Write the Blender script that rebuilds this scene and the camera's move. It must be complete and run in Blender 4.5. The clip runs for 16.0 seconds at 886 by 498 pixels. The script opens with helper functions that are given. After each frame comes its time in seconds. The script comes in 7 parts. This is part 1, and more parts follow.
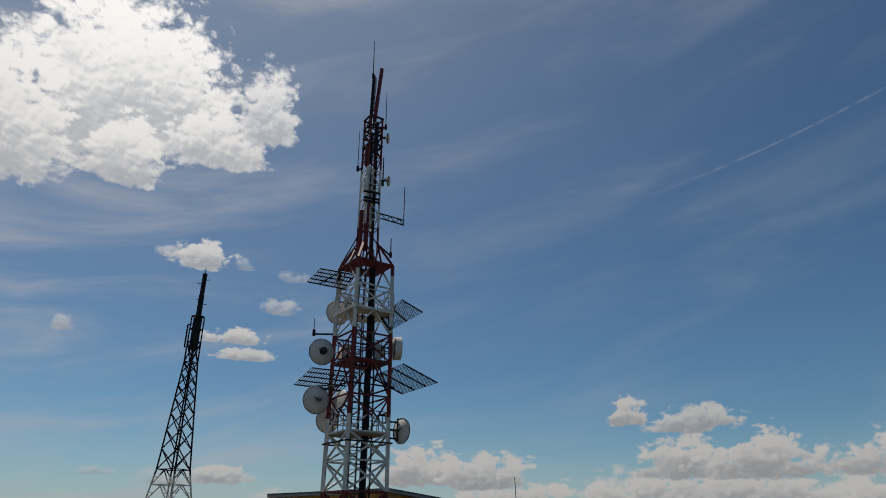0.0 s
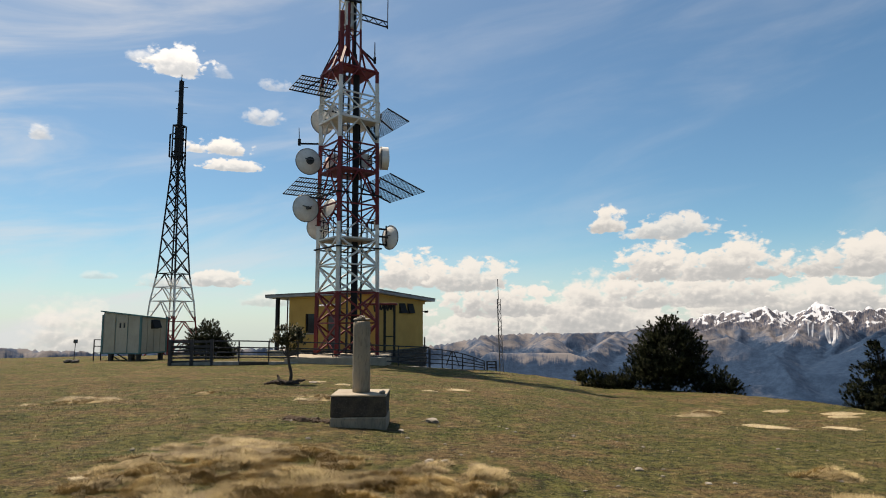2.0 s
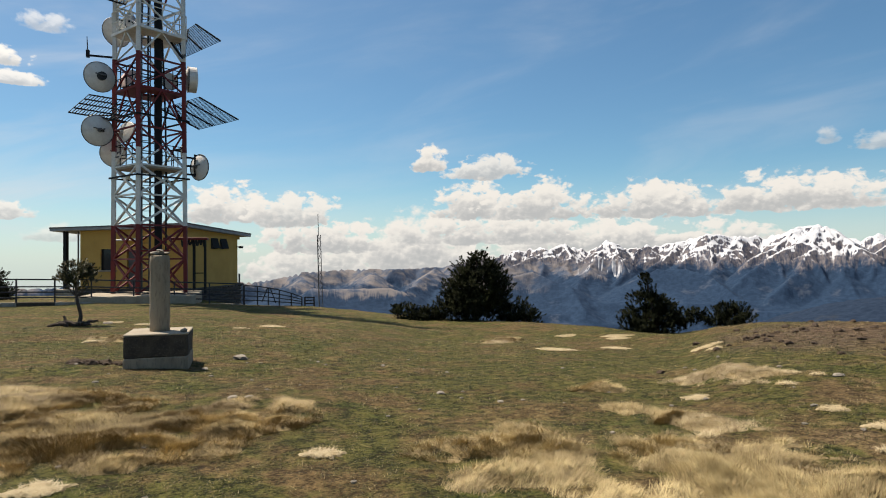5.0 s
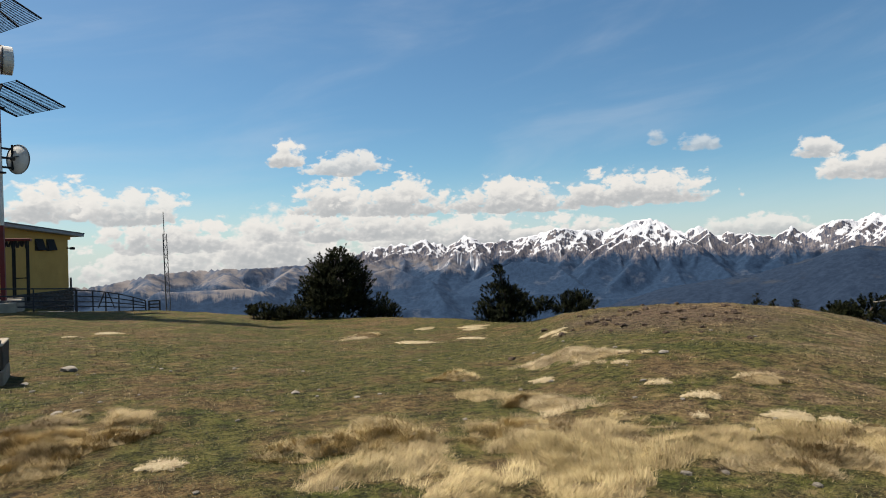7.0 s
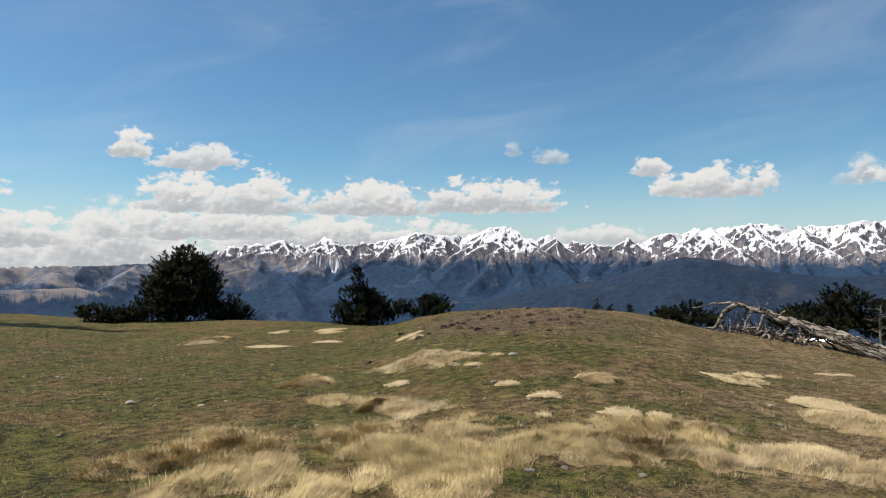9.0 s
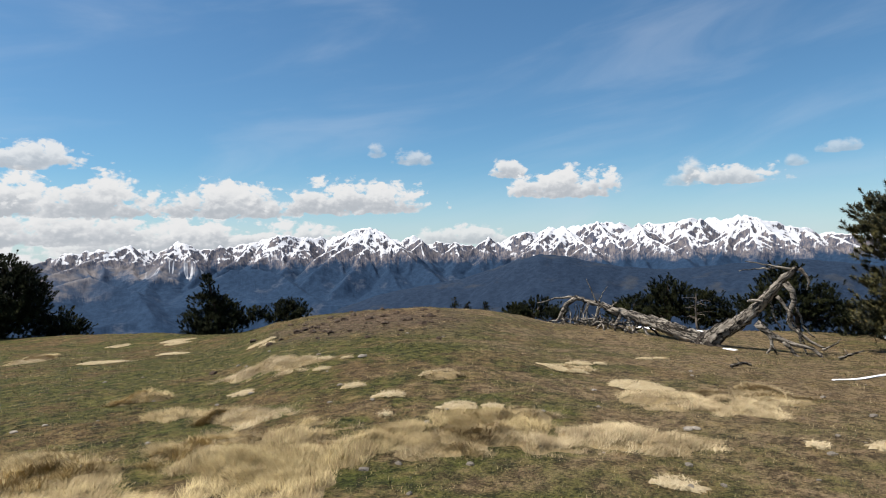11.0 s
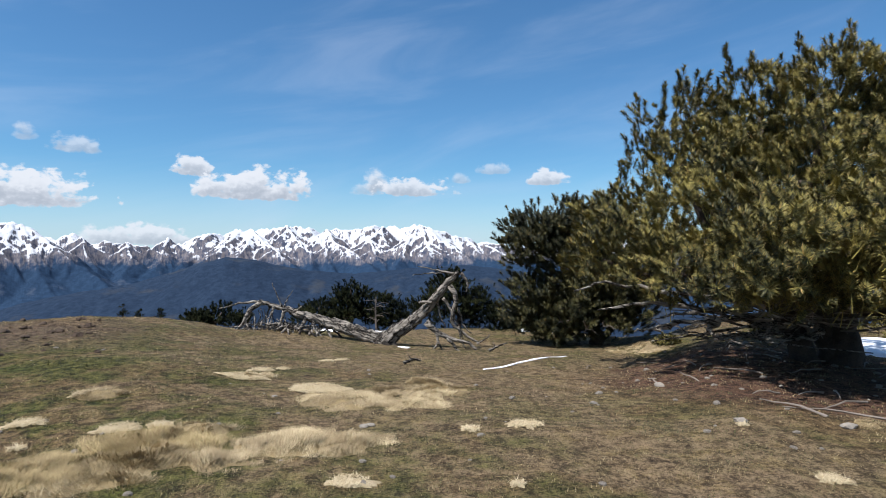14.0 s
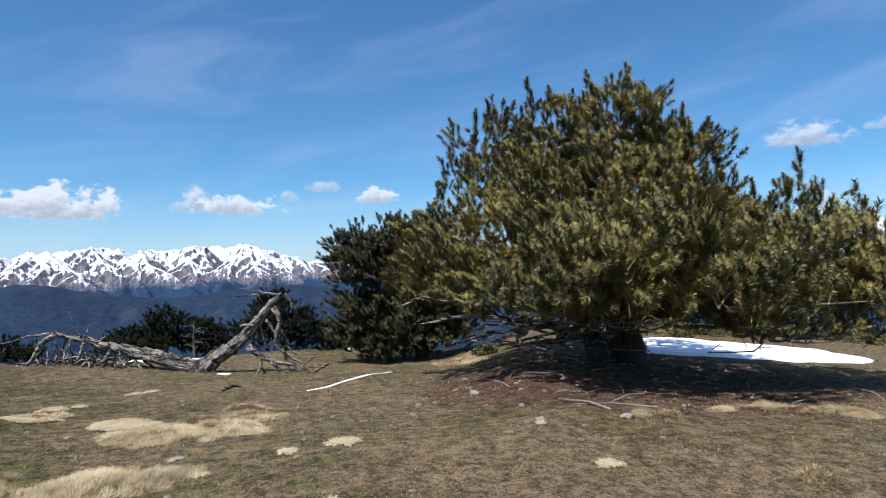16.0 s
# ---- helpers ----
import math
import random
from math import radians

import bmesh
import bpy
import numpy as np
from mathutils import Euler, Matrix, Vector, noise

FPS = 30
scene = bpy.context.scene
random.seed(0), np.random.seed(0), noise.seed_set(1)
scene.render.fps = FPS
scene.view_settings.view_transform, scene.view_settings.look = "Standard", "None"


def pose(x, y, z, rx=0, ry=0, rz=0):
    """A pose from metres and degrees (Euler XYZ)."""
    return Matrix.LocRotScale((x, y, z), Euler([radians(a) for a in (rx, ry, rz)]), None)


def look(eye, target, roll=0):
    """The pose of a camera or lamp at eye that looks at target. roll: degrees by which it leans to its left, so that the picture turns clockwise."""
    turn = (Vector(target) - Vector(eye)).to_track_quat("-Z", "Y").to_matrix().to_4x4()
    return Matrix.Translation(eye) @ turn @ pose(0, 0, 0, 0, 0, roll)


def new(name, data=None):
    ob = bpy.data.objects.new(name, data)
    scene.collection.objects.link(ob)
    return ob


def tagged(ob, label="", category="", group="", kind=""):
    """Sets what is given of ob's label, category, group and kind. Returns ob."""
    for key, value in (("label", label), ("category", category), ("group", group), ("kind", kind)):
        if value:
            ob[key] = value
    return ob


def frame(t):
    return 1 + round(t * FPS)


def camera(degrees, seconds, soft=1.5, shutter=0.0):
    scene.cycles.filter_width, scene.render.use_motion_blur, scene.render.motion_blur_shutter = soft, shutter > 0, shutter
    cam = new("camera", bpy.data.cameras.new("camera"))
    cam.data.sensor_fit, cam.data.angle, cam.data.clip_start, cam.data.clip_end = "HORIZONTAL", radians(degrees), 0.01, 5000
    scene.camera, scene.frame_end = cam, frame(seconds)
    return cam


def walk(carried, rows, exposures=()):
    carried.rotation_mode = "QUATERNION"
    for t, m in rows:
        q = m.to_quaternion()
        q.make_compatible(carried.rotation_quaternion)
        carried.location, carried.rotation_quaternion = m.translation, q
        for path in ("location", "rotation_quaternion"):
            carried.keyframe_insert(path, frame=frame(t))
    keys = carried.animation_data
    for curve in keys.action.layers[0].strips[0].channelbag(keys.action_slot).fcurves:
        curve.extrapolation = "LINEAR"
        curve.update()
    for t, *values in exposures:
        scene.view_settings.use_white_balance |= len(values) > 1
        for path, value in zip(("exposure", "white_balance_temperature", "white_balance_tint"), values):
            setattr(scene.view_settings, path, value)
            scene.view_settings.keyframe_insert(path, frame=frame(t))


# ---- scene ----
cam = camera(70.23, 16.0, 1.0)
PATH = [
    (0.0, 0.021, 0.368, 1.679, 113.60, -0.00, -0.00),
    (0.5, 0.044, 0.363, 1.679, 108.41, 0.40, 0.20),
    (1.0, 0.031, 0.393, 1.665, 103.49, 0.11, 0.51),
    (1.5, 0.032, 0.390, 1.653, 99.76, 0.57, -0.23),
    (2.0, 0.029, 0.400, 1.635, 96.51, 0.29, -1.13),
    (2.5, 0.016, 0.408, 1.607, 93.60, -0.24, -3.15),
    (3.0, 0.023, 0.427, 1.610, 92.00, 0.21, -6.18),
    (3.5, 0.076, 0.474, 1.601, 91.54, 0.19, -9.35),
    (4.0, 0.114, 0.485, 1.597, 90.56, 0.24, -11.49),
    (6.5, 0.288, 0.428, 1.570, 91.03, 1.18, -26.98),
    (7.0, 0.290, 0.463, 1.563, 90.13, 1.53, -29.71),
    (7.5, 0.296, 0.474, 1.576, 90.43, 1.34, -32.40),
    (8.0, 0.289, 0.476, 1.567, 90.64, 0.65, -34.91),
    (8.5, 0.296, 0.488, 1.556, 90.40, 0.20, -39.49),
    (9.0, 0.335, 0.481, 1.564, 90.23, 0.03, -42.35),
    (11.5, 0.452, 0.176, 1.588, 90.50, 1.30, -59.12),
    (12.0, 0.487, 0.192, 1.586, 90.70, 1.13, -64.08),
    (12.5, 0.488, 0.194, 1.581, 90.09, 1.12, -67.88),
    (13.0, 0.486, 0.201, 1.582, 90.43, 0.72, -72.42),
    (13.5, 0.518, 0.217, 1.576, 89.54, 0.76, -77.75),
    (14.0, 0.526, 0.189, 1.583, 90.20, 0.15, -82.28),
    (14.5, 0.495, 0.134, 1.595, 90.77, 0.21, -87.17),
    (15.0, 0.455, 0.095, 1.605, 91.80, 0.34, -91.21),
    (15.5, 0.420, 0.058, 1.610, 92.00, 0.85, -94.65),
    (16.0, 0.380, 0.028, 1.596, 91.59, 1.58, -97.50),
]
walk(cam, [(r[0], pose(*r[1:])) for r in PATH],
     exposures=[(0.0, -0.37, 6850, 11), (0.5, -0.3, 6900, 11), (1.0, 0.15, 7100, 12), (1.5, 0.48, 7350, 12), (2.5, 0.58, 7650, 12), (4.0, 0.58, 7450, 11),
                (9.0, 0.48, 6800, 10), (12.0, 0.56, 6400, 10), (14.0, 0.59, 6000, 11), (16.0, 0.61, 5750, 12)])

# ---- daylight ----
SUN_AZ, SUN_EL = -40.0, 61.0          # clockwise from +y, above the horizon


def heading(az, el):
    a, e = radians(az), radians(el)
    return Vector((math.sin(a) * math.cos(e), math.cos(a) * math.cos(e), math.sin(e)))


sun = new("sun", bpy.data.lights.new("sun", "SUN"))
sun.data.energy, sun.data.angle, sun.data.color = 5.0, radians(0.6), (1.0, 0.94, 0.86)
sun.matrix_world = look(heading(SUN_AZ, SUN_EL) * 100, (0, 0, 0))
tagged(sun, kind="structure")

# clouds: bearing, height of the flat base, half width, height from base to top, in degrees, and how dense, far ones first
HIGH = ((-33.5, 27.6, 8.0, 14.4, 1.0), (-41.0, 24.9, 6.2, 9.8, 1.0), (-28.2, 30.7, 7.0, 9.2, 1.0), (-30.4, 26.3, 3.5, 5.2, 0.9), (-22.9, 29.2, 4.8, 4.6, 0.95),
        (-18.5, 31.9, 3.1, 6.5, 0.85), (-22.2, 20.4, 2.4, 2.3, 0.9), (-25.1, 21.0, 1.3, 1.0, 0.6), (-14.0, 20.0, 1.7, 1.1, 0.45), (-15.1, 17.1, 2.0, 1.3, 0.6),
        (-32.1, 14.0, 0.9, 1.2, 0.7), (-18.9, 14.3, 3.1, 1.3, 0.95), (-17.7, 13.0, 2.2, 0.95, 0.9), (-18.9, 20.6, 1.0, 1.0, 0.35), (-27.6, 3.5, 1.2, 0.6, 0.4),
        (-22.4, 2.9, 2.2, 1.2, 0.7), (-18.5, 3.1, 2.4, 1.4, 0.9))
BANK = ((-29.0, -2.6, 4.4, 4.6, 0.8), (-14.0, 1.4, 2.2, 1.3, 0.6), (11.6, -2.0, 12.7, 4.0, 0.95), (26.1, -2.0, 9.0, 4.3, 0.9), (14.8, -1.0, 4.8, 5.0, 0.95),
        (6.2, 0.5, 4.9, 3.0, 1.0), (30.1, 0.4, 5.8, 2.6, 0.9), (21.4, 1.2, 9.2, 2.6, 1.0), (33.9, 0.6, 4.2, 2.6, 1.0), (40.8, 0.7, 4.6, 2.2, 0.95))
PUFFS = ((-1.7, 3.1, 3.5, 3.0, 1.0), (3.9, 2.8, 4.1, 2.7, 0.95), (20.4, 3.5, 4.0, 3.1, 1.0), (25.8, 3.4, 4.7, 3.4, 1.0), (36.3, 3.4, 5.6, 2.7, 1.0),
         (46.2, 3.7, 6.6, 2.7, 1.0), (16.0, 7.8, 1.6, 2.0, 1.0), (21.3, 7.0, 3.8, 2.0, 0.9), (56.3, 0.7, 4.0, 1.5, 0.85))
EAST = ((48.7, 8.6, 0.75, 1.2, 0.5), (52.1, 7.9, 1.75, 1.6, 0.6), (60.8, 6.5, 1.6, 1.6, 0.95), (65.7, 4.7, 4.6, 2.4, 1.0), (75.8, 5.15, 1.8, 1.2, 0.55),
        (76.3, 5.4, 1.0, 2.1, 0.8), (79.7, 5.1, 3.3, 1.5, 0.9), (84.0, 6.2, 0.8, 0.95, 0.5), (86.8, 7.0, 1.5, 1.0, 0.5), (91.7, 6.0, 1.6, 1.25, 0.9),
        (127.7, 8.8, 3.0, 2.0, 0.75), (132.9, 9.4, 1.2, 0.8, 0.6), (128.8, 2.25, 0.7, 2.9, 0.7), (128.7, 0.6, 1.5, 2.4, 0.6))


class Tree:
    """A node tree with short calls."""

    def __init__(self, nt):
        self.nt = nt

    def node(self, kind, props=(), **ins):
        n = self.nt.nodes.new("ShaderNode" + kind)
        p = dict(props)
        if "operation" in p:
            n.operation = p["operation"]
        if "noise_dimensions" in p:
            n.noise_dimensions = p["noise_dimensions"]
        if "interpolation_type" in p:
            n.interpolation_type = p["interpolation_type"]
        if "data_type" in p:
            n.data_type, n.blend_type = p["data_type"], p["blend_type"]
        for k, v in ins.items():
            sock = n.inputs[int(k[1:])] if k[0] == "i" and k[1:].isdigit() else n.inputs[k.replace("_", " ")]
            self.put(sock, v)
        return n

    def put(self, sock, v):
        if isinstance(v, bpy.types.NodeSocket):
            self.nt.links.new(v, sock)
        else:
            sock.default_value = v

    def m(self, op, a, b=0.0, c=None):
        n = self.node("Math", {"operation": op}, i0=a, i1=b)
        if c is not None:
            self.put(n.inputs[2], c)
        return n.outputs[0]

    def ramp(self, fac, stops, interp="LINEAR"):
        n = self.node("ValToRGB", {}, Fac=fac)
        e = n.color_ramp.elements
        n.color_ramp.interpolation = interp
        while len(e) < len(stops):
            e.new(0.5)
        for el, (p, c) in zip(e, stops):
            el.position, el.color = p, (*c, 1) if len(c) == 3 else c
        return n.outputs[0]

    def step(self, v, lo, hi):
        n = self.node("MapRange", {"interpolation_type": "SMOOTHSTEP"}, Value=v)
        n.inputs[1].default_value, n.inputs[2].default_value = lo, hi
        return n.outputs[0]

    def mix(self, f, a, b, blend="MIX"):
        n = self.node("Mix", {"data_type": "RGBA", "blend_type": blend})
        self.put(n.inputs[0], f), self.put(n.inputs[6], a), self.put(n.inputs[7], b)
        return n.outputs[2]

    def noise(self, vec, scale, detail=4.0, rough=0.55, dist=0.0, dims="3D"):
        n = self.node("TexNoise", {"noise_dimensions": dims}, Scale=scale, Detail=detail, Roughness=rough, Distortion=dist)
        if vec is not None:
            self.put(n.inputs["Vector"], vec)
        return n.outputs[0]


def rgba(c):
    return (*c, 1.0)


world = bpy.data.worlds.new("sky")
scene.world = world
world.use_nodes = True
W = Tree(world.node_tree)
W.nt.nodes.clear()
gen = W.node("TexCoord").outputs["Generated"]
sep = W.node("SeparateXYZ", {}, i0=gen)
bearing = W.m("MULTIPLY", W.m("ARCTAN2", sep.outputs[0], sep.outputs[1]), 57.2958)
height = W.m("MULTIPLY", W.m("ARCSINE", sep.outputs[2]), 57.2958)


def puff(az, el):
    """Heaped round billows, 0 to 1, over two sizes."""
    vec = W.node("CombineXYZ", {}, X=az, Y=W.m("MULTIPLY", el, 1.35), Z=3.1).outputs[0]
    drift = W.node("TexNoise", {"noise_dimensions": "3D"}, Vector=vec, Scale=0.7, Detail=3.0, Roughness=0.5).outputs["Color"]
    vec = W.node("VectorMath", {"operation": "ADD"}, i0=vec, i1=W.node("VectorMath", {"operation": "SCALE"}, i0=drift, Scale=1.1).outputs[0]).outputs[0]
    heap = None
    for scale, weight in ((0.5, 0.56), (1.2, 0.30), (2.8, 0.14)):
        v = W.node("TexVoronoi", {}, Vector=vec, Scale=scale).outputs["Distance"]
        v = W.m("MULTIPLY", W.m("SUBTRACT", 1.0, W.m("MULTIPLY", v, v)), weight)
        heap = v if heap is None else W.m("ADD", heap, v)
    return heap


here, lee = puff(bearing, height), puff(W.m("SUBTRACT", bearing, 0.22), W.m("ADD", height, 0.30))
wisp = W.noise(W.node("CombineXYZ", {}, X=bearing, Y=W.m("MULTIPLY", height, 1.6), Z=0.4).outputs[0], 0.9, 6.0, 0.52, 0.3)
rough = W.m("ADD", W.m("MULTIPLY", W.m("SUBTRACT", here, 0.62), 1.9), W.m("MULTIPLY", W.m("SUBTRACT", wisp, 0.5), 2.6))
sway = W.m("MULTIPLY", W.m("SUBTRACT", W.noise(W.node("CombineXYZ", {}, X=bearing, Y=height, Z=8.0).outputs[0], 0.5, 3.0), 0.5), 1.2)
cover, rise = 0.0, 0.0
for a, e, w, h, thick in HIGH + BANK + PUFFS + EAST:
    u = W.m("MULTIPLY", W.m("ADD", W.m("SUBTRACT", bearing, a), W.m("MULTIPLY", sway, min(1.0, w / 3))), 0.92 / w)
    v = W.m("MULTIPLY", W.m("SUBTRACT", height, e + 0.12 * h), 1.05 / h)
    # flat undersides, domed tops
    dome = W.m("MAXIMUM", v, W.m("MULTIPLY", v, -4.5))
    d = W.m("SUBTRACT", 1.0, W.m("ADD", W.m("MULTIPLY", u, u), W.m("MULTIPLY", dome, dome)))
    d = W.m("ADD", d, W.m("MULTIPLY", rough, 0.55 if h > 4.3 else 1.0 if w > 1.4 else 0.75))
    c = W.m("MULTIPLY", W.step(d, 0.02, 0.62 if thick > 0.8 else 1.1), thick)
    cover = W.m("SUBTRACT", 1.0, W.m("MULTIPLY", W.m("SUBTRACT", 1.0, cover), W.m("SUBTRACT", 1.0, c)))
    # the thin margins and the tops are lit, the deep undersides are grey
    v = W.m("ADD", v, W.m("MULTIPLY", W.m("SUBTRACT", 1.0, W.m("MINIMUM", d, 1.0)), 0.55))
    rise = W.m("ADD", W.m("MULTIPLY", rise, W.m("SUBTRACT", 1.0, c)), W.m("MULTIPLY", v, c))
rise = W.node("Clamp", {}, Value=W.m("DIVIDE", rise, W.m("MAXIMUM", cover, 0.05))).outputs[0]

sky = W.node("TexSky")
sky.sky_type, sky.sun_disc, sky.sun_elevation, sky.sun_rotation = "NISHITA", False, radians(SUN_EL), radians(SUN_AZ)
sky.altitude, sky.air_density, sky.dust_density, sky.ozone_density = 1200.0, 1.1, 0.5, 2.5
sky = sky.outputs[0]
tone = W.m("ADD", W.m("MULTIPLY", rise, 0.95), W.m("ADD", W.m("MULTIPLY", W.m("SUBTRACT", here, lee), 1.1), W.m("MULTIPLY", W.m("SUBTRACT", wisp, 0.5), 0.9)))
lit = W.ramp(W.step(tone, -0.15, 0.85), [(0.0, (5.2, 5.6, 6.1)), (0.35, (6.6, 6.9, 7.3)), (0.7, (8.2, 8.4, 8.6)), (1.0, (9.0, 9.1, 9.2))])
# thin high cloud and the pale air near the horizon
veil_vec = W.node("CombineXYZ", {}, X=W.m("MULTIPLY", bearing, 0.035), Y=W.m("ADD", W.m("MULTIPLY", height, 0.16), W.m("MULTIPLY", bearing, -0.03)), Z=0.7).outputs[0]
veil = W.m("MULTIPLY", W.step(W.noise(veil_vec, 1.3, 6.0, 0.55, 0.5), 0.42, 0.85), W.m("ADD", 0.22, W.m("MULTIPLY", W.m("SUBTRACT", 1.0, W.step(bearing, -38.0, 4.0)), 0.72)))
glare = W.m("MULTIPLY", W.m("POWER", W.m("MAXIMUM", W.node("VectorMath", {"operation": "DOT_PRODUCT"}, i0=gen, i1=tuple(heading(SUN_AZ, SUN_EL))).outputs["Value"], 0.0), 5.0), 0.5)
pale = W.m("MULTIPLY", W.m("SUBTRACT", 1.0, W.step(height, -1.0, 8.0)), 0.5)
TRAIL_AZ, TRAIL_H, TRAIL_UP = 32.7, 29.15, 0.18
# an old vapour trail, broken along its length
trail = W.m("ABSOLUTE", W.m("SUBTRACT", height, W.m("ADD", TRAIL_H, W.m("MULTIPLY", W.m("SUBTRACT", bearing, TRAIL_AZ), TRAIL_UP))))
trail = W.m("MULTIPLY", W.m("SUBTRACT", 1.0, W.step(trail, 0.02, 0.14)), W.m("MULTIPLY", W.step(bearing, 17.0, 31.0), W.m("MULTIPLY", W.step(wisp, 0.30, 0.62), 0.22)))
thin = W.m("MINIMUM", W.m("ADD", W.m("ADD", W.m("ADD", veil, glare), pale), trail), 0.85)
blue = W.mix(1.0, sky, (0.73, 1.09, 1.24, 1), "MULTIPLY")
air = W.mix(thin, blue, (7.3, 8.0, 9.2, 1))
lit = W.node("VectorMath", {"operation": "SCALE"}, i0=lit, Scale=W.m("ADD", 1.0, W.m("MULTIPLY", glare, 3.2))).outputs[0]
full = W.mix(cover, air, lit)
bg = W.node("Background", {}, Color=full, Strength=0.063)
W.nt.links.new(bg.outputs[0], W.node("OutputWorld").inputs[0])

# ---- materials ----
def material(name, build, rough=0.9, metal=0.0, spec=0.5):
    mat = bpy.data.materials.new(name)
    mat.use_nodes = True
    t = Tree(mat.node_tree)
    b = mat.node_tree.nodes["Principled BSDF"]
    b.inputs["Roughness"].default_value, b.inputs["Metallic"].default_value = rough, metal
    b.inputs["Specular IOR Level"].default_value = spec
    t.pos = t.node("NewGeometry").outputs["Position"]
    t.obj = t.node("TexCoord").outputs["Object"]
    t.rnd = t.node("ObjectInfo").outputs["Random"]
    t.isl = None
    t.bsdf = b
    build(t, b)
    return mat


def bump(t, b, h, strength=0.4, dist=0.02):
    n = t.node("Bump", {}, Height=h, Strength=strength, Distance=dist)
    t.nt.links.new(n.outputs[0], b.inputs["Normal"])


def two_tone(name, c1, c2, c3, s1=3.0, s2=30.0, rough=0.85, metal=0.0, relief=0.3, dist=0.005, spec=0.4, stretch=(1, 1, 1)):
    """Base, stain and grain colours over two scales."""
    def build(t, b):
        v = t.node("Mapping", {}, Vector=t.obj, Scale=stretch).outputs[0]
        a, g = t.noise(v, s1, 5.0, 0.6), t.noise(v, s2, 5.0, 0.65)
        col = t.mix(t.step(a, 0.35, 0.7), rgba(c1), rgba(c2))
        col = t.mix(t.m("MULTIPLY", t.step(g, 0.5, 0.75), 0.6), col, rgba(c3))
        t.put(b.inputs["Base Color"], col)
        t.put(b.inputs["Roughness"], t.m("ADD", rough - 0.1, t.m("MULTIPLY", g, 0.2)))
        bump(t, b, t.m("ADD", g, a), relief, dist)
    return material(name, build, rough, metal, spec)


def leafy(name, dark, light, dry, dry_share=0.15, tuft=6.0, gloss=0.3):
    """Needles: the colour runs from clump to clump."""
    def build(t, b):
        isl = t.node("NewGeometry").outputs["Random Per Island"]
        n = t.m("ADD", t.m("MULTIPLY", t.noise(t.pos, 1.1, 3.0), 0.5), t.m("MULTIPLY", t.noise(t.pos, tuft, 2.0), 0.5))
        f = t.m("ADD", t.m("MULTIPLY", isl, 0.45), t.m("MULTIPLY", t.step(n, 0.3, 0.7), 0.55))
        col = t.mix(t.step(f, 0.2, 0.95), rgba(dark), rgba(light))
        col = t.mix(t.step(isl, 1.0 - dry_share, 1.0), col, rgba(dry))
        t.put(b.inputs["Base Color"], col)
    return material(name, build, 0.6 if gloss > 0.2 else 0.8, 0.0, gloss)


RED = two_tone("red_paint", (0.16, 0.011, 0.012), (0.11, 0.012, 0.012), (0.11, 0.03, 0.022), 2.0, 25.0, 0.6, relief=0.1)
WHITE = two_tone("white_paint", (0.68, 0.67, 0.64), (0.55, 0.54, 0.50), (0.35, 0.30, 0.25), 2.0, 25.0, 0.6, relief=0.1)
STEEL = two_tone("galvanised_steel", (0.10, 0.10, 0.105), (0.07, 0.07, 0.075), (0.12, 0.09, 0.07), 4.0, 40.0, 0.6, 0.3, relief=0.1)
DARK_STEEL = two_tone("dark_steel", (0.022, 0.023, 0.026), (0.016, 0.017, 0.019), (0.04, 0.028, 0.022), 4.0, 40.0, 0.8, 0.0, relief=0.1, spec=0.15)
DISH_WHITE = two_tone("dish_paint", (0.66, 0.65, 0.62), (0.55, 0.53, 0.5), (0.42, 0.4, 0.36), 2.5, 18.0, 0.5, relief=0.05)
DISH_PINK = two_tone("faded_radome", (0.62, 0.47, 0.42), (0.52, 0.38, 0.34), (0.4, 0.3, 0.26), 2.5, 18.0, 0.6, relief=0.05)
CONCRETE = two_tone("weathered_concrete", (0.33, 0.30, 0.25), (0.19, 0.17, 0.145), (0.10, 0.095, 0.085), 4.0, 26.0, 0.95, relief=0.7, dist=0.012)
DARK_CONCRETE = two_tone("dark_brown_concrete", (0.070, 0.055, 0.040), (0.035, 0.029, 0.023), (0.15, 0.125, 0.095), 7.0, 40.0, 0.95, relief=0.8, dist=0.015)
PALE_CONCRETE = two_tone("pale_concrete", (0.33, 0.285, 0.215), (0.25, 0.21, 0.16), (0.15, 0.13, 0.10), 3.0, 30.0, 0.95, relief=0.5, dist=0.01)
PILLAR = two_tone("pillar_concrete", (0.30, 0.245, 0.175), (0.18, 0.145, 0.105), (0.10, 0.085, 0.065), 5.0, 32.0, 0.95, relief=0.8, dist=0.012, stretch=(1, 1, 0.25))
OCHRE = two_tone("ochre_render", (0.50, 0.31, 0.085), (0.43, 0.26, 0.07), (0.33, 0.21, 0.08), 0.9, 14.0, 0.9, relief=0.3)
ROOF = two_tone("roof_slab", (0.30, 0.31, 0.33), (0.22, 0.23, 0.25), (0.14, 0.14, 0.14), 1.5, 18.0, 0.7, relief=0.2)
STONE_DARK = two_tone("dark_stone", (0.10, 0.088, 0.078), (0.055, 0.05, 0.047), (0.2, 0.18, 0.16), 3.0, 24.0, 0.95, relief=0.8, dist=0.02)
ROCK = two_tone("pale_rock", (0.27, 0.235, 0.19), (0.17, 0.15, 0.125), (0.13, 0.12, 0.10), 5.0, 40.0, 0.95, relief=0.8, dist=0.012)
PANEL = two_tone("cabin_panel", (0.40, 0.365, 0.285), (0.33, 0.30, 0.23), (0.17, 0.14, 0.10), 1.2, 22.0, 0.6, relief=0.1)
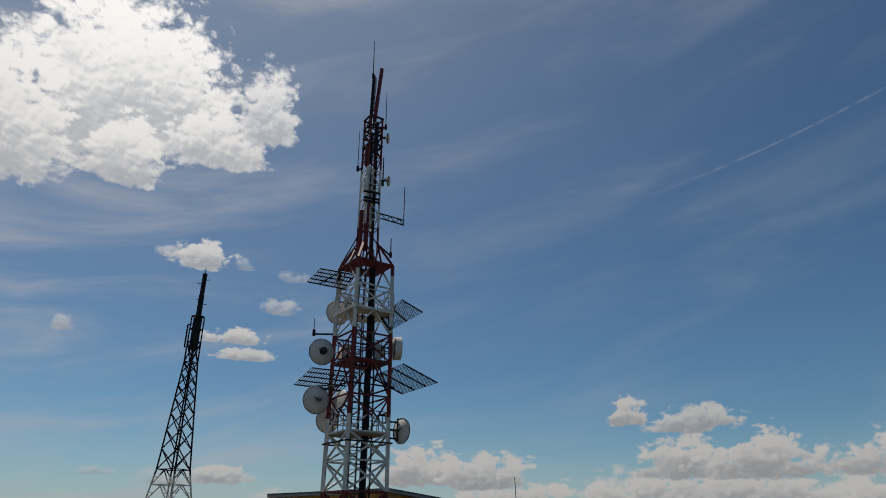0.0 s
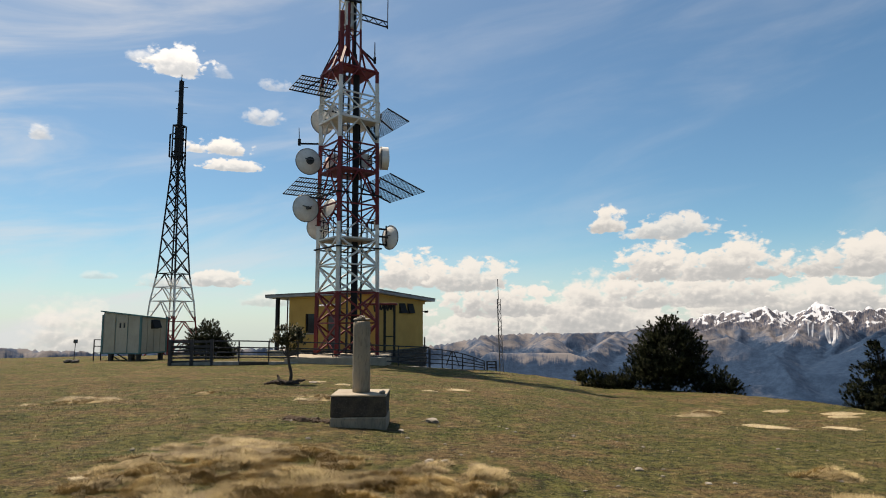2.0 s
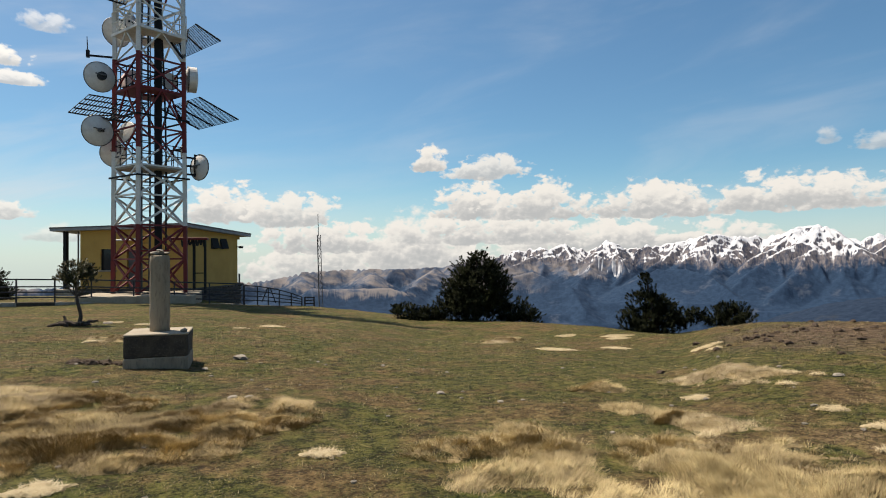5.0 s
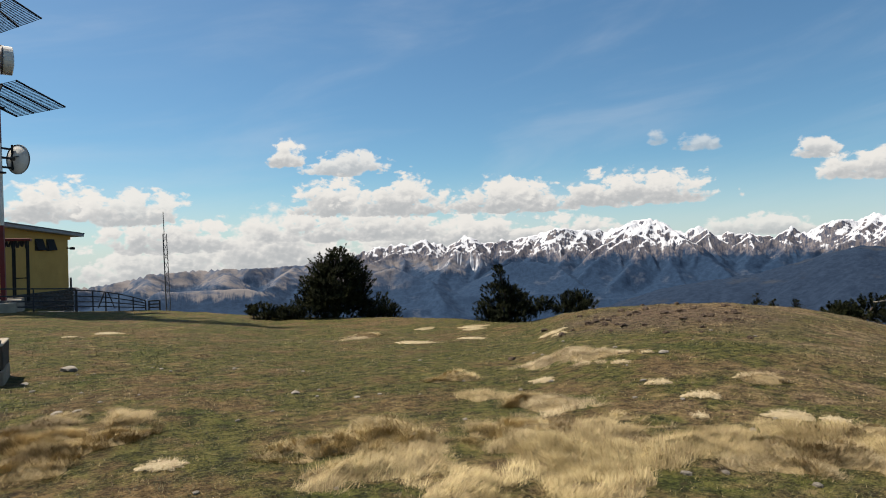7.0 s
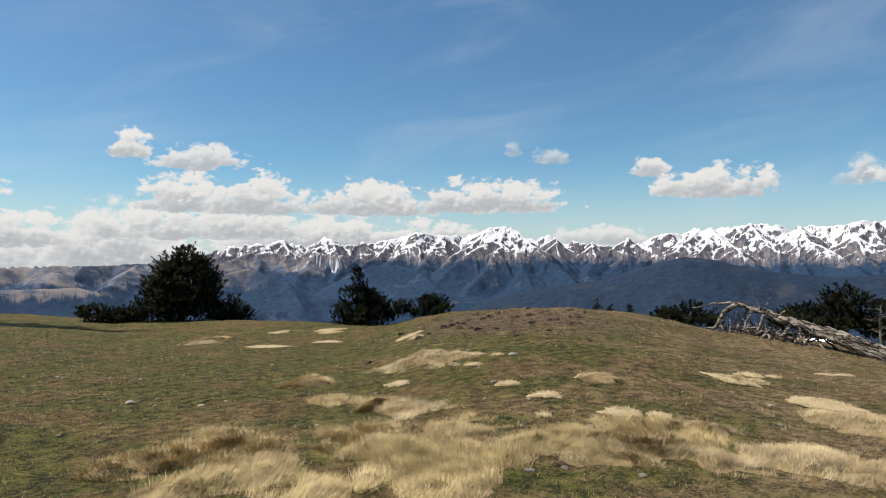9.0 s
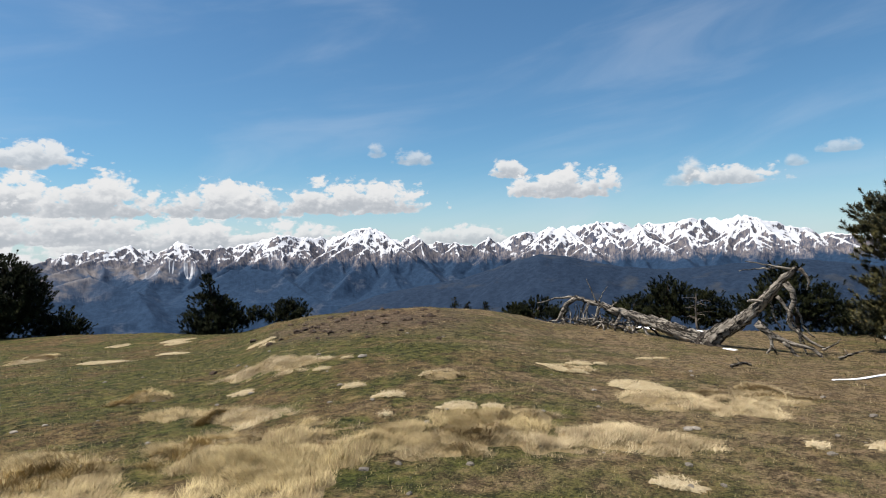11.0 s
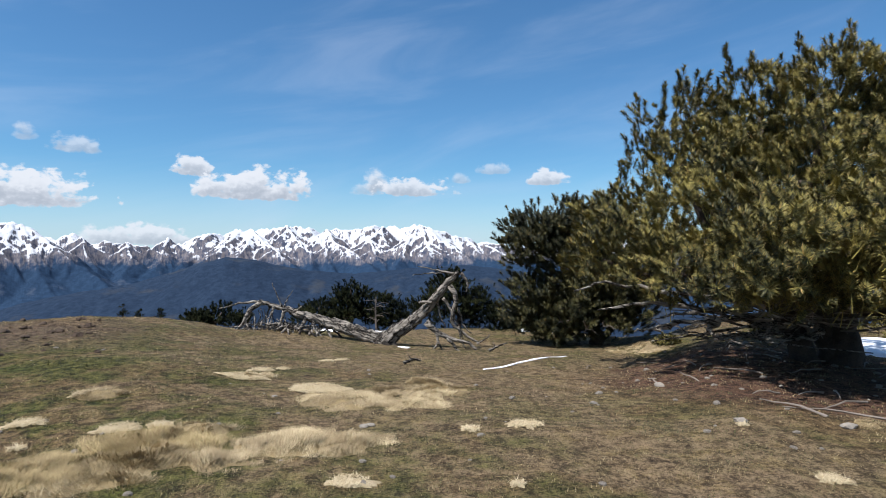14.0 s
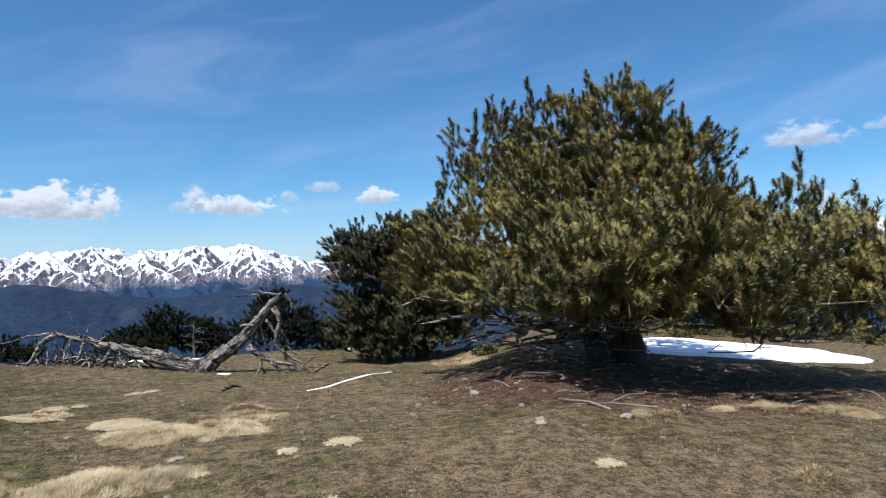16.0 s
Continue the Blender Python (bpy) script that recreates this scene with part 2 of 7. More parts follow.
TEAL = two_tone("teal_sheet", (0.07, 0.17, 0.17), (0.05, 0.12, 0.12), (0.12, 0.14, 0.13), 2.0, 22.0, 0.5, relief=0.1)
BLACK = two_tone("black_opening", (0.012, 0.012, 0.013), (0.018, 0.017, 0.016), (0.03, 0.028, 0.025), 3.0, 30.0, 0.5, relief=0.1)
GLASS = two_tone("dusty_dark_glass", (0.02, 0.022, 0.026), (0.03, 0.031, 0.033), (0.06, 0.06, 0.06), 3.0, 30.0, 0.15, relief=0.0)


def deadwood(name, grain, base=(0.34, 0.30, 0.25)):
    """Bare silvered wood, its cracks and streaks drawn out along the grain."""
    def build(t, b):
        g = Vector(grain).normalized()
        along = t.node("VectorMath", {"operation": "DOT_PRODUCT"}, i0=t.obj, i1=tuple(g)).outputs["Value"]
        shift = t.node("VectorMath", {"operation": "SCALE"}, i0=tuple(g), Scale=t.m("MULTIPLY", along, 0.88)).outputs[0]
        v = t.node("VectorMath", {"operation": "SUBTRACT"}, i0=t.obj, i1=shift).outputs[0]
        streak, fine, blot = t.noise(v, 11.0, 5.0, 0.65, 0.4), t.noise(v, 45.0, 4.0, 0.7), t.noise(t.obj, 2.2, 4.0, 0.6)
        crack = t.m("ABSOLUTE", t.m("SUBTRACT", t.noise(v, 9.0, 4.0, 0.6, 0.6), 0.5))
        col = t.mix(t.step(streak, 0.40, 0.62), rgba(tuple(0.42 * q for q in base)), rgba(base))
        col = t.mix(t.m("MULTIPLY", t.step(fine, 0.5, 0.7), 0.45), col, rgba(tuple(0.3 * q for q in base)))
        col = t.mix(t.m("MULTIPLY", t.step(blot, 0.55, 0.68), 0.6), col, rgba((0.075, 0.06, 0.048)))
        dark = t.m("SUBTRACT", 1.0, t.step(crack, 0.012, 0.05))
        col = t.mix(dark, col, rgba((0.018, 0.015, 0.012)))
        t.put(b.inputs["Base Color"], col)
        bump(t, b, t.m("SUBTRACT", t.m("ADD", streak, t.m("MULTIPLY", fine, 0.4)), t.m("MULTIPLY", dark, 0.7)), 1.0, 0.035)
    return material(name, build, 0.9, 0.0, 0.25)


DEADWOOD = deadwood("weathered_deadwood", (0.1, 1.0, 0.25))
DEADWOOD_UP = deadwood("leaning_deadwood", (0.0, -0.72, 0.7))
DARKWOOD = deadwood("rotten_dark_wood", (0.0, 0.8, 0.6), (0.075, 0.06, 0.048))
BARK = two_tone("pine_bark", (0.075, 0.055, 0.042), (0.04, 0.031, 0.026), (0.13, 0.105, 0.085), 5.0, 30.0, 0.95, relief=1.0, dist=0.03)
TWIG = two_tone("grey_twig", (0.20, 0.165, 0.135), (0.12, 0.10, 0.08), (0.2, 0.17, 0.14), 4.0, 30.0, 0.95, relief=0.4)
NEEDLES = leafy("pine_needles", (0.032, 0.033, 0.011), (0.33, 0.27, 0.070), (0.34, 0.22, 0.075), 0.08, 4.5)
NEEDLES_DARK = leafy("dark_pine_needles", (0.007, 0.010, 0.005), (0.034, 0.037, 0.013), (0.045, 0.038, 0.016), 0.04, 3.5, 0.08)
NEEDLES_ROUND = leafy("round_pine_needles", (0.012, 0.016, 0.007), (0.105, 0.092, 0.028), (0.14, 0.09, 0.03), 0.06, 4.0)
STRAW = leafy("dry_straw", (0.20, 0.145, 0.060), (0.62, 0.49, 0.245), (0.16, 0.085, 0.03), 0.18, 4.0)
STRAW_BROWN = leafy("brown_straw", (0.17, 0.118, 0.050), (0.60, 0.455, 0.205), (0.10, 0.06, 0.025), 0.25, 3.0)
STRAW_PALE = leafy("pale_straw", (0.21, 0.155, 0.078), (0.58, 0.47, 0.275), (0.2, 0.12, 0.06), 0.18, 4.0)
TURF = leafy("short_turf", (0.026, 0.032, 0.009), (0.155, 0.138, 0.043), (0.32, 0.25, 0.12), 0.22, 5.0)
DRY_TURF = leafy("dry_turf", (0.060, 0.039, 0.018), (0.26, 0.182, 0.086), (0.42, 0.33, 0.18), 0.25, 5.0)
SNOW = two_tone("old_snow", (0.86, 0.87, 0.90), (0.78, 0.79, 0.82), (0.6, 0.57, 0.52), 0.8, 9.0, 0.6, relief=0.4, dist=0.03)


def ground_build(t, b):
    p = t.pos
    n1, n2, n3 = t.noise(p, 0.16, 5.0, 0.6), t.noise(p, 1.1, 6.0, 0.72), t.noise(p, 7.0, 6.0, 0.75)
    n4, n5, n6 = t.noise(p, 34.0, 4.0, 0.75), t.noise(p, 0.5, 6.0, 0.7, 0.5), t.noise(p, 3.4, 6.0, 0.74)
    grain = t.step(t.m("ADD", t.m("MULTIPLY", n3, 0.55), t.m("MULTIPLY", n4, 0.45)), 0.41, 0.59)
    green = t.mix(grain, rgba((0.018, 0.022, 0.006)), rgba((0.140, 0.128, 0.036)))
    brown = t.mix(grain, rgba((0.050, 0.032, 0.014)), rgba((0.20, 0.134, 0.060)))
    tan = t.mix(grain, rgba((0.070, 0.047, 0.026)), rgba((0.30, 0.215, 0.125)))
    straw = t.mix(grain, rgba((0.10, 0.068, 0.026)), rgba((0.32, 0.235, 0.105)))
    col = t.mix(t.step(t.m("ADD", t.m("MULTIPLY", n1, 0.35), t.m("MULTIPLY", n2, 0.65)), 0.46, 0.57), green, brown)
    # drier, stonier turf towards the big pine
    xyz = t.node("SeparateXYZ", {}, i0=p)
    dry = t.step(t.m("ADD", t.m("SUBTRACT", xyz.outputs[0], t.m("MULTIPLY", xyz.outputs[1], 1.1)), t.m("MULTIPLY", t.m("SUBTRACT", n2, 0.5), 22.0)), -1.0, 6.0)
    col = t.mix(t.m("MULTIPLY", dry, t.m("ADD", 0.25, t.m("MULTIPLY", t.step(n5, 0.42, 0.54), 0.6))), col, tan)
    col = t.mix(t.m("MULTIPLY", t.step(t.m("ADD", t.m("MULTIPLY", n5, 0.4), t.m("MULTIPLY", n6, 0.6)), 0.53, 0.63), 0.7), col, straw)
    lush = t.m("MULTIPLY", t.step(t.noise(p, 0.75, 5.0, 0.68, 0.6), 0.53, 0.64), t.m("SUBTRACT", 1.0, t.m("MULTIPLY", dry, 0.6)))
    col = t.mix(t.m("MULTIPLY", lush, 0.75), col, t.mix(grain, rgba((0.014, 0.022, 0.005)), rgba((0.105, 0.118, 0.026))))
    # dark earth showing in thin spots
    thin = t.step(t.m("ADD", t.m("MULTIPLY", n6, 0.7), t.m("MULTIPLY", n3, 0.3)), 0.435, 0.36)
    col = t.mix(t.m("MULTIPLY", thin, 0.8), col, rgba((0.034, 0.023, 0.014)))
    # bare eroded soil on the hummock and reddish litter below the big pine
    soil = t.mix(grain, rgba((0.045, 0.028, 0.018)), rgba((0.190, 0.130, 0.086)))
    d2 = t.node("VectorMath", {"operation": "DISTANCE"}, i0=p, i1=(10.3, 9.2, 0.0)).outputs["Value"]
    col = t.mix(t.m("MULTIPLY", t.step(t.m("ADD", d2, t.m("MULTIPLY", n2, 6.5)), 6.0, 4.2), 0.85), col, soil)
    d = t.node("VectorMath", {"operation": "DISTANCE"}, i0=p, i1=(10.2, -4.2, -0.2)).outputs["Value"]
    litter = t.m("MULTIPLY", t.step(t.m("ADD", d, t.m("MULTIPLY", n2, 3.4)), 5.8, 4.2), 0.9)
    # dark grain of the litter lowered to deepen the shadow under the pine
    col = t.mix(litter, col, t.mix(grain, rgba((0.018, 0.010, 0.007)), rgba((0.155, 0.080, 0.052))))
    t.put(b.inputs["Base Color"], col)
    bump(t, b, t.m("ADD", t.m("ADD", n3, t.m("MULTIPLY", n4, 0.5)), t.m("MULTIPLY", n6, 1.5)), 1.0, 0.085)


GROUND = material("alpine_turf", ground_build, 0.95, 0.0, 0.15)


SNOW_LIE = 0.815                       # how level a slope must be to hold snow


def mountain_build(t, b):
    p = t.pos
    xyz = t.node("SeparateXYZ", {}, i0=p)
    z = xyz.outputs[2]
    nz = t.node("SeparateXYZ", {}, i0=t.node("NewGeometry").outputs["Normal"]).outputs[2]
    far = t.node("VectorMath", {"operation": "LENGTH"}, i0=p).outputs["Value"]
    # arc along the range and distance: streaks run down the slopes
    arc = t.m("MULTIPLY", t.m("ARCTAN2", xyz.outputs[0], xyz.outputs[1]), 4000.0)
    fall = t.node("CombineXYZ", {}, X=arc, Y=t.m("MULTIPLY", far, 0.13), Z=t.m("MULTIPLY", z, 0.22)).outputs[0]
    n1, n2, n3 = t.noise(p, 0.005, 6.0, 0.62), t.noise(p, 0.04, 6.0, 0.72), t.noise(p, 0.012, 6.0, 0.66)
    chute, hair = t.noise(fall, 0.030, 6.0, 0.68, 0.8), t.noise(fall, 0.10, 5.0, 0.7, 0.5)
    alt = t.m("ADD", t.m("ADD", z, t.m("MULTIPLY", t.m("SUBTRACT", n1, 0.5), 150.0)), t.m("MULTIPLY", t.m("SUBTRACT", chute, 0.5), 130.0))
    # blue distance haze is mixed into the forest, meadow and rock colours
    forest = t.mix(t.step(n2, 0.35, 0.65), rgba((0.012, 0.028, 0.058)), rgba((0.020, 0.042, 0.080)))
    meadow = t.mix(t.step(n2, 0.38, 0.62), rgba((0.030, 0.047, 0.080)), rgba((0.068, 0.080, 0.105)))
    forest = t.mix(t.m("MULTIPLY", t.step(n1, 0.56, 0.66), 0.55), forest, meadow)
    # bare dry uplands in the west of the range, blued and paled for haze
    hazed_upland = t.mix(t.step(t.m("ADD", t.m("MULTIPLY", n3, 0.6), t.m("MULTIPLY", n1, 0.4)), 0.42, 0.58), rgba((0.055, 0.075, 0.115)), rgba((0.165, 0.150, 0.150)))
    forest = t.mix(t.m("MULTIPLY", t.step(arc, 1950.0, 1500.0), t.step(alt, -190.0, -150.0)), forest, hazed_upland)
    forest = t.mix(t.m("MULTIPLY", t.step(arc, 2420.0, 2150.0), t.step(alt, -135.0, -95.0)), forest, hazed_upland)
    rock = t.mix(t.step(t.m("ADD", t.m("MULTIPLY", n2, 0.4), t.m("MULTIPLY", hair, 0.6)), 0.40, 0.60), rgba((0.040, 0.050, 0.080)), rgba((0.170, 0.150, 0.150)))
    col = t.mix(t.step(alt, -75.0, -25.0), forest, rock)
    # deep snow on the high gentle ground, streaks in the gullies lower down, none on steep ribs
    line = t.m("ADD", t.m("ADD", z, t.m("MULTIPLY", t.m("SUBTRACT", n1, 0.5), 150.0)), t.m("MULTIPLY", t.m("SUBTRACT", chute, 0.5), 170.0))
    lie = t.m("ADD", nz, t.m("ADD", t.m("MULTIPLY", t.m("SUBTRACT", n3, 0.5), 0.50), t.m("ADD", t.m("MULTIPLY", t.m("SUBTRACT", hair, 0.5), 0.30), t.m("MULTIPLY", t.m("SUBTRACT", chute, 0.5), 0.42))))
    hold = t.m("ADD", t.m("SUBTRACT", lie, SNOW_LIE), t.m("MULTIPLY", t.step(z, -40.0, 120.0), 0.16))
    snow = t.m("MULTIPLY", t.step(line, -30.0, 5.0), t.step(hold, 0.0, 0.04))
    snow = t.m("MULTIPLY", snow, t.step(far, 3100.0, 3300.0))
    # pale runs cleared through the forest below one summit
    run = t.node("VectorMath", {"operation": "DISTANCE"}, i0=p, i1=(1945.0, 3200.0, -120.0)).outputs["Value"]
    piste = t.m("MULTIPLY", t.step(t.m("ADD", run, t.m("MULTIPLY", n3, 120.0)), 230.0, 150.0), t.m("MULTIPLY", t.step(t.m("ABSOLUTE", t.m("SUBTRACT", t.noise(fall, 0.013, 2.0, 0.5, 1.0), 0.5)), 0.035, 0.012), t.step(z, -180.0, -110.0)))
    snow = t.m("MAXIMUM", snow, t.m("MULTIPLY", piste, 0.75))
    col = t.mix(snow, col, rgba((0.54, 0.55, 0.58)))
    t.put(b.inputs["Base Color"], col)
    bump(t, b, t.m("ADD", n2, hair), 0.4, 8.0)


HAZED_MOUNTAIN = material("hazed_mountain_slopes", mountain_build, 0.95, 0.0, 0.1)


def hill_build(t, b):
    p = t.pos
    n2, n3 = t.noise(p, 0.06, 6.0, 0.68), t.noise(p, 0.008, 5.0, 0.6)
    # conifers tinted navy: the haze over the hill is put into their colour
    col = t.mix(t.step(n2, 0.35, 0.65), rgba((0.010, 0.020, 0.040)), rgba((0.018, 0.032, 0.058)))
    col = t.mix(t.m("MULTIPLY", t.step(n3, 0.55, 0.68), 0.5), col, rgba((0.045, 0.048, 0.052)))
    t.put(b.inputs["Base Color"], col)
    bump(t, b, n2, 0.8, 6.0)


HAZED_HILL = material("hazed_forest_hill", hill_build, 0.95, 0.0, 0.1)


# ---- mesh helpers ----
def obj(name, data, mat, parent=None, label="", category="", group="", kind="", smooth=False):
    if isinstance(data, bmesh.types.BMesh):
        me = bpy.data.meshes.new(name)
        data.to_mesh(me)
        data.free()
    else:
        me = data
    if mat is not None and not me.materials:
        me.materials.append(mat)
    if smooth:
        me.polygons.foreach_set("use_smooth", [True] * len(me.polygons))
    ob = new(name, me)
    if parent is not None:
        ob.parent = parent
    return tagged(ob, label, category, group, kind)


def part(name, bm, mat, parent, label="", smooth=False):
    return obj(name, bm, mat, parent, label, smooth=smooth)


def thing(name, place, label, category, group="", rz=0.0):
    ob = new(name)
    ob.matrix_world = pose(*place, 0, 0, rz)
    ob.empty_display_size = 0.2
    return tagged(ob, label, category, group)


def raw(name, verts, faces):
    me = bpy.data.meshes.new(name)
    verts = np.asarray(verts, dtype=np.float32)
    faces = np.asarray(faces, dtype=np.int32)
    k = faces.shape[1]
    me.vertices.add(len(verts))
    me.vertices.foreach_set("co", verts.ravel())
    me.loops.add(faces.size)
    me.loops.foreach_set("vertex_index", faces.ravel())
    me.polygons.add(len(faces))
    me.polygons.foreach_set("loop_start", np.arange(0, faces.size, k, dtype=np.int32))
    me.update(calc_edges=True)
    me.validate()
    return me


def box(bm, lo, hi, bevel=0.0, m=None):
    """A box between two corners, with its edges bevelled."""
    lo, hi = Vector(lo), Vector(hi)
    made = bmesh.ops.create_cube(bm, size=1.0)["verts"]
    mat4 = Matrix.LocRotScale((lo + hi) / 2, None, hi - lo)
    if m is not None:
        mat4 = m @ mat4
    bmesh.ops.transform(bm, matrix=mat4, verts=made)
    if bevel:
        edges = list({e for v in made for e in v.link_edges})
        bmesh.ops.bevel(bm, geom=edges, offset=bevel, segments=1, affect="EDGES")
    return bm


def boxed(lo, hi, bevel=0.0, m=None):
    return box(bmesh.new(), lo, hi, bevel, m)


def bar(bm, a, b, w=0.06, h=None, sides=4):
    """A straight member from a to b."""
    a, b = Vector(a), Vector(b)
    d = b - a
    q = d.to_track_quat("Z", "Y")
    made = bmesh.ops.create_cone(bm, cap_ends=True, segments=sides, radius1=w / 2 * (1.414 if sides == 4 else 1), radius2=w / 2 * (1.414 if sides == 4 else 1), depth=d.length)["verts"]
    s = Matrix.Diagonal((1, (h or w) / w, 1, 1))
    turn = Matrix.Rotation(radians(45), 4, "Z") if sides == 4 else Matrix.Identity(4)
    bmesh.ops.transform(bm, matrix=Matrix.Translation((a + b) / 2) @ q.to_matrix().to_4x4() @ s @ turn, verts=made)
    return bm


def barred(a, b, w=0.06, h=None, sides=4):
    return bar(bmesh.new(), a, b, w, h, sides)


def tube(points, radii, sides=8, rough=0.0, seed=0, closed=True, groove=0.0, twist=0.0):
    """A tapering limb along a line of points, with uneven girth."""
    rng = np.random.RandomState(seed)
    pts = [Vector(p) for p in points]
    verts, faces = [], []
    n = len(pts)
    side = None
    flute = 1 + groove * rng.uniform(-1, 1, sides)
    for i, p in enumerate(pts):
        d = (pts[min(i + 1, n - 1)] - pts[max(i - 1, 0)]).normalized()
        if side is None:
            side = d.orthogonal().normalized()
        side = (side - d * side.dot(d)).normalized()
        up = d.cross(side)
        for k in range(sides):
            a = 2 * math.pi * k / sides
            r = radii[i] * (1 + rough * rng.uniform(-1, 1)) * flute[int(k + twist * i) % sides]
            verts.append(p + (side * math.cos(a) + up * math.sin(a)) * r)
    for i in range(n - 1):
        for k in range(sides):
            a, b = i * sides + k, i * sides + (k + 1) % sides
            faces.append((a, b, b + sides, a + sides))
    bm = bmesh.new()
    vs = [bm.verts.new(v) for v in verts]
    for f in faces:
        bm.faces.new([vs[j] for j in f])
    if closed:
        bm.faces.new([vs[k] for k in reversed(range(sides))])
        bm.faces.new(vs[-sides:])
    return bm


def curve_points(points, n=14):
    """A smooth line of n points through the given ones (Catmull-Rom)."""
    p = np.array(points, dtype=float)
    p = np.vstack([2 * p[0] - p[1], p, 2 * p[-1] - p[-2]])
    out = []
    for u in np.linspace(0, len(points) - 1, n):
        i = min(int(u), len(points) - 2)
        t = u - i
        a, b, c, d = p[i:i + 4]
        out.append(0.5 * (2 * b + (c - a) * t + (2 * a - 5 * b + 4 * c - d) * t * t + (3 * b - a - 3 * c + d) * t ** 3))
    return out


def limb(points, r0, r1, n=14, sides=8, rough=0.12, seed=0, wobble=0.0, power=1.0, groove=0.0, twist=0.0):
    pts = curve_points(points, n)
    rng = np.random.RandomState(seed + 77)
    if wobble:
        pts = [p + rng.uniform(-wobble, wobble, 3) * (0 < i < n - 1) for i, p in enumerate(pts)]
    rad = [r0 + (r1 - r0) * (i / (n - 1)) ** power for i in range(n)]
    return tube(pts, rad, sides, rough, seed, True, groove, twist)


def lathe(profile, sides=24, cap=True):
    """A turned form about z from (radius, height) pairs."""
    bm = bmesh.new()
    rings = []
    for r, z in profile:
        rings.append([bm.verts.new((r * math.cos(2 * math.pi * k / sides), r * math.sin(2 * math.pi * k / sides), z)) for k in range(sides)])
    for a, b in zip(rings, rings[1:]):
        for k in range(sides):
            bm.faces.new((a[k], a[(k + 1) % sides], b[(k + 1) % sides], b[k]))
    if cap:
        bm.faces.new(list(reversed(rings[0])))
        bm.faces.new(rings[-1])
    return bm


def lump(size, seed=0, cuts=2, rough=0.25):
    """An uneven stone."""
    bm = bmesh.new()
    bmesh.ops.create_icosphere(bm, subdivisions=cuts, radius=1.0)
    o = Vector((seed * 3.7, seed * 1.3, 0.4))
    for v in bm.verts:
        k = 1 + rough * (noise.noise(v.co * 1.3 + o) * 1.6 + noise.noise(v.co * 3.1 + o) * 0.6)
        v.co = Vector((v.co.x * size[0], v.co.y * size[1], v.co.z * size[2])) * k
    return bm

# ---- land ----
def lattice(ix, iy, seed):
    h = (ix * 374761393 + iy * 668265263 + seed * 974711) & 0xFFFFFFFF
    h = ((h ^ (h >> 13)) * 1274126177) & 0xFFFFFFFF
    return ((h ^ (h >> 16)) & 0xFFFF) / 65535.0


def vnoise(x, y, seed=0):
    """Smooth value noise, 0 to 1."""
    x, y = np.asarray(x, dtype=float), np.asarray(y, dtype=float)
    ix, iy = np.floor(x).astype(np.int64), np.floor(y).astype(np.int64)
    fx, fy = x - ix, y - iy
    fx, fy = fx * fx * (3 - 2 * fx), fy * fy * (3 - 2 * fy)
    a, b = lattice(ix, iy, seed), lattice(ix + 1, iy, seed)
    c, d = lattice(ix, iy + 1, seed), lattice(ix + 1, iy + 1, seed)
    return (a + (b - a) * fx) * (1 - fy) + (c + (d - c) * fx) * fy


def fbm(x, y, octaves=5, seed=0, gain=0.5, ridged=False):
    total, amp, norm = 0.0, 1.0, 0.0
    for k in range(octaves):
        n = vnoise(x * 2 ** k, y * 2 ** k, seed + 13 * k)
        total = total + amp * ((1 - np.abs(2 * n - 1)) if ridged else n)
        norm, amp = norm + amp, amp * gain
    return total / norm


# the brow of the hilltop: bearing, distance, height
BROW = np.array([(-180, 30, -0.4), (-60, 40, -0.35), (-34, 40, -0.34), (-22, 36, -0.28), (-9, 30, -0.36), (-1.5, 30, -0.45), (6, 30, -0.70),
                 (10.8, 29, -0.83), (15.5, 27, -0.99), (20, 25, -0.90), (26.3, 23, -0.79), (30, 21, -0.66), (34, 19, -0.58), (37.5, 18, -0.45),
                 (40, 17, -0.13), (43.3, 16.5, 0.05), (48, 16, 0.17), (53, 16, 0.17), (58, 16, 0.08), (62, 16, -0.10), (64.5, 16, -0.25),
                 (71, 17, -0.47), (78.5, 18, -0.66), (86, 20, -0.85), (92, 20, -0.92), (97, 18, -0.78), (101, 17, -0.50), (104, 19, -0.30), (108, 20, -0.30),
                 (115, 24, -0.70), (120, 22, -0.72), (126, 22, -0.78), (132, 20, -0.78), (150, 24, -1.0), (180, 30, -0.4)])


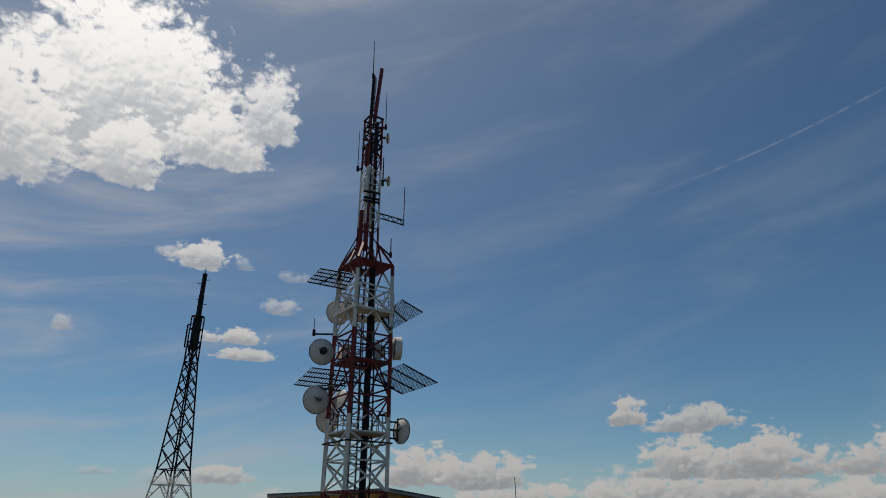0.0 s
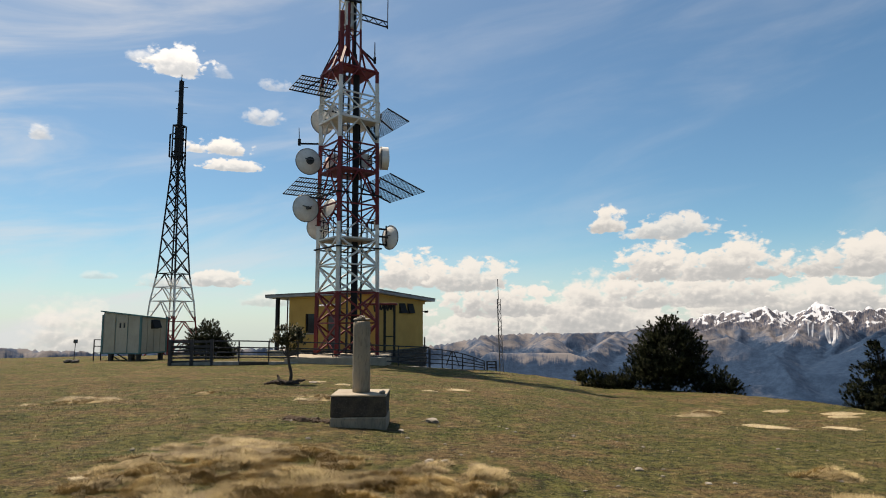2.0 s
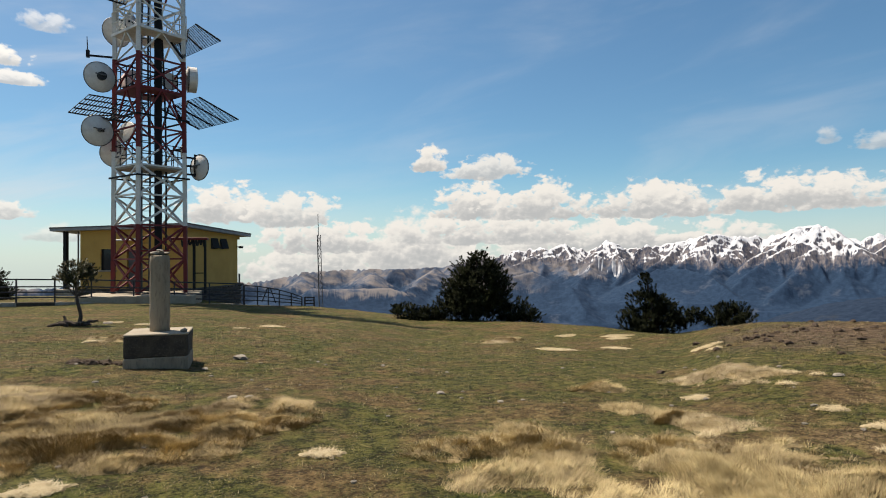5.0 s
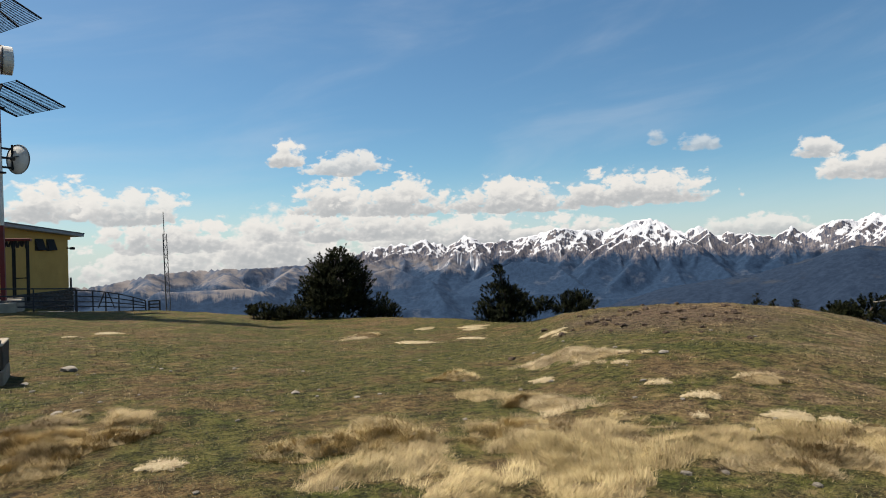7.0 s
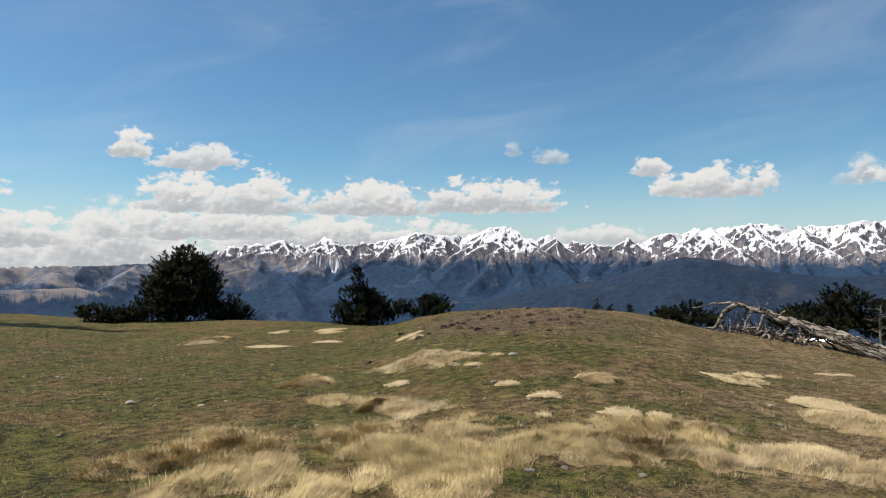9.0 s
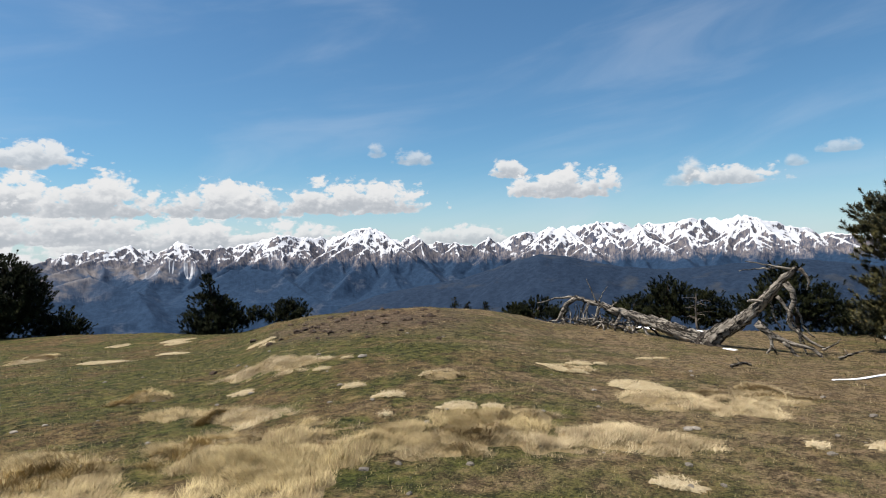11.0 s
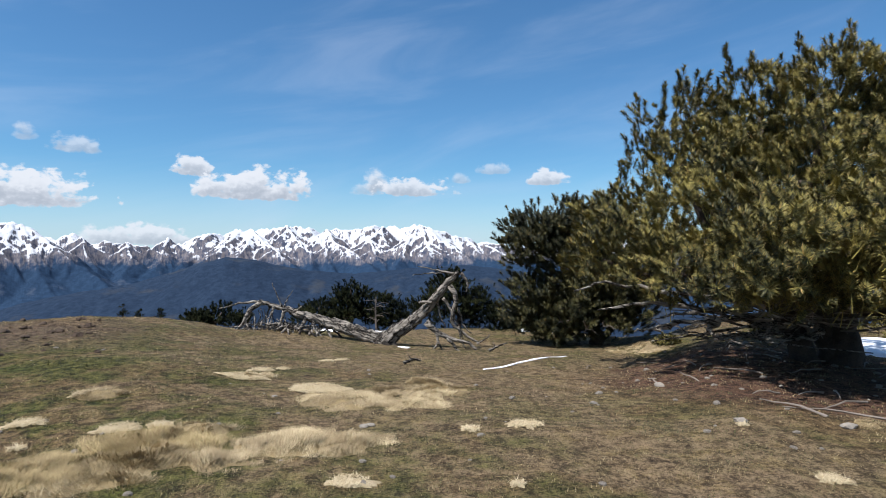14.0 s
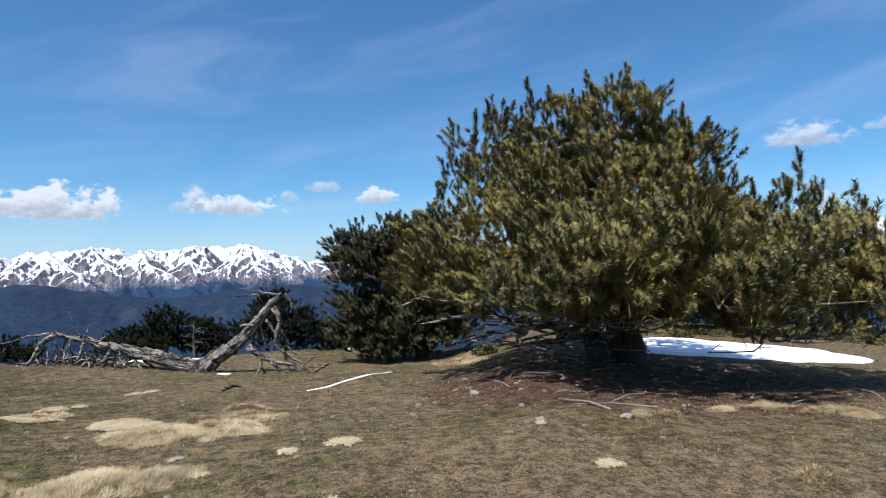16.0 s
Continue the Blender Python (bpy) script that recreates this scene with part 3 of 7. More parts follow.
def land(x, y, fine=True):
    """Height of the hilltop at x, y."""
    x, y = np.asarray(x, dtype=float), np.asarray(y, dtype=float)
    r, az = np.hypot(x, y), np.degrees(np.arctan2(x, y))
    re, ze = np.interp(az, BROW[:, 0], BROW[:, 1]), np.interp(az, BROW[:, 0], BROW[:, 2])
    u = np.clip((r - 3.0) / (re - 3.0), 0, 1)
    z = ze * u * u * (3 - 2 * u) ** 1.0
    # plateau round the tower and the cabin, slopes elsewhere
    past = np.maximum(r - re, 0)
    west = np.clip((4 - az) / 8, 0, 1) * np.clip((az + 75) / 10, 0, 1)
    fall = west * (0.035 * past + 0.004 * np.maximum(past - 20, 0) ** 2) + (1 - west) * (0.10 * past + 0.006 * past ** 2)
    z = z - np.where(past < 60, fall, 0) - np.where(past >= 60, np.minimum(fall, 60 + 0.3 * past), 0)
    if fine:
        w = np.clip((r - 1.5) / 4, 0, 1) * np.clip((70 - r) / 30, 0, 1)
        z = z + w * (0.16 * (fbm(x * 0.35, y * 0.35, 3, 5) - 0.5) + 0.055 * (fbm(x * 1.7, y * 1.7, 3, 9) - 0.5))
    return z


def gz(x, y):
    return float(land(x, y))


def polar(name, azs, rs, zfun, mat, label, centre=False):
    A, Rr = np.meshgrid(np.radians(azs), rs)
    X, Y = Rr * np.sin(A), Rr * np.cos(A)
    Z = zfun(X, Y, Rr, np.degrees(A))
    nr, na = X.shape
    v = np.stack([X, Y, Z], -1).reshape(-1, 3)
    i, j = np.meshgrid(np.arange(nr - 1), np.arange(na - 1), indexing="ij")
    a = i * na + j
    f = np.stack([a, a + na, a + na + 1, a + 1], -1).reshape(-1, 4)
    me = raw(name, v, f)
    return obj(name, me, mat, None, label, kind="structure", smooth=True)


fine_az = np.arange(-48, 148, 0.42)
azs = np.concatenate([np.arange(-180, -48, 3.0), fine_az, np.arange(148, 180.1, 3.0)])
azs[-1] = 180.0
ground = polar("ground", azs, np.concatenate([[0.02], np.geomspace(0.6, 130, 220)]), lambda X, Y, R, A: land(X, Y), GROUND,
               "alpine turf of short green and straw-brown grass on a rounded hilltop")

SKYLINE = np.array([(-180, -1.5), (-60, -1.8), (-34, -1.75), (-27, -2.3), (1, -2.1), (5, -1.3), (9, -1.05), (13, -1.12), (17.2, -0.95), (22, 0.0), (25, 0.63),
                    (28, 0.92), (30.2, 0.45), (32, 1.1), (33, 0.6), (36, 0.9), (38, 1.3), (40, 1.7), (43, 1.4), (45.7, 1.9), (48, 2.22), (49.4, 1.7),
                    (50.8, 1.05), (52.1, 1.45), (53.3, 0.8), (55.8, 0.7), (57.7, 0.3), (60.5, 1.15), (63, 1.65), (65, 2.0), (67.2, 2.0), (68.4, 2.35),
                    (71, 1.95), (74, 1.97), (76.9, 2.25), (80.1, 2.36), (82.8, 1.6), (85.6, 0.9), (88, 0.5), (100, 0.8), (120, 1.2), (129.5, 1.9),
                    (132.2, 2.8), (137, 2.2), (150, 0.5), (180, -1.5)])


# spurs that run down from the crest: bearing, height angle, distance
WEST_RIDGES = (
    ((28.1, 1.08, 4050), (25.9, 0.03, 3900), (24.3, -0.6, 3800), (22.4, -1.17, 3650), (21.1, -2.36, 3400)),
    ((28.1, 1.08, 4050), (28.3, 0.03, 3900), (27.8, -0.96, 3800), (29.0, -1.97, 3650), (30.0, -3.73, 3300)),
    ((31.7, 1.39, 4050), (30.7, 0.03, 3850), (30.4, -1.23, 3650), (29.5, -2.32, 3500), (28.1, -4.19, 3100)),
    ((31.7, 1.39, 4050), (32.6, 0.28, 3900), (33.1, -1.24, 3700), (32.8, -3.01, 3450), (33.0, -5.03, 3100)),
    ((24.8, -1.39, 3450), (22.9, -2.15, 3300), (20.2, -3.53, 3050)),
    ((24.8, -1.39, 3450), (26.6, -2.04, 3350), (28.5, -2.71, 3250), (30.0, -4.73, 2950)),
    ((23.3, 0.28, 4050), (22.7, -0.69, 3850), (20.6, -1.16, 3650)),
    ((10.6, -1.3, 3900), (10.1, -2.16, 3600), (7.0, -3.48, 3200)),
    ((16.4, -1.05, 3950), (15.1, -2.06, 3650), (13.6, -3.33, 3200)),
    ((4.9, -1.54, 3950), (3.9, -2.55, 3600)),
    ((5.2, -2.71, 3050), (7.2, -2.86, 3050), (9.4, -2.81, 3050), (11.6, -2.79, 3050), (13.3, -3.2, 3000), (15.1, -4.52, 2900)),
)
MIDDLE_RIDGES = (
    ((37.3, 0.79, 4000), (36.3, -0.48, 3800), (35.0, -1.5, 3600), (34.5, -3.78, 3200)),
    ((40.3, 1.72, 4100), (39.6, 0.28, 3900), (38.0, -0.49, 3750), (37.5, -1.25, 3600)),
    ((42.4, 1.57, 4050), (41.4, 0.28, 3850), (40.6, -0.85, 3700), (39.1, -2.28, 3450)),
    ((36.0, -1.25, 3450), (38.0, -1.15, 3450), (40.3, -1.77, 3350), (42.7, -3.82, 3050)),
    ((47.5, 2.22, 3850), (46.7, 1.05, 3700), (44.7, -0.23, 3550), (42.9, -1.52, 3400), (41.4, -3.31, 3200), (40.6, -5.35, 3000)),
    ((47.8, 2.17, 3850), (47.5, 0.53, 3650), (46.7, -1.0, 3450), (45.3, -2.8, 3250), (43.4, -5.1, 3000)),
    ((48.3, 2.17, 3850), (49.1, 0.28, 3650), (49.8, -1.51, 3450), (50.6, -3.28, 3250), (50.8, -5.3, 3000)),
    ((48.5, 2.06, 3850), (50.3, 0.68, 3700), (52.6, -1.14, 3500), (54.1, -2.75, 3300), (55.3, -4.73, 3100)),
    ((46.4, 2.02, 3900), (45.0, 0.69, 3750), (43.2, -0.34, 3600)),
)
EAST_RIDGES = (
    ((52.1, 1.29, 3950), (52.6, -0.23, 3800), (53.8, -1.74, 3600)),
    ((55.5, 0.87, 3950), (55.8, -0.48, 3800), (55.3, -1.99, 3600)),
    ((58.7, 1.25, 4050), (58.4, 0.02, 3900), (57.2, -1.47, 3700)),
    ((62.8, 1.6, 4100), (61.0, 0.01, 3900), (59.6, -0.97, 3750)),
    ((64.6, 1.96, 3900), (63.0, 0.49, 3700), (61.4, -0.72, 3550), (59.6, -2.19, 3300)),
    ((65.5, 2.04, 3900), (66.3, 0.81, 3700), (68.0, -0.45, 3500), (70.1, -1.95, 3300), (71.3, -3.36, 3100)),
    ((65.4, 2.04, 3900), (65.0, 0.49, 3650), (63.9, -0.94, 3450)),
    ((68.4, 2.36, 3950), (69.3, 1.15, 3800), (70.3, 0.01, 3650), (70.7, -1.58, 3400)),
    ((71.7, 2.07, 3900), (72.8, 0.89, 3700), (74.3, -0.08, 3550), (75.6, -1.07, 3400), (76.7, -2.54, 3150)),
    ((71.7, 2.07, 3900), (71.5, 0.68, 3750), (72.1, -0.89, 3500), (72.8, -2.43, 3250)),
    ((76.9, 2.32, 3950), (75.8, 1.21, 3800), (76.3, -0.34, 3600), (77.3, -1.63, 3400)),
    ((80.2, 2.47, 3850), (79.1, 1.01, 3700), (78.5, -0.62, 3500), (77.8, -2.15, 3300)),
    ((80.4, 2.41, 3850), (80.8, 0.88, 3650), (81.1, -0.9, 3450), (80.9, -2.68, 3200)),
    ((80.7, 2.31, 3850), (82.2, 0.96, 3700), (83.9, -0.28, 3550), (85.8, -1.45, 3400), (87.7, -2.94, 3200)),
    ((84.4, 1.08, 3950), (85.8, -0.2, 3750), (87.8, -1.21, 3600)),
    ((86.3, 0.64, 3950), (87.8, -0.32, 3800), (89.2, -1.22, 3650)),
)


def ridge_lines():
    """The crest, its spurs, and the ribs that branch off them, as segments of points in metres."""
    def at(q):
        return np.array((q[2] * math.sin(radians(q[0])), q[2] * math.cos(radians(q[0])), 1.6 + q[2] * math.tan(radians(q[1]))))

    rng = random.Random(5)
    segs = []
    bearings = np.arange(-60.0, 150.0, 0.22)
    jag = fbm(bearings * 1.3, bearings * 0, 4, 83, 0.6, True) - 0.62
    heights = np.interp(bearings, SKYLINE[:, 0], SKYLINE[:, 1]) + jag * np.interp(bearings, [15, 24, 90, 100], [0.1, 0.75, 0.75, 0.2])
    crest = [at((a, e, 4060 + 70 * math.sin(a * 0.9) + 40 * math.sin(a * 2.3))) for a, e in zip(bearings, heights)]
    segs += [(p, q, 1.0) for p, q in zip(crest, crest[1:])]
    for line in WEST_RIDGES + MIDDLE_RIDGES + EAST_RIDGES:
        pts = [at(q) for q in line]
        for k, (p, q) in enumerate(zip(pts, pts[1:])):
            segs.append((p, q, 0.98 if p[2] + q[2] > -60 else 0.66))
            d = q - p
            run = math.hypot(d[0], d[1])
            n = max(2, int(run / 55))
            for i in range(n):
                o = p + d * (i + rng.uniform(0.2, 0.8)) / n
                for side in (-1, 1):
                    if rng.random() < 0.25 or o[2] < -60 or o[0] < 0.36 * o[1]:
                        continue
                    turn = math.atan2(d[1], d[0]) + side * radians(rng.uniform(38, 68))
                    reach, drop = rng.uniform(90, 230), rng.uniform(0.50, 0.72)
                    mid = o + np.array((math.cos(turn) * reach * 0.5, math.sin(turn) * reach * 0.5, -reach * 0.5 * drop))
                    turn += side * radians(rng.uniform(-30, 10))
                    end = mid + np.array((math.cos(turn) * reach * 0.6, math.sin(turn) * reach * 0.6, -reach * 0.6 * (drop + 0.08)))
                    segs += [(o, mid, 1.15), (mid, end, 1.15)]
    # ribs below the bare crest itself
    for a in np.arange(21.0, 92.0, 1.2):
        a += rng.uniform(-0.4, 0.4)
        e = float(np.interp(a, SKYLINE[:, 0], SKYLINE[:, 1]))
        o = at((a, e, 4060 + 70 * math.sin(a * 0.9) + 40 * math.sin(a * 2.3)))
        reach = rng.uniform(120, 330)
        turn = math.atan2(-o[1], -o[0]) + rng.uniform(-0.6, 0.6)
        end = o + np.array((math.cos(turn) * reach, math.sin(turn) * reach, -reach * rng.uniform(0.50, 0.75)))
        segs.append((o - np.array((0, 0, 6)), end, 1.15))
    return segs


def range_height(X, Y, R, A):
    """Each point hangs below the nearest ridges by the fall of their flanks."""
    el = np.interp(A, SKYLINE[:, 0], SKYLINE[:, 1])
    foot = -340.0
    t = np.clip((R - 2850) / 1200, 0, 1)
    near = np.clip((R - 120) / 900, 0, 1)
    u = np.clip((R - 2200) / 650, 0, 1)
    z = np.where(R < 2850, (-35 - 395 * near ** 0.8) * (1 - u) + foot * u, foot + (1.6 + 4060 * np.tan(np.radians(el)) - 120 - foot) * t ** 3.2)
    wx = 90 * (fbm(X / 210, Y / 210, 5, 71, 0.55) - 0.5)
    wy = 90 * (fbm(X / 210, Y / 210, 5, 72, 0.55) - 0.5)
    ease = np.clip(np.abs(R - 4060) / 120, 0.3, 1)
    PX, PY = X + wx * ease, Y + wy * ease
    az = A[0]
    lo_row = int(np.searchsorted(R[:, 0], 2600))
    for p, q, k in ridge_lines():
        b0, b1 = sorted((math.degrees(math.atan2(p[0], p[1])), math.degrees(math.atan2(q[0], q[1]))))
        i, j = np.searchsorted(az, b0 - 7), np.searchsorted(az, b1 + 7)
        if j <= i or b1 - b0 > 60:
            continue
        x, y = PX[lo_row:, i:j], PY[lo_row:, i:j]
        dx, dy = q[0] - p[0], q[1] - p[1]
        f = np.clip(((x - p[0]) * dx + (y - p[1]) * dy) / (dx * dx + dy * dy + 1e-6), 0, 1)
        dist = np.hypot(x - p[0] - f * dx, y - p[1] - f * dy)
        # sharp above, easing towards the valley
        h = p[2] + f * (q[2] - p[2]) - k * dist + 0.0007 * np.minimum(dist, 420) ** 2
        z[lo_row:, i:j] = np.maximum(z[lo_row:, i:j], h)
    fine = fbm(PX / 46, PY / 46, 4, 57, 0.55, True) - 0.6
    z = z + np.where(R > 2850, t * 20 * fine * np.clip(np.abs(R - 4060) / 120, 0.25, 1), 0)
    return z - np.maximum(R - 4150, 0) * 0.7


rs = np.concatenate([np.linspace(118, 2200, 24), np.linspace(2260, 2840, 10), np.concatenate([np.linspace(2850, 3500, 45, endpoint=False), np.linspace(3500, 4160, 92)]), np.linspace(4190, 4900, 6)])
maz = np.concatenate([np.arange(-180, -42, 2.0), np.arange(-42, 12, 0.5), np.arange(12, 90, 0.13), np.arange(90, 140, 0.5), np.arange(140, 180.1, 2.0)])
maz[-1] = 180.0
mountains = polar("backdrop_mountains", maz, rs, range_height, HAZED_MOUNTAIN, "snow-streaked grey mountain range above dark forested slopes")

HILLTOP = np.array([(40, -7.0), (45, -5.0), (48.3, -3.96), (50.8, -3.4), (53.3, -3.0), (56.2, -2.55), (58.2, -1.95), (60.5, -1.2), (63.3, -0.46),
                    (65.5, -0.7), (67.2, -1.15), (70.2, -1.7), (73.8, -2.02), (78.8, -1.6), (83.7, -1.26), (88.3, -1.7), (94, -2.5), (104, -5.0), (112, -8)])


def hill_height(X, Y, R, A):
    el = np.interp(A, HILLTOP[:, 0], HILLTOP[:, 1])
    top = 1.6 + 2350 * np.tan(np.radians(el))
    s = np.radians(A) * 2350
    d = (R - 2350) / np.where(R < 2350, 900.0, 300.0)
    spur = fbm(s / 160, R / 400, 5, 91, 0.5, True) - 0.6
    z = top * np.exp(-d * d) - 480 * (1 - np.exp(-d * d)) + 46 * spur * np.minimum(np.abs(d) * 2.0, 1) + 9 * (fbm(s / 22, R / 22, 3, 97) - 0.5)
    return z


polar("backdrop_hill", np.arange(40, 112.1, 0.25), np.linspace(1250, 2700, 80), hill_height, HAZED_HILL, "dark conifer-covered hill standing before the range")

# ---- telecom tower ----
TX, TY = -4.28, 33.07
TOWER_BANDS = ((-1, 3.12, "r"), (3.12, 6.6, "w"), (6.6, 10.95, "r"), (10.95, 14.2, "w"), (14.2, 17.3, "r"), (17.3, 21.1, "w"), (21.1, 40, "r"))


def band_split(a, b, bands):
    """Cuts a member from a to b where the paint changes."""
    a, b = Vector(a), Vector(b)
    if abs(a.z - b.z) < 0.2:
        z = (a.z + b.z) / 2
        return [(a, b, next(c for lo, hi, c in bands if lo <= z < hi))]
    if a.z > b.z:
        a, b = b, a
    out = []
    for lo, hi, c in bands:
        z0, z1 = max(a.z, lo), min(b.z, hi)
        if z1 - z0 > 0.02:
            out.append((a.lerp(b, (z0 - a.z) / (b.z - a.z)), a.lerp(b, (z1 - a.z) / (b.z - a.z)), c))
    return out


def paint(c):
    return {"r": RED, "w": WHITE, "d": DARK_STEEL}[c]


def member(name, a, b, w, parent, bands, sides=4):
    for p, q, c in band_split(a, b, bands):
        part(name, barred(p, q, w, None, sides), paint(c), parent)


tower = thing("telecom_tower", (TX, TY, 0.0), "tall red and white painted steel lattice telecom tower behind a railing", "tower")


def corner(k, half, z, turn=-9.0):
    a = radians(-90 + 90 * k + turn)
    return Vector((half * math.cos(a), half * math.sin(a), z))


def half_at(z):
    return 1.63 - 0.11 * z / 14.9


levels = [0.0, 1.55, 3.1, 4.5, 5.85, 7.6, 9.4, 10.8, 12.1, 13.45, 14.85]
for k in range(4):
    member("leg", corner(k, half_at(-0.3), -0.3), corner(k, half_at(14.85), 14.85), 0.17, tower, TOWER_BANDS)
    for i, (z0, z1) in enumerate(zip(levels, levels[1:])):
        a0, b0 = corner(k, half_at(z0), z0), corner(k + 1, half_at(z0), z0)
        a1, b1 = corner(k, half_at(z1), z1), corner(k + 1, half_at(z1), z1)
        w = 0.085 if i < 4 else 0.065
        if i % 2 == 0 or i < 5:
            member("brace", a0, b1, w, tower, TOWER_BANDS), member("brace", b0, a1, w, tower, TOWER_BANDS)
        else:
            mid = (a1 + b1) / 2
            member("brace", a0, mid, w, tower, TOWER_BANDS), member("brace", b0, mid, w, tower, TOWER_BANDS)
        member("girt", a1, b1, 0.075, tower, TOWER_BANDS)
    # the cap runs in to the slim column
    member("cap_rafter", corner(k, half_at(14.85), 14.85), corner(k, 0.62, 16.2), 0.13, tower, TOWER_BANDS)
    member("cap_rafter", (corner(k, half_at(14.85), 14.85) + corner(k + 1, half_at(14.85), 14.85)) / 2, corner(k, 0.62, 16.2), 0.08, tower, TOWER_BANDS)
    member("cap_rafter", (corner(k, half_at(14.85), 14.85) + corner(k + 1, half_at(14.85), 14.85)) / 2, corner(k + 1, 0.62, 16.2), 0.08, tower, TOWER_BANDS)
    member("column_leg", corner(k, 0.60, 15.6), corner(k, 0.56, 24.7), 0.10, tower, TOWER_BANDS)
    for i in range(9):
        z0, z1 = 16.2 + i * 0.94, 16.2 + (i + 1) * 0.94
        a0, b1 = corner(k, 0.59, z0), corner(k + 1, 0.59, z1)
        b0, a1 = corner(k + 1, 0.59, z0), corner(k, 0.59, z1)
        member("column_brace", *((a0, b1) if (i + k) % 2 else (b0, a1)), 0.05, tower, TOWER_BANDS)
        member("column_girt", a1, b1, 0.045, tower, TOWER_BANDS)


def deck(name, half, z, mat, thick=0.12, hole=0.45):
    bm = bmesh.new()
    for k in range(4):
        o0, o1 = corner(k, half, 0), corner(k + 1, half, 0)
        i0, i1 = corner(k, hole, 0), corner(k + 1, hole, 0)
        lo = [bm.verts.new((p.x, p.y, z - thick)) for p in (o0, o1, i1, i0)]
        hi = [bm.verts.new((p.x, p.y, z)) for p in (o0, o1, i1, i0)]
        bm.faces.new(lo[::-1]), bm.faces.new(hi)
        for j in range(4):
            bm.faces.new((lo[j], lo[(j + 1) % 4], hi[(j + 1) % 4], hi[j]))
    return part(name, bm, mat, tower)


def guard(half, z, mat, h=1.0, gap=0):
    for k in range(4):
        a, b = corner(k, half, z), corner(k + 1, half, z)
        for i in range(4):
            p = a.lerp(b, i / 4)
            part("guard_post", barred(p, p + Vector((0, 0, h)), 0.04), mat, tower)
        for f in (0.5, 1.0):
            part("guard_rail", barred(a + Vector((0, 0, h * f)), b + Vector((0, 0, h * f)), 0.035), mat, tower)


for hw, z, m, gm in ((1.62, 5.85, PALE_CONCRETE, DARK_STEEL), (1.60, 9.45, RED, DARK_STEEL), (1.72, 12.15, WHITE, WHITE), (1.5, 14.87, RED, RED)):
    deck("platform", hw, z, m)
    if z < 14:
        guard(hw - 0.05, z, gm)
for z in (5.35, 8.1):
    for k in range(4):
        part("antenna_rail", barred(corner(k, 1.8, z), corner(k + 1, 1.8, z), 0.07), DARK_STEEL, tower)

# cable shaft, ladder and cables up the middle
part("cable_shaft", boxed((0.22, -0.15, 0.0), (0.52, 0.25, 15.2), 0.02), DARK_STEEL, tower, "dark cable shaft")
for x in (-0.28, 0.08):
    part("ladder_rail", barred((x, -0.35, 0), (x, -0.35, 15.6), 0.05), STEEL, tower)
for i in range(50):
    part("rung", barred((-0.28, -0.35, 0.2 + i * 0.3), (0.08, -0.35, 0.2 + i * 0.3), 0.025), STEEL, tower)
for i, x in enumerate((-0.05, -0.42, 0.66)):
    part("cable", limb([(x, 0.1, 0), (x + 0.05, 0.15, 5), (x - 0.03, 0.1, 10), (x * 0.5, 0.1, 16)], 0.045, 0.045, 12, 6, 0, i), BLACK, tower)
part("rest_platform", boxed((-0.9, -0.5, 1.9), (0.9, 0.2, 1.98), 0.01), RED, tower)

# column: clad tubes, cables and antennas in it
part("white_radome", lathe([(0.0, 17.3), (0.3, 17.35), (0.32, 21.0), (0.28, 21.1), (0.0, 21.12)], 18), DISH_WHITE, tower, "white cylindrical antenna cover")
part("column_cable", barred((0.3, -0.25, 15.2), (0.28, -0.2, 24.4), 0.16, None, 8), DARK_STEEL, tower)
part("column_cable", barred((0.05, -0.45, 15.2), (0.05, -0.42, 23.5), 0.07, None, 8), DARK_STEEL, tower)
for x, y, z0, z1, m in ((-0.38, -0.3, 15.6, 18.3, RED), (-0.05, -0.55, 15.6, 18.6, RED), (-0.2, -0.45, 19.4, 20.4, WHITE), (0.0, -0.5, 21.3, 23.4, DARK_STEEL), (0.25, -0.4, 22.0, 24.2, DARK_STEEL), (-0.25, -0.4, 21.2, 22.6, RED)):
    part("panel_antenna", boxed((x - 0.12, y - 0.06, z0), (x + 0.12, y + 0.06, z1), 0.03), m, tower)
for z in (19.3, 18.7, 18.9):
    part("antenna_bracket", barred((-0.25, -0.75, z), (0.62, -0.3, z + 0.05), 0.1), DARK_STEEL, tower)
for z in (22.7, 23.4, 24.0, 24.7):
    for k in range(4):
        part("top_ring", barred(corner(k, 0.62, z), corner(k + 1, 0.62, z), 0.08), DARK_STEEL, tower)

GROUP_ANT = "antennas on the lattice tower"


def leaning_panel(name, base, top, w, d, mat, label):
    base, top = Vector(base), Vector(top)
    ob = thing(name, base, label, "antenna", GROUP_ANT)
    part("cover", bar(bmesh.new(), (0, 0, 0), top - base, w, d), mat, ob)
    part("mount", barred((0, 0, 0.2), (-0.1, 0.1, -0.5), 0.08), DARK_STEEL, ob)


leaning_panel("panel_antenna", (-4.22, 33.0, 24.6), (-3.92, 33.0, 28.6), 0.24, 0.2, RED, "long dark red panel antenna leaning at the mast head")
leaning_panel("panel_antenna", (-4.48, 33.05, 24.6), (-4.40, 33.05, 28.1), 0.17, 0.17, DARK_STEEL, "slim dark panel antenna upright at the mast head")
leaning_panel("panel_antenna", (-4.36, 33.15, 25.5), (-4.28, 33.15, 28.0), 0.16, 0.12, DISH_WHITE, "pale grey panel antenna upright at the mast head")


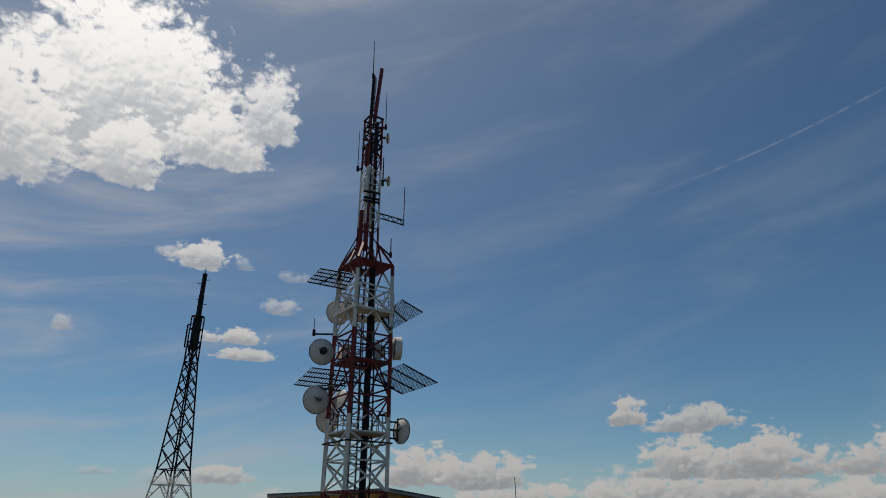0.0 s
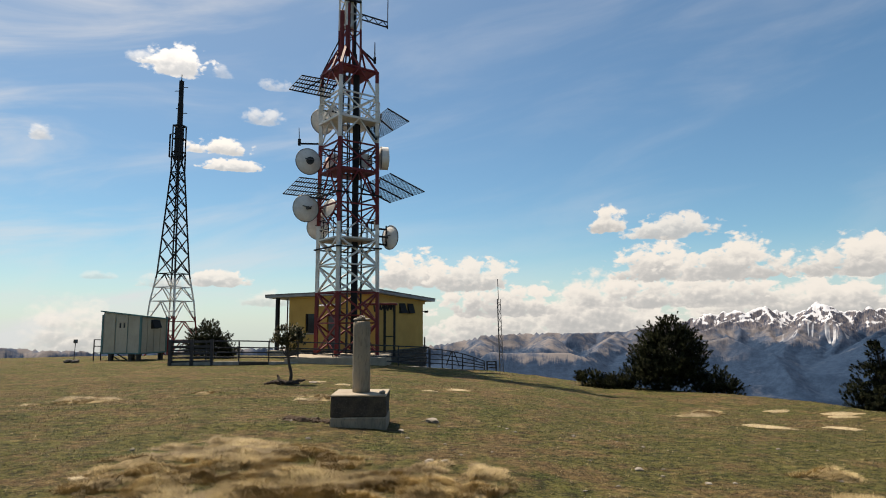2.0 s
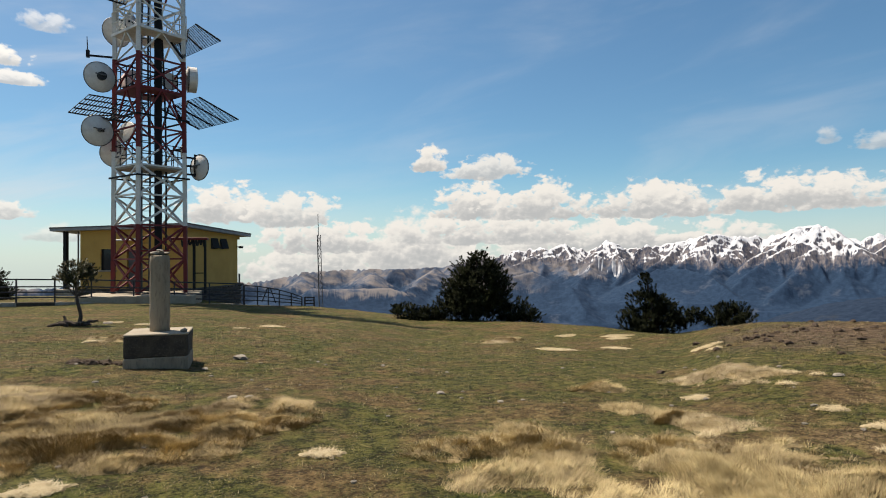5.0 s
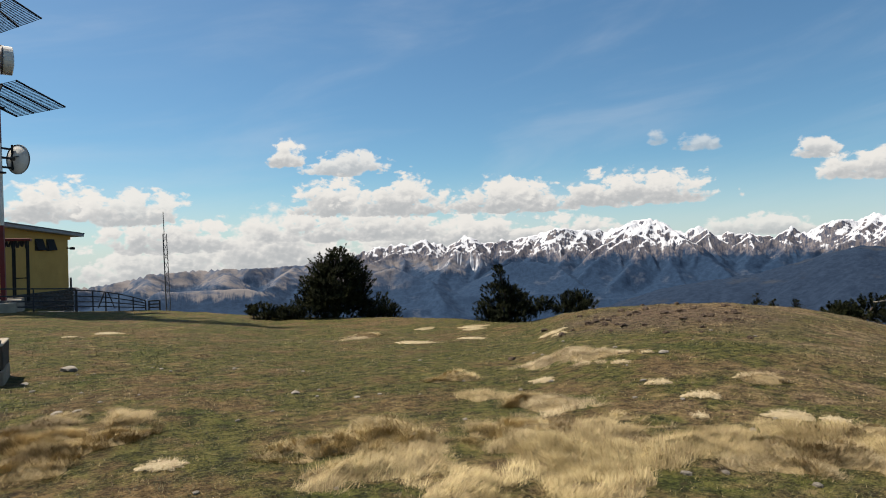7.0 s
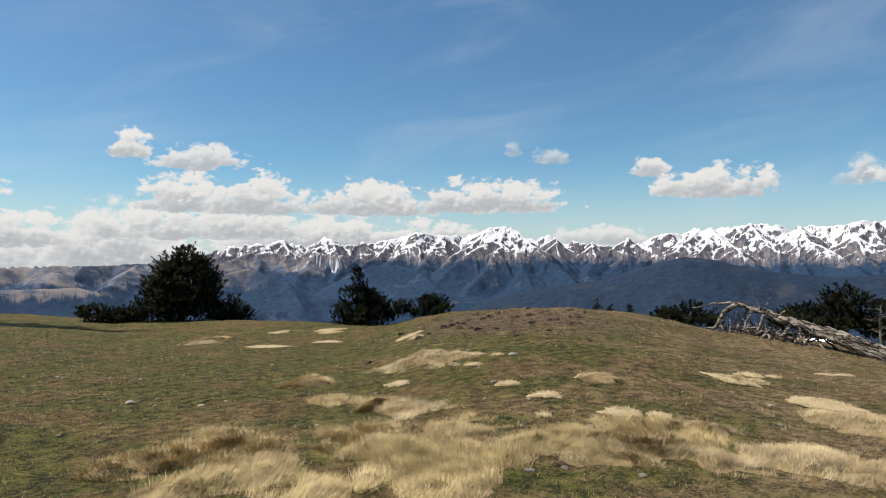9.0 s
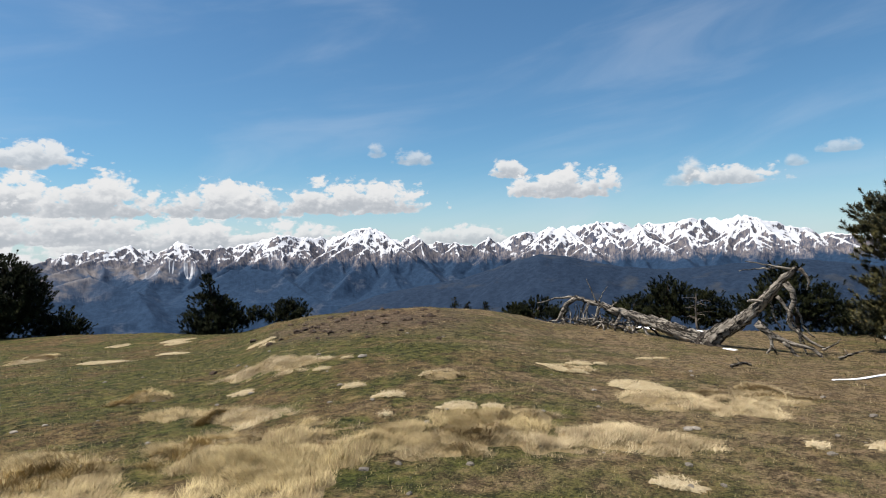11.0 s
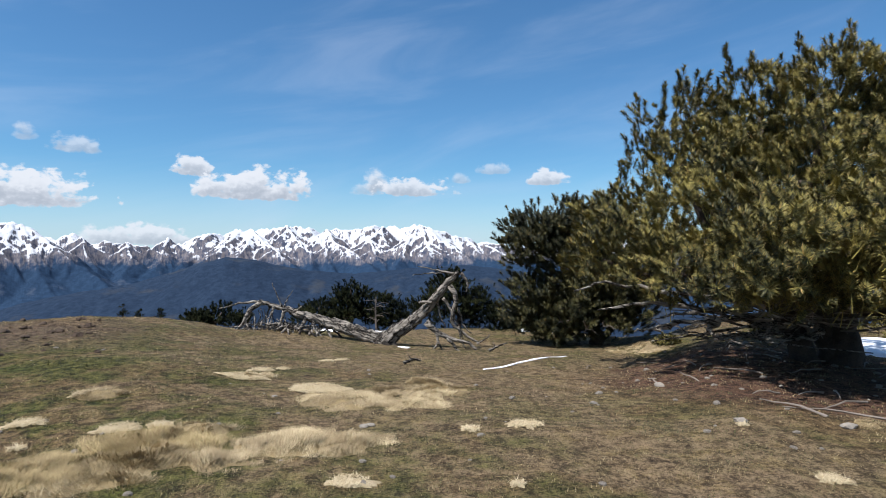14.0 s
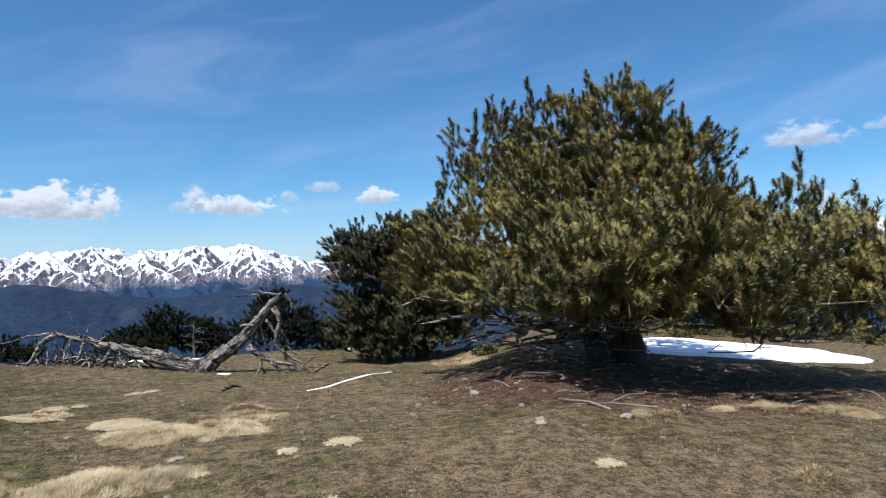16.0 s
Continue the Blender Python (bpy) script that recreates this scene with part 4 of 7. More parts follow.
def whip(base, top, arm_to=None, w=0.05, label="thin dark whip antenna on a bracket of the tower"):
    base, top = Vector(base), Vector(top)
    ob = thing("whip_antenna", base, label, "antenna", GROUP_ANT)
    part("rod", tube([(0, 0, 0), (top - base) * 0.5, top - base], [w / 2, w / 2, w / 3], 6), DARK_STEEL, ob)
    part("clamp", boxed((-0.07, -0.07, -0.1), (0.07, 0.07, 0.25), 0.02), DARK_STEEL, ob)
    if arm_to is not None:
        part("arm", barred((0, 0, 0), Vector(arm_to) - base, 0.08), DARK_STEEL, ob)
    return ob


whip((-4.46, 33.0, 28.0), (-4.50, 33.0, 30.9), None, 0.06)
whip((-3.53, 33.18, 24.2), (-3.55, 33.18, 26.9), (-3.9, 33.1, 24.2))
whip((-5.08, 32.98, 21.1), (-5.1, 32.97, 23.8), (-4.8, 33.0, 21.2))
whip((-3.57, 33.17, 20.2), (-3.57, 33.17, 22.1), (-3.75, 33.1, 20.2), 0.09)
whip((-6.74, 32.36, 10.8), (-6.77, 32.35, 11.65), (-5.86, 32.94, 10.95))
whip((-2.95, 33.23, 15.6), (-2.95, 33.23, 16.7), (-3.71, 33.16, 16.3), 0.07)

boom = thing("antenna_boom", (-3.79, 33.15, 18.0), "trussed dark steel boom holding an upright rod antenna", "antenna", GROUP_ANT)
for dz in (0, 0.3):
    part("chord", barred((0, 0, dz), (1.52, 0.14, dz - 0.42), 0.06), DARK_STEEL, boom)
for i in range(6):
    a, b = Vector((0, 0, 0)).lerp(Vector((1.52, 0.14, -0.42)), i / 6), Vector((0, 0, 0)).lerp(Vector((1.52, 0.14, -0.42)), (i + 1) / 6)
    part("lacing", barred(a + Vector((0, 0, 0.3 * (i % 2))), b + Vector((0, 0, 0.3 * ((i + 1) % 2))), 0.04), DARK_STEEL, boom)
part("rod", barred((1.52, 0.14, -0.5), (1.54, 0.14, 2.1), 0.05, None, 6), DARK_STEEL, boom)


def dish(place, r, az, el=0.0, mat=None, label="round white dish antenna bolted to the lattice tower", to=None, drum=0.0, dark_hub=False):
    """A dish that faces the bearing az; drum: the depth of its shroud."""
    ob = thing("dish_antenna", place, label, "dish antenna", GROUP_ANT)
    m = heading(az, el).to_track_quat("Z", "Y").to_matrix().to_4x4()
    mat = mat or DISH_WHITE
    back = [(0.02, -0.32 * r)] + [(r * u, -0.32 * r * (1 - u * u)) for u in (0.25, 0.5, 0.75, 0.9, 1.0)]
    bm = lathe(back + [(r * 1.02, 0.02), (r * 1.02, drum + 0.03), (r * 0.97, drum + 0.05), (r * 0.5, drum + 0.06 + 0.06 * r), (0.02, drum + 0.07 + 0.08 * r)], 28)
    bm.transform(m)
    part("reflector", bm, mat, ob, smooth=False)
    bm = lathe([(r * 1.035, -0.03), (r * 1.05, 0.0), (r * 1.035, 0.03), (r * 1.0, 0.0)], 28, False)
    bm.transform(m)
    part("rim", bm, STEEL, ob)
    hub = 0.28 if dark_hub else 0.13
    bm = lathe([(0.0, -0.5 * r), (r * hub, -0.5 * r), (r * hub * 1.1, -0.2 * r), (0.0, -0.2 * r)], 14)
    bm.transform(m)
    part("hub", bm, BLACK if dark_hub else STEEL, ob, "dark hub" if dark_hub else "")
    for s in (-0.35, 0.35):
        a = m @ Vector((s * r, 0.1, -0.25 * r))
        part("strut", barred(a, m @ Vector((0, 0, -0.75 * r)), 0.05), STEEL, ob)
    if to is not None:
        part("mount_arm", barred(m @ Vector((0, 0, -0.5 * r)), Vector(to) - Vector(place), 0.09), DARK_STEEL, ob)
    return ob


L, F, Rt, B = (-5.87, 33.3), (-4.53, 31.5), (-2.7, 32.8), (-4.03, 34.6)
dish((-6.26, 32.4, 9.86), 0.67, -32, 0, DISH_WHITE, "white dish antenna with a dark hub on a tower leg", (L[0], L[1], 9.9), dark_hub=True)
dish((-6.33, 32.3, 7.39), 0.68, -34, 3, DISH_WHITE, "grey-white dish antenna seen from behind on a tower leg", (L[0], L[1], 7.4))
dish((-6.0, 34.0, 6.62), 0.62, -35, 0, DISH_WHITE, "white dish antenna behind the lower platform", (L[0], L[1], 6.6))
dish((-2.08, 33.2, 5.99), 0.62, 46, 0, DISH_WHITE, "white dish antenna on an outrigger frame", (Rt[0], Rt[1], 6.0))
dish((-2.62, 33.5, 10.32), 0.6, 80, 0, DISH_WHITE, "white drum-shaped dish antenna with a deep shroud", (Rt[0], Rt[1], 10.3), 0.35)
dish((-5.9, 34.2, 12.55), 0.68, -40, 0, DISH_WHITE, "large dish antenna in shade behind the upper platform", (L[0], L[1], 12.5))
dish((-5.2, 33.8, 12.95), 0.42, -60, 0, DISH_WHITE, "small dish antenna above the upper platform", (L[0], L[1], 12.9))
dish((-5.3, 33.5, 10.15), 0.5, -140, 25, DISH_PINK, "faded pinkish dish antenna inside the lattice", (-4.9, 33.2, 9.6))
dish((-3.45, 33.4, 10.15), 0.42, 150, 10, DISH_WHITE, "white dish antenna inside the lattice", (-3.9, 33.3, 10.0))
dish((-5.35, 33.3, 7.55), 0.55, -140, 20, DISH_WHITE, "white dish antenna tilted inside the lattice", (-4.9, 33.4, 7.2))
dish((-2.9, 34.2, 6.9), 0.38, 70, 0, DISH_WHITE, "small dish antenna behind the lower platform", (-3.3, 33.9, 6.9))
dish((-3.40, 33.1, 23.38), 0.3, 85, 0, DISH_WHITE, "small white dish antenna near the mast head", (-3.85, 33.1, 23.5), 0.06)
dish((-3.26, 33.15, 20.44), 0.32, 85, 0, DISH_WHITE, "small cream dish antenna on the slim column", (-3.75, 33.1, 20.4), 0.06)
for z in (5.6, 6.4):
    part("outrigger", barred((Rt[0] - TX, Rt[1] - TY, z), (-2.25 - TX, 33.15 - TY, z), 0.08), DARK_STEEL, tower)
part("outrigger", barred((-2.28 - TX, 33.15 - TY, 5.5), (-2.28 - TX, 33.15 - TY, 6.6), 0.08), DARK_STEEL, tower)


def grid_antenna(p0, p1, p2, p3, bars, spars, label, to, thin=0.03, thick=0.075):
    """A flat reflector of thin rods: p0, p1, p2, p3 are its corners; the rods run from p0-p3 to p1-p2."""
    p0, p1, p2, p3 = (Vector(p) for p in (p0, p1, p2, p3))
    base = (p0 + p1 + p2 + p3) / 4
    ob = thing("grid_antenna", base, label, "antenna", GROUP_ANT)
    p0, p1, p2, p3 = p0 - base, p1 - base, p2 - base, p3 - base
    for i in range(bars):
        f = i / (bars - 1)
        part("rod", barred(p0.lerp(p1, f), p3.lerp(p2, f), thin), DARK_STEEL, ob)
    for i in range(spars):
        f = i / (spars - 1)
        part("spar", barred(p0.lerp(p3, f), p1.lerp(p2, f), thick), DARK_STEEL, ob)
    for f in (0.3, 0.7):
        part("stay", barred(p0.lerp(p3, f), Vector(to) - base, 0.06), DARK_STEEL, ob)


LABEL = "dark grid reflector antenna of parallel steel rods jutting from the tower"
grid_antenna((-2.16, 34.4, 9.7), (-0.28, 33.5, 8.49), (-2.04, 32.6, 7.74), (-3.82, 33.45, 8.78), 26, 4, LABEL, (-2.9, 33.2, 8.3))
grid_antenna((-2.32, 34.4, 13.39), (-1.11, 33.5, 12.36), (-2.78, 32.55, 11.07), (-3.4, 33.4, 12.1), 20, 3, LABEL, (-2.8, 33.0, 11.2))
grid_antenna((-7.57, 32.58, 8.21), (-6.99, 33.73, 9.33), (-4.35, 33.38, 8.96), (-5.1, 32.2, 7.83), 5, 20, LABEL, (-5.8, 33.2, 8.3), 0.06, 0.028)
grid_antenna((-7.37, 32.55, 13.79), (-6.96, 33.66, 15.0), (-4.9, 33.2, 14.44), (-5.15, 32.16, 13.2), 5, 16, LABEL, (-5.8, 33.2, 14.6), 0.06, 0.028)
part("stay", barred((L[0] - TX + 0.1, L[1] - TY, 15.0), (-0.5, 0, 16.9), 0.05), DARK_STEEL, tower)

# ---- second lattice tower ----
T2X, T2Y = -20.6, 51.3
T2_BANDS = ((-3, 3.4, "r"), (3.4, 6.4, "w"), (6.4, 60, "d"))
t2 = thing("lattice_mast", (T2X, T2Y, -1.3), "slender tapering dark lattice mast with red and white foot", "tower")


def t2_half(z):
    return float(np.interp(z, [0, 4.6, 6.8, 15.1, 19.0], [2.12, 1.62, 1.2, 0.52, 0.5]))


t2_levels = [0.0, 1.5, 3.0, 4.6, 5.7, 6.8, 8.3, 9.7, 11.0, 12.2, 13.2, 14.2, 15.1, 16.8]


def t2_corner(k, z):
    a = radians(-90 + 90 * k + 28)
    return Vector((t2_half(z) * math.cos(a), t2_half(z) * math.sin(a), z))


for k in range(4):
    for z0, z1 in zip(t2_levels, t2_levels[1:]):
        a0, b0, a1, b1 = t2_corner(k, z0), t2_corner(k + 1, z0), t2_corner(k, z1), t2_corner(k + 1, z1)
        member("leg", a0, a1, 0.115, t2, T2_BANDS)
        if z0 < 6:
            mid = (a1 + b1) / 2
            member("brace", a0, mid, 0.065, t2, T2_BANDS), member("brace", b0, mid, 0.065, t2, T2_BANDS)
            member("brace", (a0 + a1) / 2, (a0 + mid) / 2, 0.035, t2, T2_BANDS), member("brace", (b0 + b1) / 2, (b0 + mid) / 2, 0.035, t2, T2_BANDS)
        else:
            member("brace", a0, b1, 0.065, t2, T2_BANDS), member("brace", b0, a1, 0.065, t2, T2_BANDS)
        if z0 < 6 or z0 > 14:
            member("girt", a1, b1, 0.065, t2, T2_BANDS)
part("ladder", barred((0.15, 0, 0), (0.05, 0, 15), 0.08), DARK_STEEL, t2)
part("antenna_cage", boxed((-0.28, -0.28, 16.2), (0.28, 0.28, 18.9), 0.05), DARK_STEEL, t2)
for k in range(4):
    member("cage_post", t2_corner(k, 16.8), t2_corner(k, 19.0), 0.1, t2, T2_BANDS)
    member("cage_ring", t2_corner(k, 19.0), t2_corner(k + 1, 19.0), 0.1, t2, T2_BANDS)
    member("cage_ring", t2_corner(k, 17.9), t2_corner(k + 1, 17.9), 0.08, t2, T2_BANDS)
part("side_bracket", barred((-0.75, 0, 16.4), (-0.75, 0, 18.3), 0.1), DARK_STEEL, t2)
part("side_bracket", barred((-0.75, 0, 18.3), (-0.3, 0, 18.4), 0.08), DARK_STEEL, t2)
part("side_bracket", barred((-0.75, 0, 16.4), (-0.3, 0, 16.4), 0.08), DARK_STEEL, t2)
part("top_antenna", lathe([(0.0, 18.8), (0.22, 18.85), (0.22, 20.9), (0.19, 21.0), (0.19, 22.8), (0.21, 22.85), (0.0, 22.9)], 12), DARK_STEEL, t2)
part("spike", barred((0, 0, 22.8), (0, 0, 23.4), 0.05), DARK_STEEL, t2)
for z, s in ((22.0, -1), (22.3, 1), (20.5, -0.7), (20.1, 1)):
    part("side_rod", barred((0, 0, z), (0.55 * s, 0, z), 0.05), DARK_STEEL, t2)

# ---- thin guyed mast beyond the railing ----
mast = thing("radio_mast", (5.83, 52.2, gz(5.83, 52.2)), "thin grey lattice radio mast leaning slightly", "mast")
top = Vector((-0.26, 0, 5.05 - gz(5.83, 52.2)))
for k in range(3):
    a = radians(120 * k)
    o = Vector((0.22 * math.cos(a), 0.22 * math.sin(a), 0))
    part("leg", barred(o, top * 0.85 + o * 0.7, 0.045), STEEL, mast)
    for i in range(14):
        o2 = Vector((0.22 * math.cos(a + 2.094), 0.22 * math.sin(a + 2.094), 0))
        part("lacing", barred(top * (0.85 * i / 14) + o * 0.9, top * (0.85 * (i + 1) / 14) + o2 * 0.9, 0.025), STEEL, mast)
part("tip", barred(top * 0.84, top, 0.05), STEEL, mast)

# ---- equipment building ----
E1, E2 = Vector((-0.889, 0.459, 0)), Vector((0.459, 0.889, 0))
BC = Vector((-2.84, 35.9, 0))
BM = Matrix(((E1.x, E2.x, 0, BC.x), (E1.y, E2.y, 0, BC.y), (0, 0, 1, 0), (0, 0, 0, 1)))
house = new("equipment_building")
house.matrix_world = Matrix.Translation(BC)
tagged(house, "ochre rendered equipment building with flat grey roof and dark stone base", "building")
HM = Matrix.Translation(-BC) @ BM


def hpart(name, lo, hi, mat, bevel=0.01, label="", parent=None):
    return part(name, boxed(lo, hi, bevel, HM), mat, parent or house, label)


A0, A1, B0, B1, ZP, ZT = 0.45, 6.75, 0.45, 6.35, -0.05, 3.02
WT = 0.3
# walls: the two seen are cut round their openings
hpart("wall", (A0 + WT, B1 - WT, ZP), (A1, B1, ZT), OCHRE)
hpart("wall", (A1 - WT, B0 + WT, ZP), (A1, B1 - WT, ZT), OCHRE)
# face towards the railing: a door and a window
for a, b, z0, z1 in ((A0, 3.0, ZP, ZT), (3.0, 3.9, 2.05, ZT), (3.9, 4.6, ZP, ZT), (4.6, 5.5, ZP, 0.95), (4.6, 5.5, 2.1, ZT), (5.5, A1, ZP, ZT)):
    hpart("wall", (a, B0, z0), (b, B0 + WT, z1), OCHRE, 0.0)
door = hpart("door", (3.02, B0 + 0.1, ZP), (3.88, B0 + 0.16, 2.03), STEEL, 0.01, "grey metal door")
hpart("handle", (3.78, B0 + 0.05, 0.95), (3.84, B0 + 0.1, 1.1), DARK_STEEL, 0.01, "", door)
win = hpart("window", (4.6, B0 + 0.12, 0.95), (5.5, B0 + 0.16, 2.1), GLASS, 0.0, "dark glazed window")
hpart("frame", (4.6, B0 + 0.06, 0.95), (4.67, B0 + 0.12, 2.1), DARK_STEEL, 0.005, "", win)
hpart("frame", (5.43, B0 + 0.06, 0.95), (5.5, B0 + 0.12, 2.1), DARK_STEEL, 0.005, "", win)
hpart("sill", (4.5, B0 - 0.06, 0.87), (5.6, B0 + 0.1, 0.95), CONCRETE, 0.01, "", win)
# end face with two small louvred openings
for a, b, z0, z1 in ((B0 + WT, 3.0, ZP, ZT), (3.0, 3.75, 2.72, ZT), (3.0, 3.75, ZP, 2.1), (3.75, 4.0, ZP, ZT), (4.0, 4.75, 2.72, ZT), (4.0, 4.75, ZP, 2.1), (4.75, B1 - WT, ZP, ZT)):
    hpart("wall", (A0, a, z0), (A0 + WT, b, z1), OCHRE, 0.0)
for b in (3.0, 4.0):
    v = hpart("vent", (A0 + 0.16, b, 2.1), (A0 + 0.2, b + 0.75, 2.72), BLACK, 0.0, "dark vent opening with tilted flap")
    bm = boxed((-0.02, 0, -0.62), (0.02, 0.73, 0), 0.005)
    bm.transform(HM @ Matrix.Translation((A0 + 0.02, b + 0.01, 2.72)) @ Matrix.Rotation(radians(17), 4, "Y"))
    part("flap", bm, DARK_STEEL, v)
lamp = hpart("wall_lamp", (A0 - 0.35, 5.9, 2.22), (A0, 5.96, 2.28), DARK_STEEL, 0.01, "dark bracket lamp")
hpart("head", (A0 - 0.42, 5.84, 2.16), (A0 - 0.2, 6.02, 2.3), DARK_STEEL, 0.02, "", lamp)
hpart("downpipe", (A0 - 0.08, B1 - 0.2, -0.9), (A0 - 0.002, B1 - 0.1, 0.6), STEEL, 0.01)
# roof slab falling away from the corner, with fascia
bm = bmesh.new()
cs = [(0, 0, 3.40), (8.28, 0, 3.27), (8.28, 6.93, 2.94), (0, 6.93, 3.07)]
lo = [bm.verts.new(HM @ Vector((a, b, z - 0.17))) for a, b, z in cs]
hi = [bm.verts.new(HM @ Vector((a, b, z))) for a, b, z in cs]
bm.faces.new(lo[::-1]), bm.faces.new(hi)
for j in range(4):
    bm.faces.new((lo[j], lo[(j + 1) % 4], hi[(j + 1) % 4], hi[j]))
bmesh.ops.recalc_face_normals(bm, faces=bm.faces)
part("roof", bm, ROOF, house, "flat grey roof slab")
for (a, b, z), (a2, b2, z2) in ((cs[0], cs[1]), (cs[3], cs[0])):
    part("roof_edge", barred(HM @ Vector((a, b, z + 0.005)), HM @ Vector((a2, b2, z2 + 0.005)), 0.06), STEEL, house)
hpart("ceiling_beam", (A0, B0, ZT), (A1, B1, ZT + 0.0), OCHRE) if False else None
bm = bmesh.new()
ws = [(A0 + 0.003, B0 + 0.003), (A1 - 0.003, B0 + 0.003), (A1 - 0.003, B1 - 0.003), (A0 + 0.003, B1 - 0.003)]


def roof_z(a, b):
    return 3.40 - 0.13 * a / 8.28 - 0.33 * b / 6.93 - 0.18


lo = [bm.verts.new(HM @ Vector((a, b, ZT - 0.3))) for a, b in ws]
hi = [bm.verts.new(HM @ Vector((a, b, roof_z(a, b) + 0.02))) for a, b in ws]
bm.faces.new(lo[::-1]), bm.faces.new(hi)
for j in range(4):
    bm.faces.new((lo[j], lo[(j + 1) % 4], hi[(j + 1) % 4], hi[j]))
bmesh.ops.recalc_face_normals(bm, faces=bm.faces)
part("wall_head", bm, OCHRE, house)
# porch post and side screen under the deep eave
hpart("porch_post", (7.55, 0.35, -0.2), (7.75, 0.55, 3.1), DARK_STEEL, 0.01, "dark steel porch post")
hpart("porch_post", (6.95, 0.55, -0.2), (7.02, 0.62, 3.1), STEEL, 0.01)
hpart("porch_slab", (6.75, 0.2, -0.4), (8.2, 6.3, -0.1), CONCRETE, 0.02)
# awning over the window and its bracket
bm = boxed((0, 0, -0.03), (1.35, 0.8, 0.03), 0.01)
bm.transform(HM @ Matrix.Translation((2.8, B0 - 0.8, 2.55)) @ Matrix.Rotation(radians(7), 4, "X"))
awn = part("awning", bm, DISH_WHITE, house, "white awning over the door")
hpart("awning_bracket", (2.85, B0 - 0.7, 2.2), (2.9, B0, 2.25), DARK_STEEL, 0.005, "", awn)
# plinth core with rough stones laid on its seen faces
hpart("plinth", (A0 - 0.06, B0 - 0.06, -1.6), (A1 + 0.06, B1 + 0.06, ZP - 0.004), STONE_DARK, 0.02)
rng = random.Random(4)
stones = []
for s in range(6):
    bm = lump((1, 1, 1), s + 3, 1, 0.22)
    me = bpy.data.meshes.new("stone")
    bm.to_mesh(me), bm.free()
    me.materials.append(STONE_DARK)
    stones.append(me)


def stone_face(p, q, out, z0, z1, parent, size=0.34):
    """Rough stones in courses on an upright face from p to q."""
    p, q = Vector(p), Vector(q)
    run = (q - p).length
    z = z0
    while z < z1 - 0.08:
        h = min(rng.uniform(0.75, 1.1) * size * 0.62, z1 - z)
        s = 0.0
        while s < run - 0.05:
            w = min(rng.uniform(0.7, 1.5) * size, run - s)
            ob = new("stone", rng.choice(stones))
            c = p.lerp(q, (s + w / 2) / run)
            ob.parent = parent
            ob.matrix_local = Matrix.Translation((c.x, c.y, z + h / 2)) @ (q - p).to_track_quat("X", "Z").to_matrix().to_4x4() @ Matrix.Rotation(rng.uniform(-0.08, 0.08), 4, "Y") @ Matrix.Diagonal((w * 0.53, 0.09, h * 0.55, 1))
            s += w
        z += h


stone_face(HM @ Vector((A0 - 0.08, B0 - 0.06, 0)), HM @ Vector((A0 - 0.08, B1 + 0.06, 0)), None, -1.5, ZP, house)
stone_face(HM @ Vector((A0 - 0.06, B0 - 0.08, 0)), HM @ Vector((A1 + 0.06, B0 - 0.08, 0)), None, -0.75, ZP, house)

# slab under the tower
slab = obj("tower_slab", boxed((TX - 2.6, TY - 2.4, -0.9), (TX + 2.2, TY + 1.7, -0.06), 0.03), PALE_CONCRETE, None, "pale concrete slab under the lattice tower", "slab")
pad = obj("concrete_step", boxed((-3.9, 30.9, -0.7), (-2.6, 31.5, -0.22), 0.03), CONCRETE, None, "low concrete step beside the tower slab", "step")

# steel rack beside the tower
rack = thing("cable_rack", (-2.47, 34.62, -0.3), "dark steel cable gantry with a rusty red top", "gantry")
for x in (0, 0.53):
    for y in (0, 0.9):
        part("post", barred((x, y, 0), (x, y, 2.85), 0.07), DARK_STEEL, rack)
part("cross_bar", barred((0, 0, 1.12), (0.53, 0, 1.12), 0.05), DARK_STEEL, rack)
part("top_tray", boxed((-1.4, -0.1, 2.8), (0.68, 1.0, 2.92), 0.02), RED, rack, "rusty red top tray")
for i in range(7):
    part("cable_loop", limb([(-0.55 + i * 0.17, 0.0, 2.8), (-0.5 + i * 0.17, 0.05, 2.45 + 0.05 * (i % 3)), (-0.35 + i * 0.15, 0.1, 2.8)], 0.05, 0.05, 8, 6, 0, i), BLACK, rack)

# ---- railing along the plateau ----
FENCE = [(-11.55, 29.2), (-8.84, 30.1), (-6.25, 30.75), (-3.0, 31.1), (-0.05, 31.3)]
fence = thing("railing", (0, 0, 0), "dark painted steel pipe railing along the plateau edge", "railing")


def along(line, step):
    out = []
    for (x0, y0), (x1, y1) in zip(line, line[1:]):
        n = max(1, round(math.hypot(x1 - x0, y1 - y0) / step))
        out += [(x0 + (x1 - x0) * i / n, y0 + (y1 - y0) * i / n) for i in range(n)]
    return out + [line[-1]]


RAIL_PAINT = two_tone("railing_paint", (0.020, 0.022, 0.028), (0.03, 0.03, 0.034), (0.07, 0.045, 0.035), 4.0, 40.0, 0.55, 0.1, relief=0.1)
posts = along(FENCE, 1.45)


def rail_top(x):
    return float(np.interp(x, [-11.6, -8.8, -6.3, 0], [0.80, 0.76, 0.68, 0.36]))


kerb_prev = None
